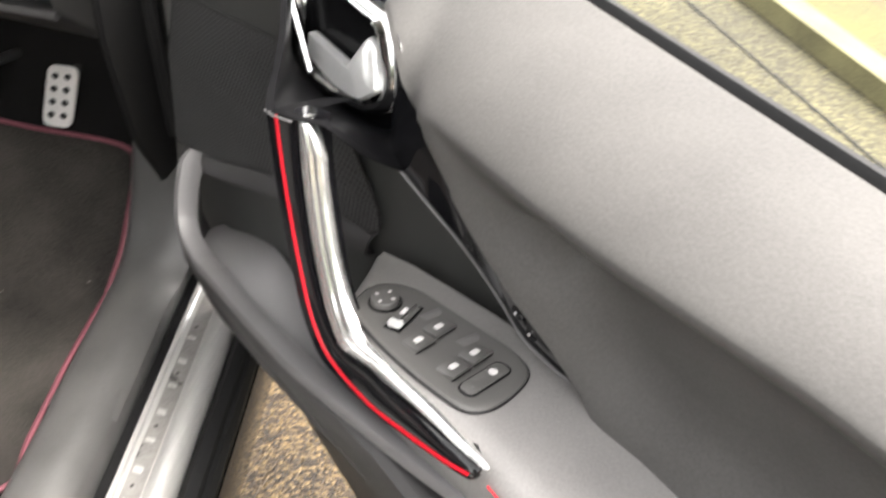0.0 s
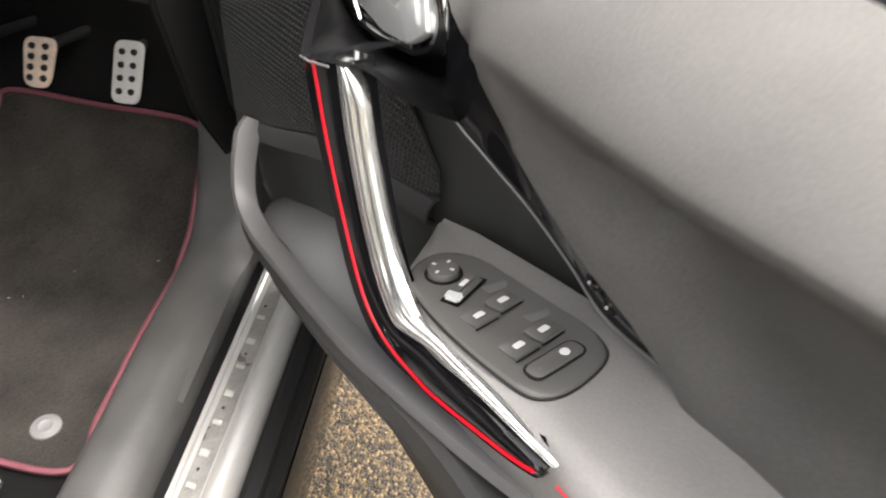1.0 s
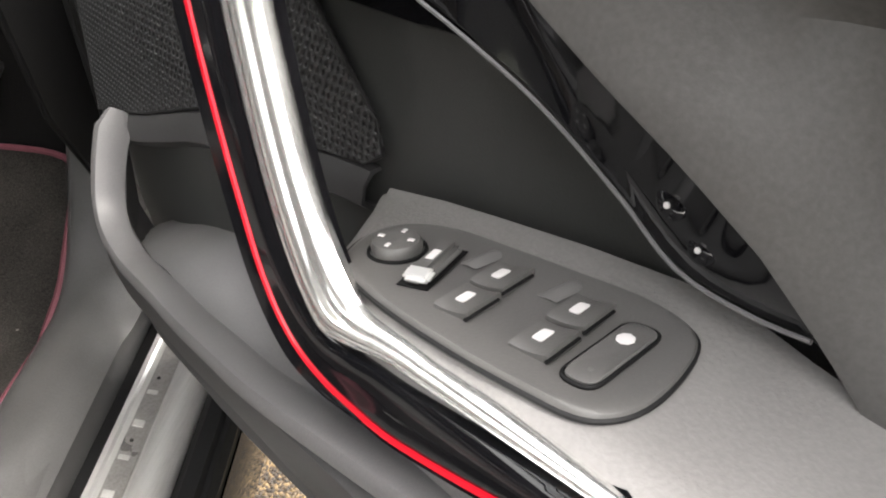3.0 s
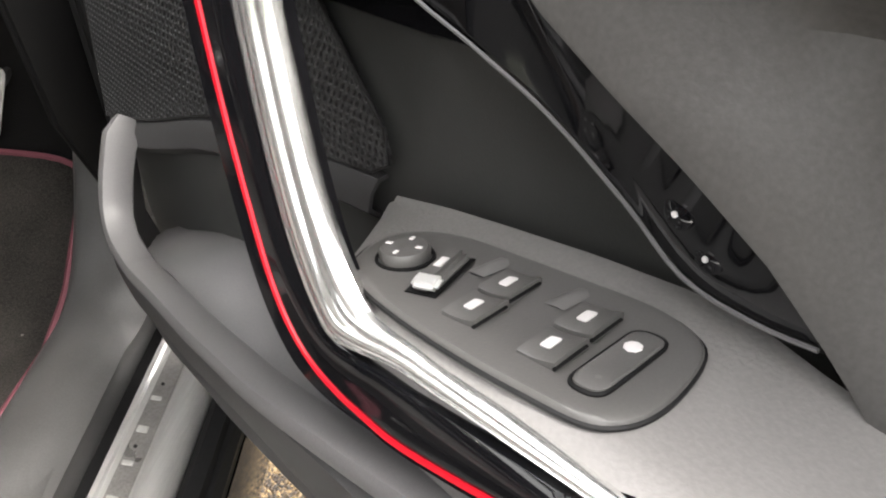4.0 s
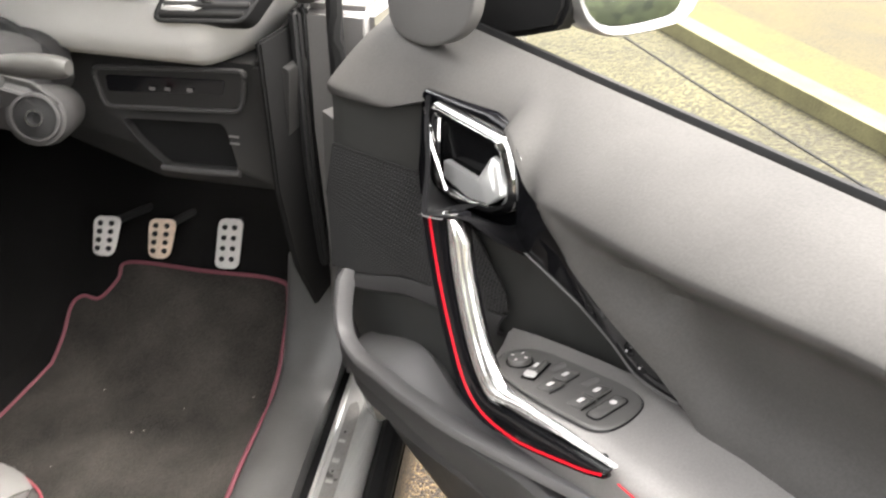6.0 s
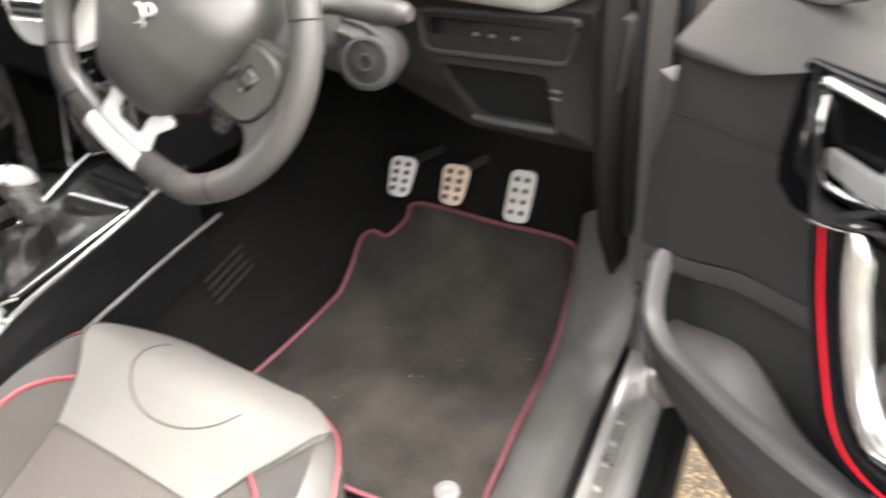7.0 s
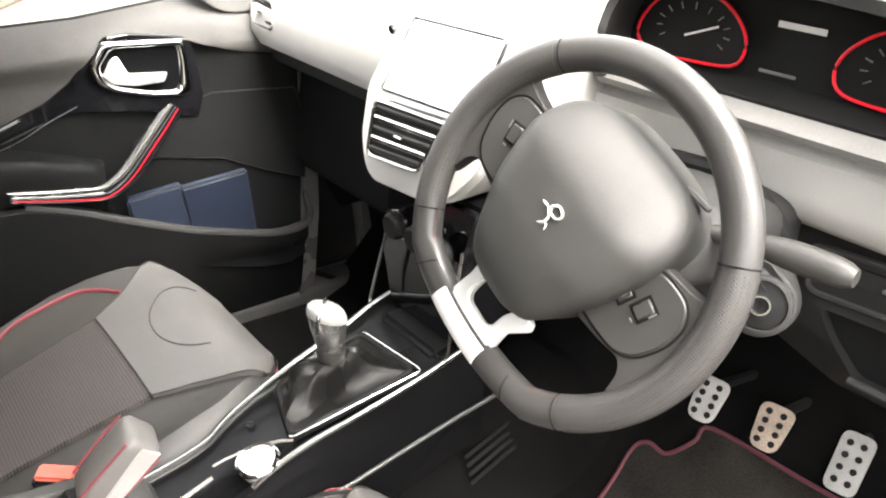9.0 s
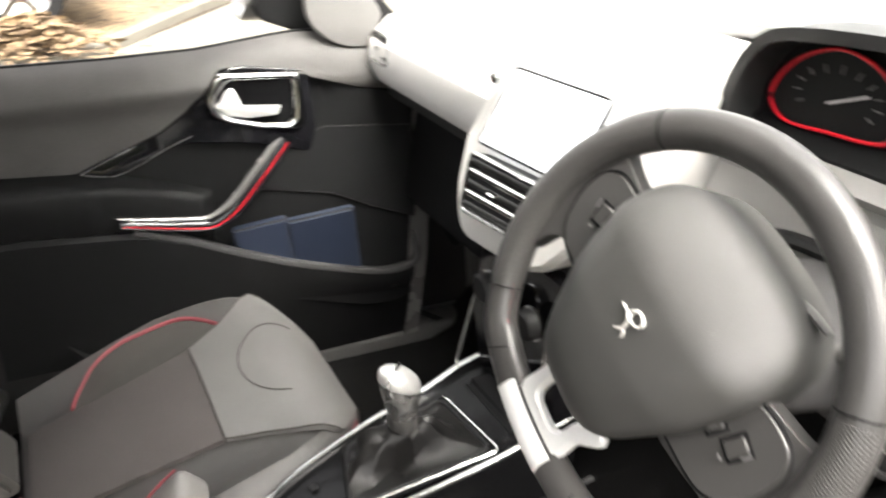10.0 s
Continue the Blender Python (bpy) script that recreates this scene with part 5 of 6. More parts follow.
for x in (-0.05, 0.0, 0.05):
    part("climate_knob", lathe([(0, 0), (0.02, 0), (0.019, 0.012), (0.016, 0.016), (0, 0.016)], 20, Matrix.Translation((x, 0.135, 0.83)) @ Matrix.Rotation(radians(95), 4, "X")), RUBBER, stack)
    part("knob_ring", lathe([(0.0195, 0), (0.022, 0), (0.022, 0.003), (0.0195, 0.003)], 20, Matrix.Translation((x, 0.136, 0.83)) @ Matrix.Rotation(radians(95), 4, "X")), CHROME, stack)
for s, foot_x, head_x in ((-1, 0.094, 0.052), (1, 0.09, 0.1)):
    part("stack_strip", tube(spline([(s * head_x, 0.124, 0.852), (s * (head_x * 0.5 + foot_x * 0.5), 0.12, 0.77), (s * foot_x, 0.118, 0.692)], 4), 0.0024, 6), SATIN, stack)


# ---- instrument cluster ----
cluster = thing("instrument_cluster", (0.345, 0.3, 1.13), "black instrument cluster with two red-ringed dials", "instrument cluster")
hood = [(0.163, 0.28, 1.082), (0.158, 0.28, 1.125), (0.178, 0.28, 1.165), (0.215, 0.28, 1.187), (0.362, 0.28, 1.197), (0.51, 0.28, 1.187), (0.548, 0.28, 1.165), (0.568, 0.28, 1.125), (0.562, 0.28, 1.082), (0.47, 0.28, 1.083), (0.44, 0.28, 1.1), (0.285, 0.28, 1.1), (0.255, 0.28, 1.083)]
part("backing", slab([Vector(p) + Vector((0, 0.03, 0)) for p in spline(hood, 3, True)], (0, 0.05, -0.005)), DARK, cluster)
hood_out = spline([(0.153, 0.262, 1.07), (0.149, 0.262, 1.125), (0.17, 0.262, 1.173), (0.215, 0.262, 1.196), (0.362, 0.262, 1.206), (0.51, 0.262, 1.196), (0.556, 0.262, 1.173), (0.578, 0.262, 1.125), (0.574, 0.262, 1.07)], 4)
part("hood", sheet([[p, p + Vector((0, 0.06, 0.002)), p + Vector((0, 0.14, -0.01))] for p in hood_out], 0.012), TRIM, cluster, "charcoal hood")
part("lower_shelf", loft([[Vector((x, y, z)) for y, z in ((0.272, 1.062), (0.268, 1.07), (0.274, 1.077), (0.308, 1.1), (0.35, 1.1), (0.35, 1.06))] for x in (0.15, 0.36, 0.575)]), ARM, cluster, "pale cluster foot")
part("foot_band", loft([[Vector((x, y, z)) for y, z in ((0.284, 1.0825), (0.284, 1.087), (0.308, 1.103), (0.314, 1.1))] for x in (0.152, 0.36, 0.573)]), DARK, cluster, "black band under the dials")
ringp = [(-0.07, -0.012), (-0.05, 0.022), (-0.01, 0.041), (0.03, 0.035), (0.058, 0.015), (0.068, -0.008), (0.055, -0.028), (0.0, -0.033), (-0.05, -0.034)]
for s, cxd in ((1, 0.247), (-1, 0.478)):
    dial = part("dial", slab([Vector((cxd + s * p.x, 0.302, 1.138 + p.y)) for p in spline([(a, b, 0) for a, b in ringp], 4, True)], (0, 0.005, 0)), DARK, cluster, "dark dial")
    part("dial_ring", tube([Vector((cxd + s * p.x, 0.299, 1.138 + p.y)) for p in spline([(a, b, 0) for a, b in ringp], 4, True)], 0.0018, 8, closed=True), RED, dial, "glowing red ring")
    part("needle", rbox((0.042, 0.0015, 0.0022), Matrix.Translation((cxd + 0.012, 0.3, 1.138)) @ Matrix.Rotation(radians(-22), 4, "Y"), 0), WHITE, dial)
    for k in range(11):
        q = radians(-30 + 24 * k)
        part("tick", rbox((0.0075, 0.001, 0.0012), Matrix.Translation((cxd + 0.043 * math.cos(q), 0.3008, 1.138 + 0.024 * math.sin(q))) @ Matrix.Rotation(-q, 4, "Y"), 0), SWITCH, dial)
part("display_bar", rbox((0.05, 0.001, 0.006), Matrix.Translation((0.365, 0.307, 1.16)), 0), WHITE, cluster)
part("display_bar", rbox((0.04, 0.001, 0.003), Matrix.Translation((0.35, 0.307, 1.112)), 0), BINGREY, cluster)


# ---- steering column and wheel ----
column = thing("steering_column", (0.33, 0.2, 0.95), "dark grey steering column shroud with ignition and stalks", "steering column")
axis = Vector((-0.03, 0.9, -0.32)).normalized()
rings = []
for t, a, b in ((0.05, 0.045, 0.034), (0.09, 0.066, 0.043), (0.16, 0.076, 0.045), (0.24, 0.078, 0.045), (0.3, 0.07, 0.045)):
    c = Vector((0.335, 0.03, 0.985)) + Vector((0, 1, -0.12)) * t
    rings.append([c + Vector((a * math.copysign(abs(math.cos(q)) ** 0.6, math.cos(q)), 0, b * math.copysign(abs(math.sin(q)) ** 0.6, math.sin(q)))) for q in [2 * math.pi * k / 24 for k in range(24)]])
part("shroud", loft(rings), POCKET, column, "dark grey plastic shroud")
part("ignition_lobe", lathe([(0, -0.09), (0.03, -0.09), (0.037, -0.02), (0.034, 0.0), (0.026, 0.004), (0, 0.004)], 24, Matrix.Translation((0.44, 0.208, 0.922)) @ Matrix.Rotation(radians(75), 4, "X") @ Matrix.Rotation(radians(22), 4, "Y")), POCKET, column, "dark grey ignition housing")
ign = Matrix.Translation((0.444, 0.204, 0.924)) @ Matrix.Rotation(radians(75), 4, "X") @ Matrix.Rotation(radians(22), 4, "Y")
part("ignition_face", lathe([(0, 0.003), (0.0235, 0.003), (0.024, 0.0045), (0.022, 0.0052), (0, 0.0052)], 24, ign), RUBBER, column, "black ignition face")
part("ignition_ring", lathe([(0.0075, 0.004), (0.0105, 0.004), (0.01, 0.0085), (0.008, 0.0085)], 20, ign), SATIN, column, "satin ignition ring")
part("lobe_ring", lathe([(0.024, 0.0), (0.029, 0.0), (0.0285, 0.0065), (0.025, 0.0075)], 28, ign), POCKET, column)
part("key_slot", rbox((0.003, 0.008, 0.003), ign @ Matrix.Translation((0, 0, 0.006)), 0.001), DARK, column)
part("lobe_web", slab([(0.36, 0.18, 0.985), (0.44, 0.2, 0.962), (0.475, 0.21, 0.93), (0.45, 0.21, 0.89), (0.36, 0.2, 0.9)], (0, 0.03, 0), 0.012, 3), POCKET, column)
part("wiper_stalk", tube(spline([(0.4, 0.165, 0.992), (0.44, 0.169, 0.997), (0.48, 0.172, 0.999), (0.53, 0.175, 1.0)], 5), [0.008] * 5 + [0.009, 0.0105, 0.0115, 0.0125, 0.0132, 0.0136, 0.0136, 0.0136, 0.013, 0.0115, 0.008], 14), TRAY, column, "grey stalk")
part("stalk_band", tube([(0.468, 0.1712, 0.9985), (0.474, 0.1717, 0.9988)], 0.0127, 14), TRIM, column, "dark band on the stalk")
part("light_stalk", tube([(0.25, 0.13, 1.02), (0.19, 0.12, 1.04), (0.13, 0.11, 1.05)], [0.007, 0.008, 0.012], 12), TRIM, column)
# dark gasket where the column leaves the dash
part("column_gasket", tube(spline([(0.208, 0.282, 0.95), (0.215, 0.282, 0.98), (0.24, 0.282, 0.998), (0.3, 0.282, 1.005), (0.35, 0.282, 1.006), (0.385, 0.282, 0.99), (0.411, 0.284, 0.965), (0.42, 0.288, 0.945)], 5), 0.009, 8), RUBBER, column, "black rubber gasket")

WC, WYAW, WTILT, WTURN = Vector((0.324, 0.045, 0.992)), radians(7.4), radians(20), radians(-30)
wz = Vector((math.sin(WYAW) * math.cos(WTILT), -math.cos(WYAW) * math.cos(WTILT), math.sin(WTILT)))
wx = Vector((0, 0, 1)).cross(wz).normalized()
wy = wz.cross(wx)
wheel_m = Matrix.Translation(WC) @ Matrix((wx, wy, wz)).transposed().to_4x4() @ Matrix.Rotation(WTURN, 4, "Z")
wheel = thing("steering_wheel", (0, 0, 0), "small dark leather steering wheel turned to one side", "steering wheel", m=wheel_m)


def rim_point(a):
    """The rim's centre line: round with a flattened foot."""
    x, y = 0.162 * math.sin(a), 0.162 * math.cos(a)
    if y < -0.128:
        y = -0.128 - (-y - 0.128) * 0.45
    return Vector((x, y, 0))


pts = [rim_point(2 * math.pi * i / 96) for i in range(96)]


def rim_span(a0, a1, r, n, fl=1.15):
    return tube([rim_point(radians(a0 + (a1 - a0) * i / n)) for i in range(n + 1)], r, 14, ref=(0, 0, 1), flat=fl)


grip = part("rim", tube(pts, 0.0145, 14, ref=(0, 0, 1), closed=True, flat=1.15), LEATHER, wheel, "dark smooth leather rim", local=True)
for a0, a1 in ((52, 128), (232, 308)):
    part("rim_grip", rim_span(a0, a1, 0.0149, 24), PERF, grip, "perforated leather grip", local=True)
for a in (50, 130, 152, 208, 230, 310):
    p = rim_point(radians(a))
    part("rim_seam", tube([p * (1 + 0.102 * math.cos(q)) + Vector((0, 0, 0.0152 * math.sin(q))) for q in [2 * math.pi * k / 16 for k in range(16)]], 0.0008, 5, closed=True), DARK, grip, local=True)
for a0, a1 in ((60, 148), (212, 300)):
    part("rim_stitch", tube([rim_point(radians(a0 + (a1 - a0) * i / 24)) * 0.914 + Vector((0, 0, 0.005)) for i in range(25)], 0.0013, 5), PIPING, grip, "red stitching", local=True)
ins = [rim_point(radians(a)) for a in range(167, 196, 2)]
part("rim_insert", sweep([p + Vector((0, 0, 0.0125)) for p in ins], [(0.0005, -0.0105), (0.0028, -0.008), (0.004, 0.0), (0.0028, 0.008), (0.0005, 0.0105), (-0.004, 0.0105), (-0.004, -0.0105)], (0, 0, 1)), BRIGHT, grip, "bright metal rim insert", local=True)
# hub pad: a shield whose head folds back across a soft crease above the badge
half = [(0.0, -0.082), (0.022, -0.081), (0.042, -0.073), (0.056, -0.055), (0.067, -0.03), (0.078, -0.004), (0.086, 0.03), (0.0885, 0.058), (0.083, 0.082), (0.066, 0.1), (0.04, 0.108), (0.0, 0.11)]
outline = spline([(x, y, 0) for x, y in half] + [(-x, y, 0) for x, y in half[-2:0:-1]], 4, True)


def pad_height(x, y, f):
    """The face of the pad at (x, y); f: 1 at the outline, 0 in the middle."""
    over = max(0.0, y - 0.046)
    lean = 0.05 * min(0.0, y) - 0.06 * max(0.0, y) - (0.62 * over * over / 0.036 if over < 0.018 else 0.62 * (over - 0.009))
    edge = table([(0, 0.0), (0.45, 0.001), (0.65, 0.0035), (0.8, 0.0085), (0.9, 0.015), (0.96, 0.022), (1.0, 0.032)], f)
    edge *= 1.0 - 0.45 * max(0.0, min(1.0, (y - 0.04) / 0.06))
    return 0.0545 + lean - edge


rings = []
mid = Vector((0.0, 0.012, 0))
for f, extra in ((1.0, -0.05), (1.0, -0.012), (1.0, 0.0)):
    rings.append([Vector((p.x, p.y, pad_height(p.x, p.y, 1.0) + extra)) for p in outline])
for f in (0.985, 0.96, 0.93, 0.9, 0.85, 0.8, 0.72, 0.65, 0.58, 0.5, 0.42, 0.34, 0.26, 0.18, 0.1, 0.02):
    rings.append([Vector((q.x, q.y, pad_height(q.x, q.y, f))) for q in [mid + (p - mid) * f for p in outline]])
pad = part("hub_pad", loft(rings), PAD, wheel, "dark grey airbag pad", local=True, angle=50)
em = Matrix.Translation((0.001, 0.022, 0.0525)) @ Matrix.Diagonal((0.95, 0.95, 1, 1))
badge = bmesh.new()
for pts2, r in ((((-0.013, 0.004, 0), (-0.008, 0.0045, 0.001), (-0.003, 0.004, 0.0015), (0.001, 0.001, 0.0015)), 0.0014),
                (((0.001, 0.0115, 0.0005), (-0.002, 0.007, 0.001), (0.001, 0.003, 0.0015), (0.003, -0.002, 0.0015), (0.0025, -0.008, 0.001), (-0.002, -0.0125, 0)), 0.0019),
                (((0.0, 0.0115, 0.0005), (0.005, 0.013, 0.001), (0.0105, 0.011, 0.001), (0.0118, 0.0065, 0.001), (0.008, 0.003, 0.0015), (0.0025, 0.003, 0.0015)), 0.0016),
                (((0.0025, -0.007, 0.001), (0.0065, -0.0075, 0.001), (0.008, -0.0125, 0)), 0.0013),
                (((-0.0045, -0.0125, 0), (-0.002, -0.0155, 0), (0.0015, -0.0155, 0)), 0.0011)):
    tube(spline([em @ Vector(p) for p in pts2], 4), r, 6, bm=badge, flat=0.7)
part("badge", badge, BADGE, pad, "small chrome badge shape", local=True)
for s in (-1, 1):
    def side_of(pts2, z):
        return [(s * x, y, z) for x, y in pts2]

    arm_out = [(0.055, 0.05), (0.09, 0.058), (0.122, 0.062), (0.152, 0.075), (0.158, 0.04), (0.158, 0.0), (0.154, -0.04), (0.144, -0.07), (0.136, -0.06), (0.13, -0.035), (0.12, -0.025), (0.1, -0.03), (0.06, -0.035)]
    spoke = part("spoke", slab(rounded(side_of(arm_out, -0.016), 0.012, 3), (0, 0, 0.018), 0.006, 3), LEATHER, wheel, "dark leather spoke", local=True)
    pod = [(0.06, -0.026), (0.09, -0.027), (0.114, -0.025), (0.13, -0.012), (0.139, 0.016), (0.137, 0.04), (0.124, 0.055), (0.1, 0.057), (0.07, 0.05)]
    keys = part("button_pod", slab(rounded(side_of(pod, -0.002), 0.01, 4), (0, 0, 0.008), 0.003, 3), PODGREY, wheel, "grey button pod", local=True)
    part("pod_groove", tube(rounded(side_of(pod, 0.003), 0.01, 4), 0.0011, 6, closed=True), DARK, spoke, local=True)
    for x, y, wd, hg, mt in ((0.1035, 0.022, 0.016, 0.02, PODGREY), (0.083, 0.016, 0.011, 0.017, PODGREY)):
        cap = Matrix.Translation((s * x, y, 0.0062)) @ Matrix.Rotation(radians(-14 * s), 4, "Z")
        part("key_gap", rbox((wd + 0.0022, hg + 0.0022, 0.0006), cap @ Matrix.Translation((0, 0, 0.0001)), 0.0002), DARK, keys, local=True)
        part("spoke_button", rbox((wd, hg, 0.0055), cap, 0.0024, 3), mt, keys, local=True)
    for x, y, wd, hg in ((0.083, 0.016, 0.0022, 0.006), (0.113, 0.026, 0.0016, 0.008), (0.1035, 0.008, 0.004, 0.0016)):
        part("button_mark", rbox((wd, hg, 0.0008), Matrix.Translation((s * x, y, 0.0091)) @ Matrix.Rotation(radians(-14 * s), 4, "Z"), 0), BINGREY, keys, local=True)
    part("pod_stitch", tube([(s * 0.145, 0.045, 0.004), (s * 0.1475, 0.04, 0.004)], 0.0022, 6), RED, spoke, "red stitch", local=True)
    if s > 0:
        part("spoke_strip", tube(spline([(0.03, 0.105, -0.024), (0.046, 0.107, -0.022), (0.068, 0.109, -0.02)], 4), [0.0015, 0.002, 0.003, 0.004, 0.005, 0.0055, 0.0055, 0.005, 0.004], 8, flat=0.6), SWITCH, spoke, "grey edge strip", local=True)
# hooked metal bracket between the pad and the foot of the rim
br = [(-0.037, -0.074), (-0.034, -0.1), (-0.037, -0.126), (-0.03, -0.136), (0.03, -0.136), (0.038, -0.126), (0.036, -0.104), (0.052, -0.082), (0.046, -0.072), (0.03, -0.076), (0.022, -0.094), (0.021, -0.112), (0.015, -0.119), (-0.014, -0.119), (-0.019, -0.112), (-0.019, -0.094), (-0.014, -0.076)]
part("lower_bracket", slab(rounded([(x, y, -0.002) for x, y in br], 0.004, 2), (0, 0, 0.011), 0.0028, 3), BRIGHT, wheel, "bright metal lower bracket", local=True)


# ---- seats ----
def seat(cx, fy, z0, label, flanks, lean, group="front seats"):
    ob = thing("front_seat", (cx, fy - 0.25, 0.4), label, "car seat", group)

    def hw(y):
        return table([(-0.6, 0.18), (-0.43, 0.212), (-0.33, 0.25), (-0.24, 0.27), (-0.15, 0.262), (-0.09, 0.236), (-0.05, 0.2), (-0.02, 0.155), (0.0, 0.11)], y)

    def top(x, y):
        f = abs(x) / hw(y)
        crown = 0.012 * (1 - (x / 0.2) ** 2)
        front = -0.06 * max(0, (y + 0.095) / 0.095) ** 2
        bol = 0.036 * max(0, (f - 0.5) / 0.36) ** 2 if f < 0.86 else 0.036 - 2.2 * (f - 0.86) ** 2
        bol *= min(1, max(0.15, (-y) / 0.2))
        return Vector((cx + x, fy + y, z0 + crown + front + bol - 0.31 * max(0, (-y - 0.1))))

    # body of the cushion: sides and shoulder
    rings = []
    for y in [0.004, 0.0, -0.015, -0.03, -0.05, -0.08, -0.11, -0.14, -0.18, -0.24, -0.3, -0.38, -0.46]:
        h = hw(y) + 0.0
        tops = [top(h * (-1 + 2 * i / 28), y) - Vector((0, 0, 0.006)) for i in range(29)]
        drop = Vector((0, 0, 0.03 if y > 0 else 0))
        low = [Vector((cx + h * (1.0 - 0.02) * s, fy + y, z0 - 0.05 - 0.31 * max(0, -y - 0.1))) for s in (1,)] + [Vector((cx + h * 0.95 * s, fy + y - 0.0, z0 - 0.17)) for s in (1, -1)] + [Vector((cx - h * 0.98, fy + y, z0 - 0.05 - 0.31 * max(0, -y - 0.1)))]
        rings.append([p - drop for p in tops] + low)
    base = part("cushion", loft(rings), SIDEHIDE, ob, "grey leather-look cushion sides")

    def patch(name, xs, yl, material, lab="", lift=0.004):
        rows = [[top(f(y), y) + Vector((0, 0, lift)) for f in xs] for y in yl]
        return part(name, sheet(rows, 0.008), material, ob, lab)

    def span(l, r, n):
        return [(lambda y, t=i / n: l(y) + (r(y) - l(y)) * t) for i in range(n + 1)]

    inner = lambda y: table([(-0.5, 0.1), (-0.38, 0.105), (-0.28, 0.114), (-0.2, 0.124), (-0.147, 0.152), (-0.1, 0.188), (-0.07, 0.2), (-0.05, 0.19), (-0.02, 0.147), (0.0, 0.104)], y)
    pipe = lambda y: table([(-0.384, 0.107), (-0.38, 0.122), (-0.368, 0.15), (-0.345, 0.18), (-0.32, 0.196), (-0.285, 0.206), (-0.235, 0.208), (-0.205, 0.203), (-0.185, 0.195), (-0.165, 0.179), (-0.147, 0.153)], y)
    apron_ys = [0.0, -0.01, -0.02, -0.035, -0.05, -0.065, -0.08, -0.1, -0.12, -0.147, -0.17, -0.2]
    back_ys = [-0.2025, -0.22, -0.24, -0.28, -0.33, -0.38, -0.45]
    patch("apron", span(lambda y: -inner(y), inner, 20), apron_ys, HIDE, "pale grey front pad")
    patch("insert", span(lambda y: -inner(y) + 0.001, lambda y: inner(y) - 0.001, 14), back_ys, WEAVE, "grey woven centre panel", 0.003)
    flank_ys = [-0.1475, -0.155, -0.163, -0.18, -0.2, -0.23, -0.26, -0.29, -0.32, -0.345, -0.36, -0.372, -0.38, -0.3835]
    for s in flanks:
        lo, hi = (lambda y: inner(y) + 0.002), pipe
        patch("flank", span(lambda y: s * lo(y), lambda y: s * max(hi(y), lo(y) + 0.0005), 6), flank_ys, FLANK, "dark cloth flank", 0.002)
        line = [top(s * pipe(y), y) + Vector((0, 0, 0.005)) for y in flank_ys]
        part("piping", tube(spline(line, 3), 0.0042, 6, flat=0.6), PIPING, ob, "red piping")
    for s in (-1, 1):
        outer = [top(s * hw(y) * 0.985, y) + Vector((s * 0.001, 0, -0.003)) for y in (-0.012, -0.03, -0.05, -0.08, -0.12, -0.17, -0.24, -0.34, -0.44)]
        part("piping", tube(spline(outer, 3), 0.0016, 6), PIPING, ob, "red piping")
        # joint between the front pad and the bolster
        joint = [top(s * inner(y), y) + Vector((0, 0, 0.004)) for y in (-0.06, -0.08, -0.1, -0.12, -0.147, -0.17, -0.2)]
        part("seam", tube(spline(joint, 3), 0.0013, 5), FLANK, ob)
    seam = [top(-0.117 + 0.234 * i / 12, -0.2012) + Vector((0, 0, 0.0042)) for i in range(13)]
    part("seam", tube(seam, 0.0014, 5), FLANK, ob)
    # round embossed field in the front pad
    arc = [top(0.002 + 0.1 * math.cos(q), -0.066 + 0.081 * math.sin(q)) + Vector((0, 0, 0.0042)) for q in [math.pi * (0.9 + 0.98 * i / 30) for i in range(31)]]
    part("arc_seam", tube(spline(arc, 2), 0.0014, 5), FLANK, ob)
    # backrest
    rings = []
    for t in [i / 12 for i in range(13)]:
        z = z0 - 0.08 + (0.83 - 0.3 * lean) * t
        yc = fy - 0.545 - lean * (z - z0 + 0.08) - 0.03 * math.sin(math.pi * t)
        wd = table([(0, 0.22), (0.15, 0.255), (0.7, 0.245), (0.9, 0.2), (1, 0.13)], t)
        ring = []
        for k in range(24):
            q = 2 * math.pi * k / 24
            c, s = math.cos(q), math.sin(q)
            x = wd * math.copysign(abs(c) ** 0.55, c)
            d = 0.06 * math.copysign(abs(s) ** 0.7, s)
            bol = 0.045 * max(0, abs(x) / wd - 0.55) / 0.45 * (1 if s > 0 else 0) * (1 - t * 0.4)
            ring.append(Vector((cx + x, yc + d + bol, z)))
        rings.append(ring)
    part("backrest", loft(rings), CLOTH, ob, "dark grey backrest")
    for s in (-1, 1):
        line = []
        for t in [0.1 + 0.09 * i for i in range(11)]:
            wd = table([(0, 0.22), (0.15, 0.255), (0.7, 0.245), (0.9, 0.2), (1, 0.13)], t)
            z = z0 - 0.08 + (0.83 - 0.3 * lean) * t
            line.append((cx + s * wd * 0.74, fy - 0.545 - lean * (z - z0 + 0.08) - 0.03 * math.sin(math.pi * t) + 0.085 - 0.02 * t, z))
        part("piping", tube(spline(line, 3), 0.0022, 6), PIPING, ob, "red piping")
    top_z = z0 + 0.75 - 0.3 * lean
    top_y = fy - 0.545 - lean * (0.83 - 0.3 * lean)
    hr = [[Vector((cx + 0.12 * a * k, top_y - 0.04 - lean * dz + 0.045 * b * k, top_z + 0.04 + dz)) for a, b in [(math.copysign(abs(math.cos(q)) ** 0.6, math.cos(q)), math.sin(q)) for q in [2 * math.pi * i / 20 for i in range(20)]]] for dz, k in ((0, 0.8), (0.03, 1.0), (0.1, 1.0), (0.15, 0.8))]
    part("headrest", loft(hr), SIDEHIDE, ob, "grey headrest")
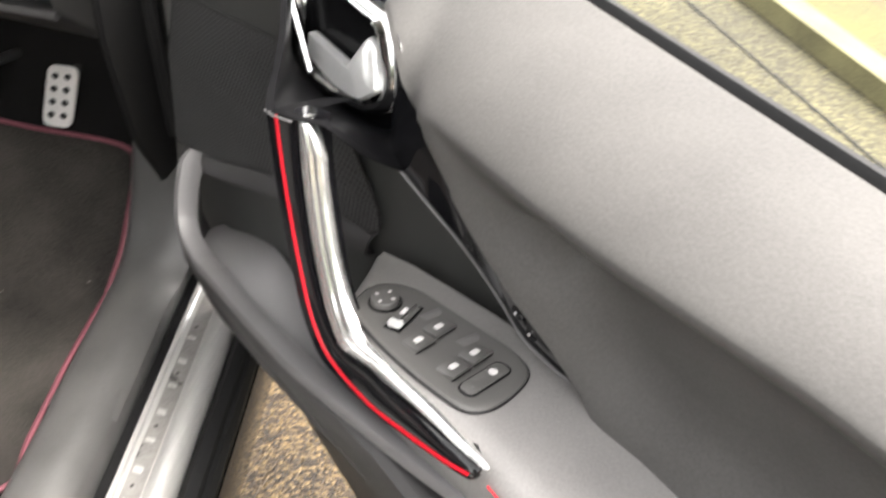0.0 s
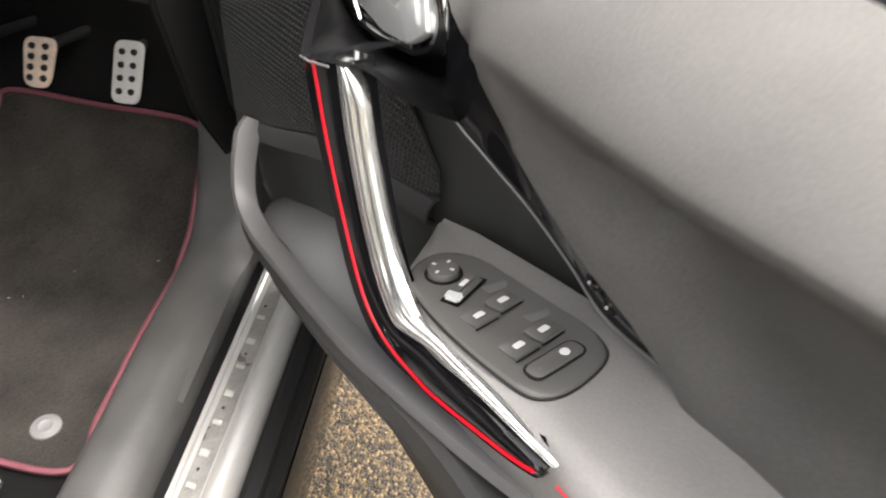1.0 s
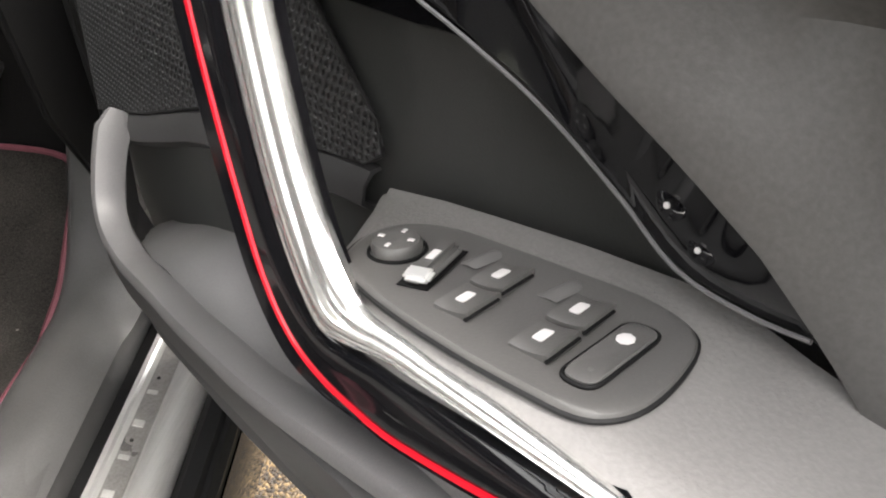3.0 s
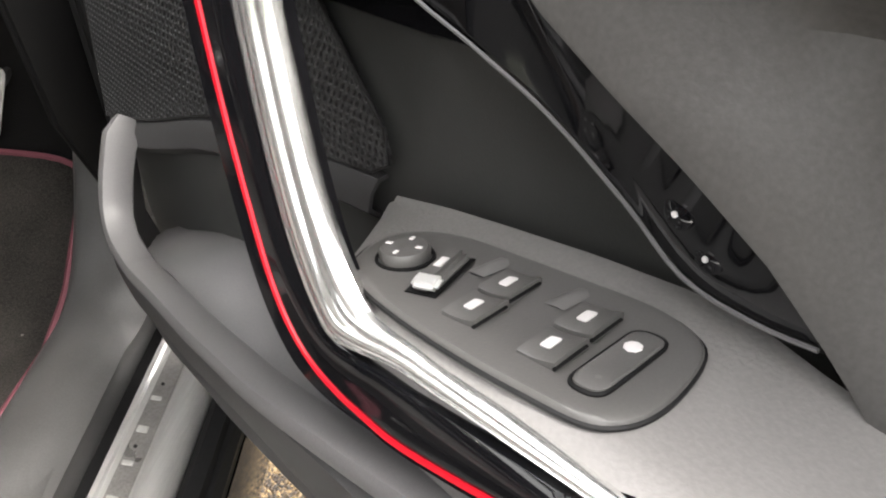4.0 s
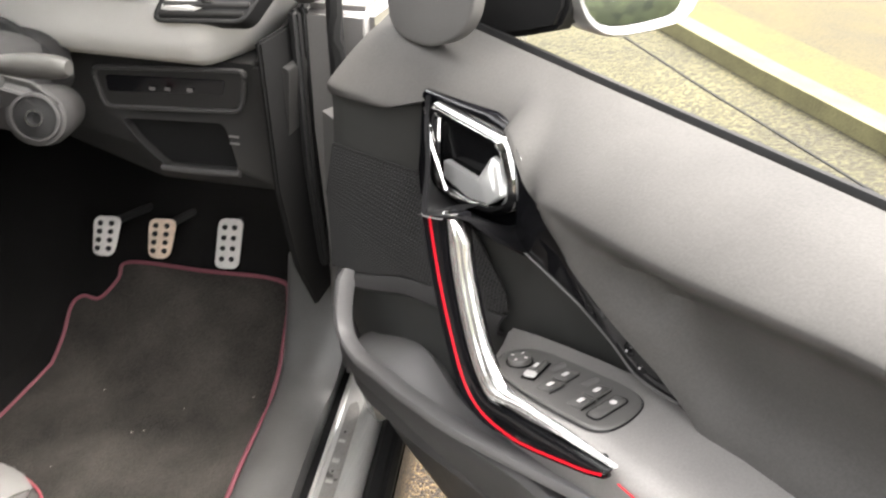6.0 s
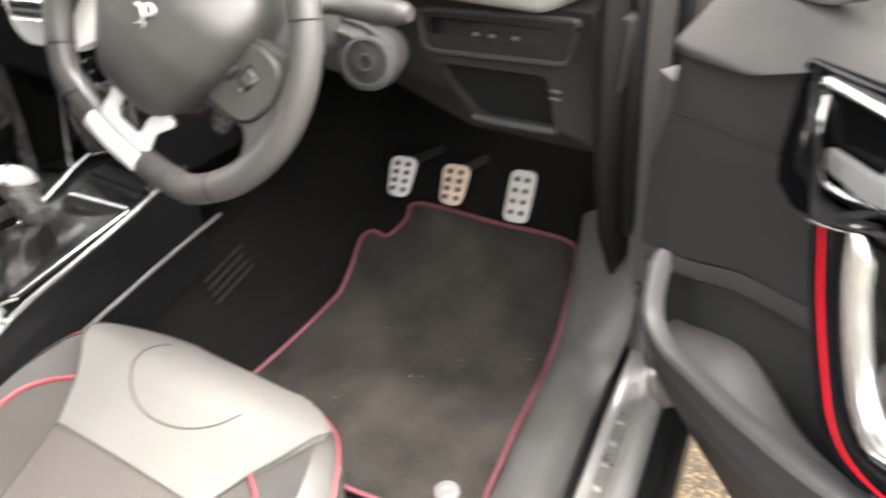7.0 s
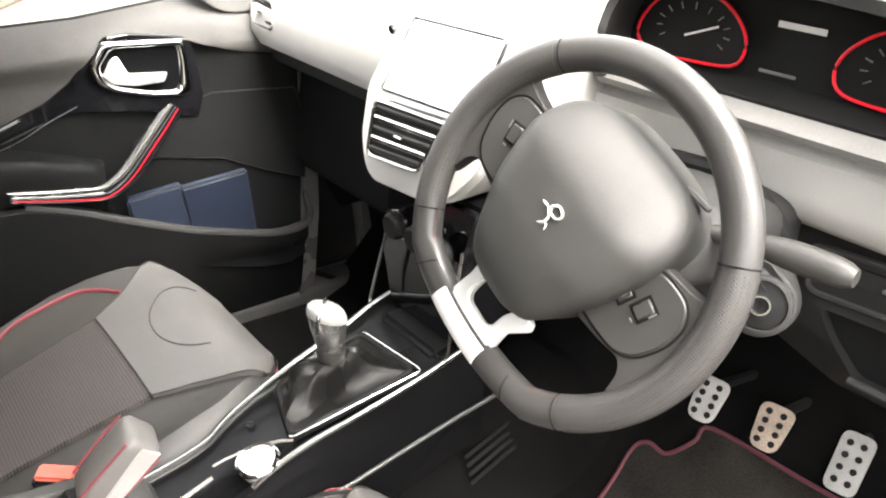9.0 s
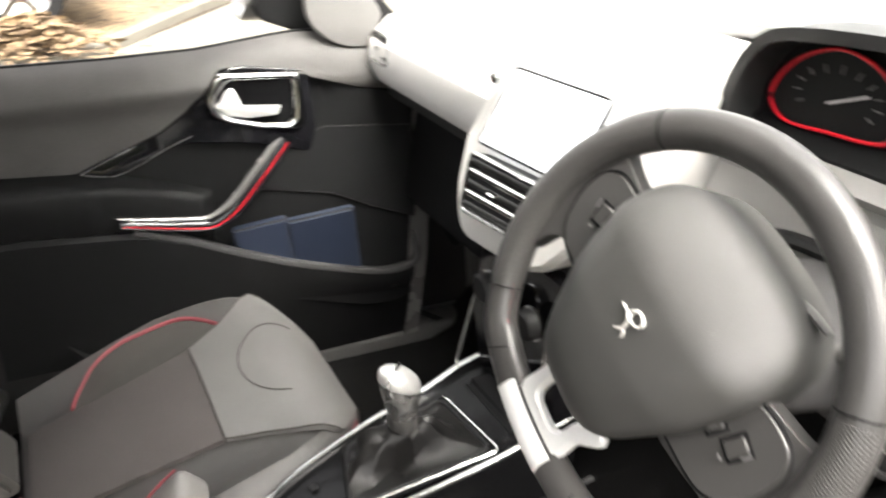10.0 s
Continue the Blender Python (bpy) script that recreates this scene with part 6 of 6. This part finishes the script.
    for s in (-1, 1):
        part("headrest_post", tube([(cx + s * 0.05, top_y + 0.01, top_z - 0.05), (cx + s * 0.05, top_y - 0.05, top_z + 0.06)], 0.006, 8), CHROME, ob)
    part("seat_rail", rbox((0.4, 0.42, 0.05), Matrix.Translation((cx, fy - 0.27, 0.395)), 0.008), RUBBER, ob)
    return ob


seat(0.325, 0.03, 0.572, "grey driver's seat with woven centre and red piping", (-1, 1), 0.5)
passenger_seat = seat(-0.315, 0.015, 0.608, "grey passenger seat with woven centre and red piping", (-1,), 0.95)
# the passenger backrest's bolster beside the tunnel
flank_yz = [(-0.424, 0.666), (-0.44, 0.695), (-0.5, 0.76), (-0.6, 0.85), (-0.72, 0.96), (-0.84, 1.05), (-0.9, 1.02), (-0.82, 0.86), (-0.72, 0.7), (-0.66, 0.635), (-0.56, 0.638), (-0.488, 0.649)]
side = part("side_bolster", slab(rounded([(-0.19, y, z) for y, z in flank_yz], 0.02, 4), (0.1, 0, 0), 0.018, 4), FLANK, passenger_seat, "dark cloth bolster")
part("piping", tube(spline([(-0.0895, -0.428, 0.662), (-0.0885, -0.488, 0.648), (-0.0885, -0.56, 0.637), (-0.0885, -0.66, 0.632)], 3), 0.0026, 6), PIPING, passenger_seat, "red piping")
slider = thing("seat_slider", (0.5, -0.0, 0.38), "metal seat slider end beside the driver's seat", "seat slider")
part("bar", tube([(0.54, -0.042, 0.395), (0.596, -0.04, 0.4), (0.609, -0.034, 0.403), (0.607, -0.01, 0.403), (0.602, 0.008, 0.403)], [0.004, 0.004, 0.005, 0.005, 0.0065], 8), SATIN, slider)
part("block", rbox((0.05, 0.08, 0.03), Matrix.Translation((0.575, -0.07, 0.388)), 0.006), RUBBER, slider)

# ---- centre console ----
console = thing("centre_console", (0.0, -0.05, 0.5), "gloss black centre console with satin side strips", "centre console")
# edges of the deck: place along the car, then both rims with their heights
deck = [(0.19, -0.1, 0.699, 0.088, 0.699), (0.125, -0.096, 0.685, 0.0905, 0.6855), (0.06, -0.083, 0.669, 0.0925, 0.672), (-0.015, -0.075, 0.65, 0.089, 0.656), (-0.08, -0.066, 0.63, 0.0845, 0.6415), (-0.12, -0.06, 0.6165, 0.085, 0.632), (-0.145, -0.056, 0.604, 0.0865, 0.6235), (-0.165, -0.053, 0.592, 0.087, 0.613), (-0.2, -0.052, 0.582, 0.086, 0.602), (-0.25, -0.051, 0.574, 0.082, 0.594)]
rows = []
for y, xl, zl, xr, zr in deck:
    rows.append([Vector(p) for p in ((xl - 0.006, y, zl - 0.17), (xl - 0.005, y, zl - 0.008), (xl, y, zl), (xl + 0.009, y, zl + 0.0015), (xl + 0.013, y, zl - 0.004), (xl + 0.02, y, zl - 0.0065), (xr - 0.02, y, zr - 0.0065), (xr - 0.013, y, zr - 0.004), (xr - 0.009, y, zr + 0.0015), (xr, y, zr), (xr + 0.004, y, zr - 0.008), (xr + 0.004, y, zr - 0.17))])
part("tower", loft(rows), SMOKE, console, "gloss black console sides")
bar_prof = [(0.0026, -0.004), (0.0023, 0.001), (0.0008, 0.002), (-0.0008, 0.002), (-0.0023, 0.001), (-0.0026, -0.004)]
line_l = spline([(xl + 0.004, y, zl + 0.003) for y, xl, zl, xr, zr in deck], 4)
line_r = spline([(xr - 0.004, y, zr + 0.003) for y, xl, zl, xr, zr in deck[:-2]], 4)
for line, wide in ((line_l, 1.9), (line_r, 1.2)):
    part("side_strip", sweep(line, [(a * wide, b) for a, b in bar_prof], (1, 0, 0)), SATIN, console, "satin chrome side strip")
part("rear_strip", tube([(0.052, -0.252, 0.609), (0.046, -0.198, 0.62)], 0.0032, 8), STRIP, console)
# edge where the gloss side meets the carpet
part("side_edge", tube(spline([(0.1, -0.2, 0.544), (0.1, -0.07, 0.561), (0.1, 0.1, 0.588), (0.1, 0.22, 0.603)], 4), 0.0032, 6), SILLGREY, console, "grey lower edge of the console")
gate = rounded([(-0.034, -0.068, 0.65), (0.06, -0.1, 0.644), (0.073, 0.076, 0.6795), (-0.045, 0.069, 0.6745)], 0.014, 4)
frame_out = rounded([(-0.038, -0.074, 0.645), (0.065, -0.105, 0.6425), (0.084, 0.088, 0.6785), (-0.05, 0.079, 0.6735)], 0.008, 4)
part("gaiter_frame", loft([[p + Vector((0, 0, -0.004)) for p in frame_out], frame_out, [p.lerp(q, 0.35) + Vector((0, 0, 0.003)) for p, q in zip(frame_out, gate)], [p + Vector((0, 0, 0.0025)) for p in gate], [p + Vector((0, 0, -0.008)) for p in gate]], caps=False), SMOKE, console, "gloss black gaiter frame")
part("frame_line", tube([p.lerp(q, 0.3) + Vector((0, 0, 0.003)) for p, q in list(zip(frame_out, gate))[6:18]], 0.0014, 6), STRIP, console, "thin satin line round the gaiter")
part("frame_lining", tube([p + Vector((0, 0, 0.001)) for p in gate], 0.0034, 8, closed=True), RUBBER, console)
# small bright tray behind the gaiter
dish = Matrix.Translation((0.062, -0.146, 0.629)) @ Matrix.Rotation(radians(12), 4, "X")
part("cup_ring", lathe([(0.021, 0.0), (0.0265, 0.001), (0.0272, 0.005), (0.025, 0.0075), (0.022, 0.006), (0.0205, 0.0)], 28, dish), CHROME, console, "chrome ring of a small tray")
part("cup_dish", lathe([(0, -0.008), (0.012, -0.0075), (0.0205, -0.001), (0.022, 0.003), (0.0222, -0.01), (0, -0.012)], 24, dish), SILVER, console, "bright dished tray")
part("dish_line", tube(spline([(0.03, -0.19, 0.622), (0.034, -0.155, 0.629), (0.05, -0.115, 0.638), (0.066, -0.1, 0.643)], 4), 0.0022, 6), STRIP, console)
part("deck_button", lathe([(0, 0), (0.006, 0), (0.0055, 0.003), (0, 0.0045)], 14, Matrix.Translation((-0.018, -0.118, 0.618))), RUBBER, console)
part("front_tray", rbox((0.13, 0.05, 0.03), Matrix.Translation((0, 0.14, 0.672)), 0.008), RUBBER, console)


def hollow(x, y, x0, x1, y0, y1, r, soft):
    """1 inside a rounded box, falling to 0 over its soft wall."""
    dx, dy = max(x0 + r - x, x - x1 + r, 0.0), max(y0 + r - y, y - y1 + r, 0.0)
    k = max(0.0, min(1.0, (r - math.hypot(dx, dy)) / soft))
    return k * k * (3 - 2 * k)


rows = []
for j in range(71):
    y = -0.6 + 0.366 * j / 70
    half = 0.084 - 0.02 * max(0.0, (y + 0.3) / 0.066) ** 2
    row = []
    for i in range(49):
        x = -0.01 + half * (-1 + 2 * i / 48)
        z = 0.588 - 0.15 * (y + 0.254) - 0.026 * (1 - hollow(x, y, -0.01 - half, -0.01 + half, -0.7, -0.236, 0.022, 0.022))
        z -= 0.05 * hollow(x, y, -0.062, 0.044, -0.525, -0.436, 0.02, 0.014) + 0.024 * hollow(x, y, -0.055, 0.026, -0.418, -0.28, 0.018, 0.012) + 0.005 * hollow(x, y, 0.036, 0.066, -0.37, -0.26, 0.01, 0.006)
        row.append(Vector((x, y, z)))
    rows.append([row[0] - Vector((0, 0, 0.03))] + row + [row[-1] - Vector((0, 0, 0.022)), row[-1] - Vector((0.012, 0, 0.026))])
part("rear_tray", sheet(rows, 0.003), TRAY, console, "dark grey moulded rear console tray")
part("tray_side", rbox((0.132, 0.34, 0.15), Matrix.Translation((-0.012, -0.42, 0.475)), 0.012), CARPET, console, "black console side under the tray")
part("tray_slot", slab(rounded([(-0.06, -0.449, 0.575), (0.04, -0.443, 0.575), (0.04, -0.4365, 0.604), (-0.06, -0.4425, 0.604)], 0.004, 3), (0, 0.006, 0.001)), RUBBER, console, "black slot in the tray")
part("tray_divider", rbox((0.1, 0.004, 0.03), Matrix.Translation((-0.01, -0.47, 0.58)), 0.0015), TRAY, console)
for y, mt in ((-0.352, SATIN), (-0.333, RUBBER)):
    part("tray_button", rbox((0.016, 0.012, 0.006), Matrix.Translation((0.052, y, 0.583 - 0.15 * (y + 0.254))), 0.002), mt, console)

lever = thing("gear_lever", (0.005, 0.04, 0.66), "gear lever with a metal knob over a leather gaiter", "gear lever")
rings = []
foot_ring = [p.copy() for p in gate]
neck = Vector((0.012, -0.012, 0.703))
mid_gate = sum(foot_ring, Vector()) / len(foot_ring)
dense_gate = spline(foot_ring, 4, True)
for t in (0, 0.06, 0.14, 0.24, 0.36, 0.48, 0.6, 0.72, 0.84, 0.94, 1.0):
    pull = 1 - (1 - t) ** 2.3
    ring = []
    for k, p in enumerate(dense_gate):
        q = math.atan2(p.y - mid_gate.y, p.x - mid_gate.x)
        rim = p - mid_gate
        tip = Vector((0.017 * math.cos(q), 0.017 * math.sin(q), 0))
        wave = math.sin(4 * q + 3.2 * t + 0.9) + 0.55 * math.sin(7 * q - 5 * t) + 0.3 * math.sin(13 * q + 6 * t)
        swell = math.sin(math.pi * min(1.0, t * 1.05)) ** 0.8
        back_bulge = 0.022 * swell * max(0.0, math.cos(q + 1.9)) ** 2
        v = rim.lerp(tip, pull) * (1 + 0.17 * wave * swell)
        base_z = p.z - 0.01 * math.sin(math.pi * min(1.0, t * 2.2)) * (t < 0.455) + (neck.z - p.z) * t ** 1.5
        c = mid_gate.lerp(neck, pull)
        ring.append(Vector((c.x + v.x, c.y + v.y - back_bulge, base_z + 0.007 * swell * (1 + wave * 0.7) + (0.012 * swell if q < -0.9 and q > -2.6 else 0.0) + 0.014 * swell * max(0.0, math.cos(q - 0.8)) ** 1.5)))
    rings.append(ring)
part("gaiter", loft(rings), BOOTHIDE, lever, "black creased leather gaiter")
# a tall oval knob that leans back, its head capped in bright metal with a dark band
def knob_ring(h, rx, ry):
    c = Vector((0.011 + 0.05 * h, -0.012 - 0.12 * h, 0.706 + h))
    return [c + Vector((rx * math.cos(q), ry * math.sin(q), -0.12 * ry * math.sin(q) - (0.22 * ry * math.sin(q) if h > 0.05 else 0))) for q in [2 * math.pi * k / 28 for k in range(28)]]


part("knob_collar", loft([knob_ring(*v) for v in ((-0.02, 0.016, 0.016), (-0.008, 0.0185, 0.0185), (0.004, 0.0195, 0.0195), (0.012, 0.0185, 0.0185))]), LEATHER, lever, "dark leather collar")
part("knob", loft([knob_ring(*v) for v in ((0.002, 0.0178, 0.0178), (0.016, 0.0185, 0.019), (0.032, 0.0205, 0.0215), (0.044, 0.0222, 0.0238), (0.0545, 0.0232, 0.0252), (0.0595, 0.0228, 0.025))]), KNOB, lever, "grey metal knob")
part("knob_cap", loft([knob_ring(*v) for v in ((0.0575, 0.0226, 0.0248), (0.059, 0.0236, 0.026), (0.066, 0.0235, 0.0256), (0.0725, 0.0216, 0.0236), (0.0775, 0.0174, 0.019), (0.0808, 0.0105, 0.0115), (0.0822, 0.004, 0.0045), (0.0824, 0.0004, 0.0004))]), SILVER, lever, "polished metal cap")
part("cap_band", tube(spline([knob_ring(h, 0.0238, 0.026)[k] for h, k in ((0.061, 24), (0.0665, 24))] + [Vector((0.0165, -0.0245, 0.7885)), Vector((0.006, -0.0165, 0.7855))], 4), 0.0036, 8, flat=0.6), KNOB, lever, "dark inlaid band")

brake = thing("handbrake", (0.0, -0.4, 0.58), "handbrake with a stitched grey leather grip", "handbrake")
c0, c1 = Vector((0.006, -0.322, 0.636)), Vector((0.02, -0.262, 0.7))
gx = Vector((0.985, -0.17, 0.0)).normalized()
gt = (c1 - c0).normalized()
gn = gx.cross(gt).normalized()
gx = gt.cross(gn)


def grip_ring(t, r, k=0.38):
    c = c0.lerp(c1, t)
    return [c + gx * (0.0265 * r * math.copysign(abs(math.cos(q)) ** k, math.cos(q))) + gn * (0.021 * r * math.copysign(abs(math.sin(q)) ** k, math.sin(q))) for q in [2 * math.pi * (j + 0.5) / 28 for j in range(28)]]


part("grip", loft([grip_ring(t, r) for t, r in ((-0.02, 0.86), (0.02, 0.95), (0.3, 1.0), (0.75, 1.06), (0.9, 1.06), (0.97, 1.0), (1.02, 0.9), (1.05, 0.7), (1.06, 0.3))]), GRIPHIDE, brake, "grey leather grip")
part("grip_side", slab([c0 + gx * 0.0255 - gn * 0.02, c0 + gx * 0.026 - gn * 0.004, c1 + gx * 0.0275 + gn * 0.006, c1 + gt * 0.004 + gx * 0.0275 - gn * 0.018], gx * 0.003, 0.0018), GRIPMETAL, brake, "dull metal side of the grip")
part("under_grip", tube([(0.006, -0.33, 0.612), (0.014, -0.285, 0.655), (0.02, -0.258, 0.685)], [0.012, 0.014, 0.009], 10), GRIPMETAL, brake, "dull metal underside")
for s in (-1, 1):
    for side_n in (-1, 1):
        part("stitching", tube([c0.lerp(c1, t) + gx * (s * 0.0245 * r) + gn * (side_n * 0.0205 * r) for t, r in ((0.0, 0.95), (0.3, 1.01), (0.75, 1.06), (0.95, 1.04))], 0.0015, 5), PIPING, brake, "red stitching")
part("lever_stem", tube([(-0.006, -0.42, 0.585), (-0.006, -0.37, 0.598), (-0.003, -0.335, 0.625)], [0.014, 0.016, 0.017], 10), RUBBER, brake)
part("slot_boot", loft([[Vector((x, y, z)) for x, y in rounded2] for rounded2, z in (([(-0.03, -0.36), (0.018, -0.36), (0.018, -0.285), (-0.03, -0.285)], 0.564), ([(-0.026, -0.357), (0.019, -0.357), (0.02, -0.29), (-0.024, -0.29)], 0.588), ([(-0.014, -0.345), (0.018, -0.347), (0.021, -0.302), (-0.012, -0.3)], 0.634))]), RUBBER, brake, "black boot at the foot of the handbrake")


def buckle(at, yaw):
    ob = thing("seat_buckle", at, "black seat belt buckle with an orange release button", "seat buckle", "belt buckles", m=Matrix.Translation(at) @ Matrix.Rotation(radians(yaw), 4, "Z") @ Matrix.Rotation(radians(12), 4, "X"))
    part("case", rbox((0.056, 0.033, 0.09), Matrix.Translation((0, 0, -0.046)), 0.006, 3), RUBBER, ob, local=True)
    part("release_button", rbox((0.048, 0.024, 0.008), Matrix.Translation((0, 0, 0.0)), 0.003, 2), ORANGE, ob, "orange release button", local=True)
    part("stalk", rbox((0.025, 0.006, 0.12), Matrix.Translation((0, 0, -0.14)), 0.002), RUBBER, ob, local=True)
    return ob


buckle((-0.112, -0.335, 0.582), 50)
buckle((0.088, -0.37, 0.575), 50)

# ---- papers in the passenger's pocket ----
for x, y, z, rz, rx, sz in ((-0.6, -0.005, 0.64, 84, 10, (0.1, 0.02, 0.17)), (-0.588, 0.105, 0.646, 82, 14, (0.125, 0.018, 0.18))):
    bk = thing("booklet", (x, y, z - 0.09), "dark blue booklet wallet standing in the door pocket", "booklet", "booklets")
    bm = rbox(sz, Matrix.Translation((x, y, z)) @ Matrix.Rotation(radians(rz), 4, "Z") @ Matrix.Rotation(radians(rx), 4, "X") @ Matrix.Rotation(radians(-9), 4, "Y"), 0.005, 2)
    part("cover", bm, BLUE, bk)
    inner = (sz[0] * 0.94, sz[1] * 0.6, sz[2] * 0.95)
    part("paper_block", rbox(inner, Matrix.Translation((x, y, z + 0.003)) @ Matrix.Rotation(radians(rz), 4, "Z") @ Matrix.Rotation(radians(rx), 4, "X") @ Matrix.Rotation(radians(-9), 4, "Y"), 0.001, 1), POCKET, bk)


# ---- parked car across the road ----
def parked_car(at, yaw):
    ob = thing("parked_car", at, "silver car parked beyond the leafy verge", "car", m=pose(*at, 0, 0, yaw))
    prof = [(-2.0, 0.35), (-2.05, 0.6), (-1.95, 0.9), (-1.2, 1.0), (-0.6, 1.42), (0.7, 1.45), (1.5, 1.0), (2.0, 0.85), (2.05, 0.5), (2.0, 0.3)]
    rings = [[Vector((x * (1 - 0.02 * abs(k) ** 3), 0.82 * k, 0.3 + (z - 0.3) * (1 - 0.12 * abs(k) ** 4))) for x, z in prof] for k in (-1, -0.9, -0.5, 0, 0.5, 0.9, 1)]
    part("body", loft(rings), PAINT, ob, "silver grey bodywork", local=True)
    for x in (-1.28, 1.28):
        for s in (-1, 1):
            m = Matrix.Translation((x, s * 0.76, 0.31)) @ Matrix.Rotation(radians(90 * -s), 4, "X")
            wl = part("wheel", lathe([(0.2, -0.1), (0.29, -0.1), (0.31, -0.06), (0.31, 0.07), (0.29, 0.1), (0.21, 0.1), (0.2, 0.0)], 32, m), RUBBER, ob, "black tyre", local=True)
            part("rim", lathe([(0, 0.05), (0.06, 0.06), (0.08, 0.05), (0.19, 0.08), (0.205, 0.1), (0.205, -0.05), (0, -0.05)], 32, m), SATIN, wl, "alloy rim", local=True)
            for k in range(5):
                part("spoke", rbox((0.05, 0.16, 0.03), m @ Matrix.Rotation(k * math.tau / 5, 4, "Z") @ Matrix.Translation((0, 0.11, 0.09)), 0.01), SATIN, wl, local=True)
    return ob


parked_car((-6.7, -1.6, 0.05), 92)

# pale lint on the mat
random.seed(11)
bm = bmesh.new()
for i in range(7):
    p = on_floor(0.3 + 0.28 * random.random(), 0.08 + 0.3 * random.random(), 0.0135)
    rbox((0.0016 + 0.002 * random.random(), 0.0012, 0.001), Matrix.Translation(p) @ Matrix.Rotation(6.28 * random.random(), 4, "Z"), 0, bm=bm)
tagged(part("lint", bm, PALELINT, flat=True), "pale specks of lint on the dark floor mat", "lint", kind="stuff")
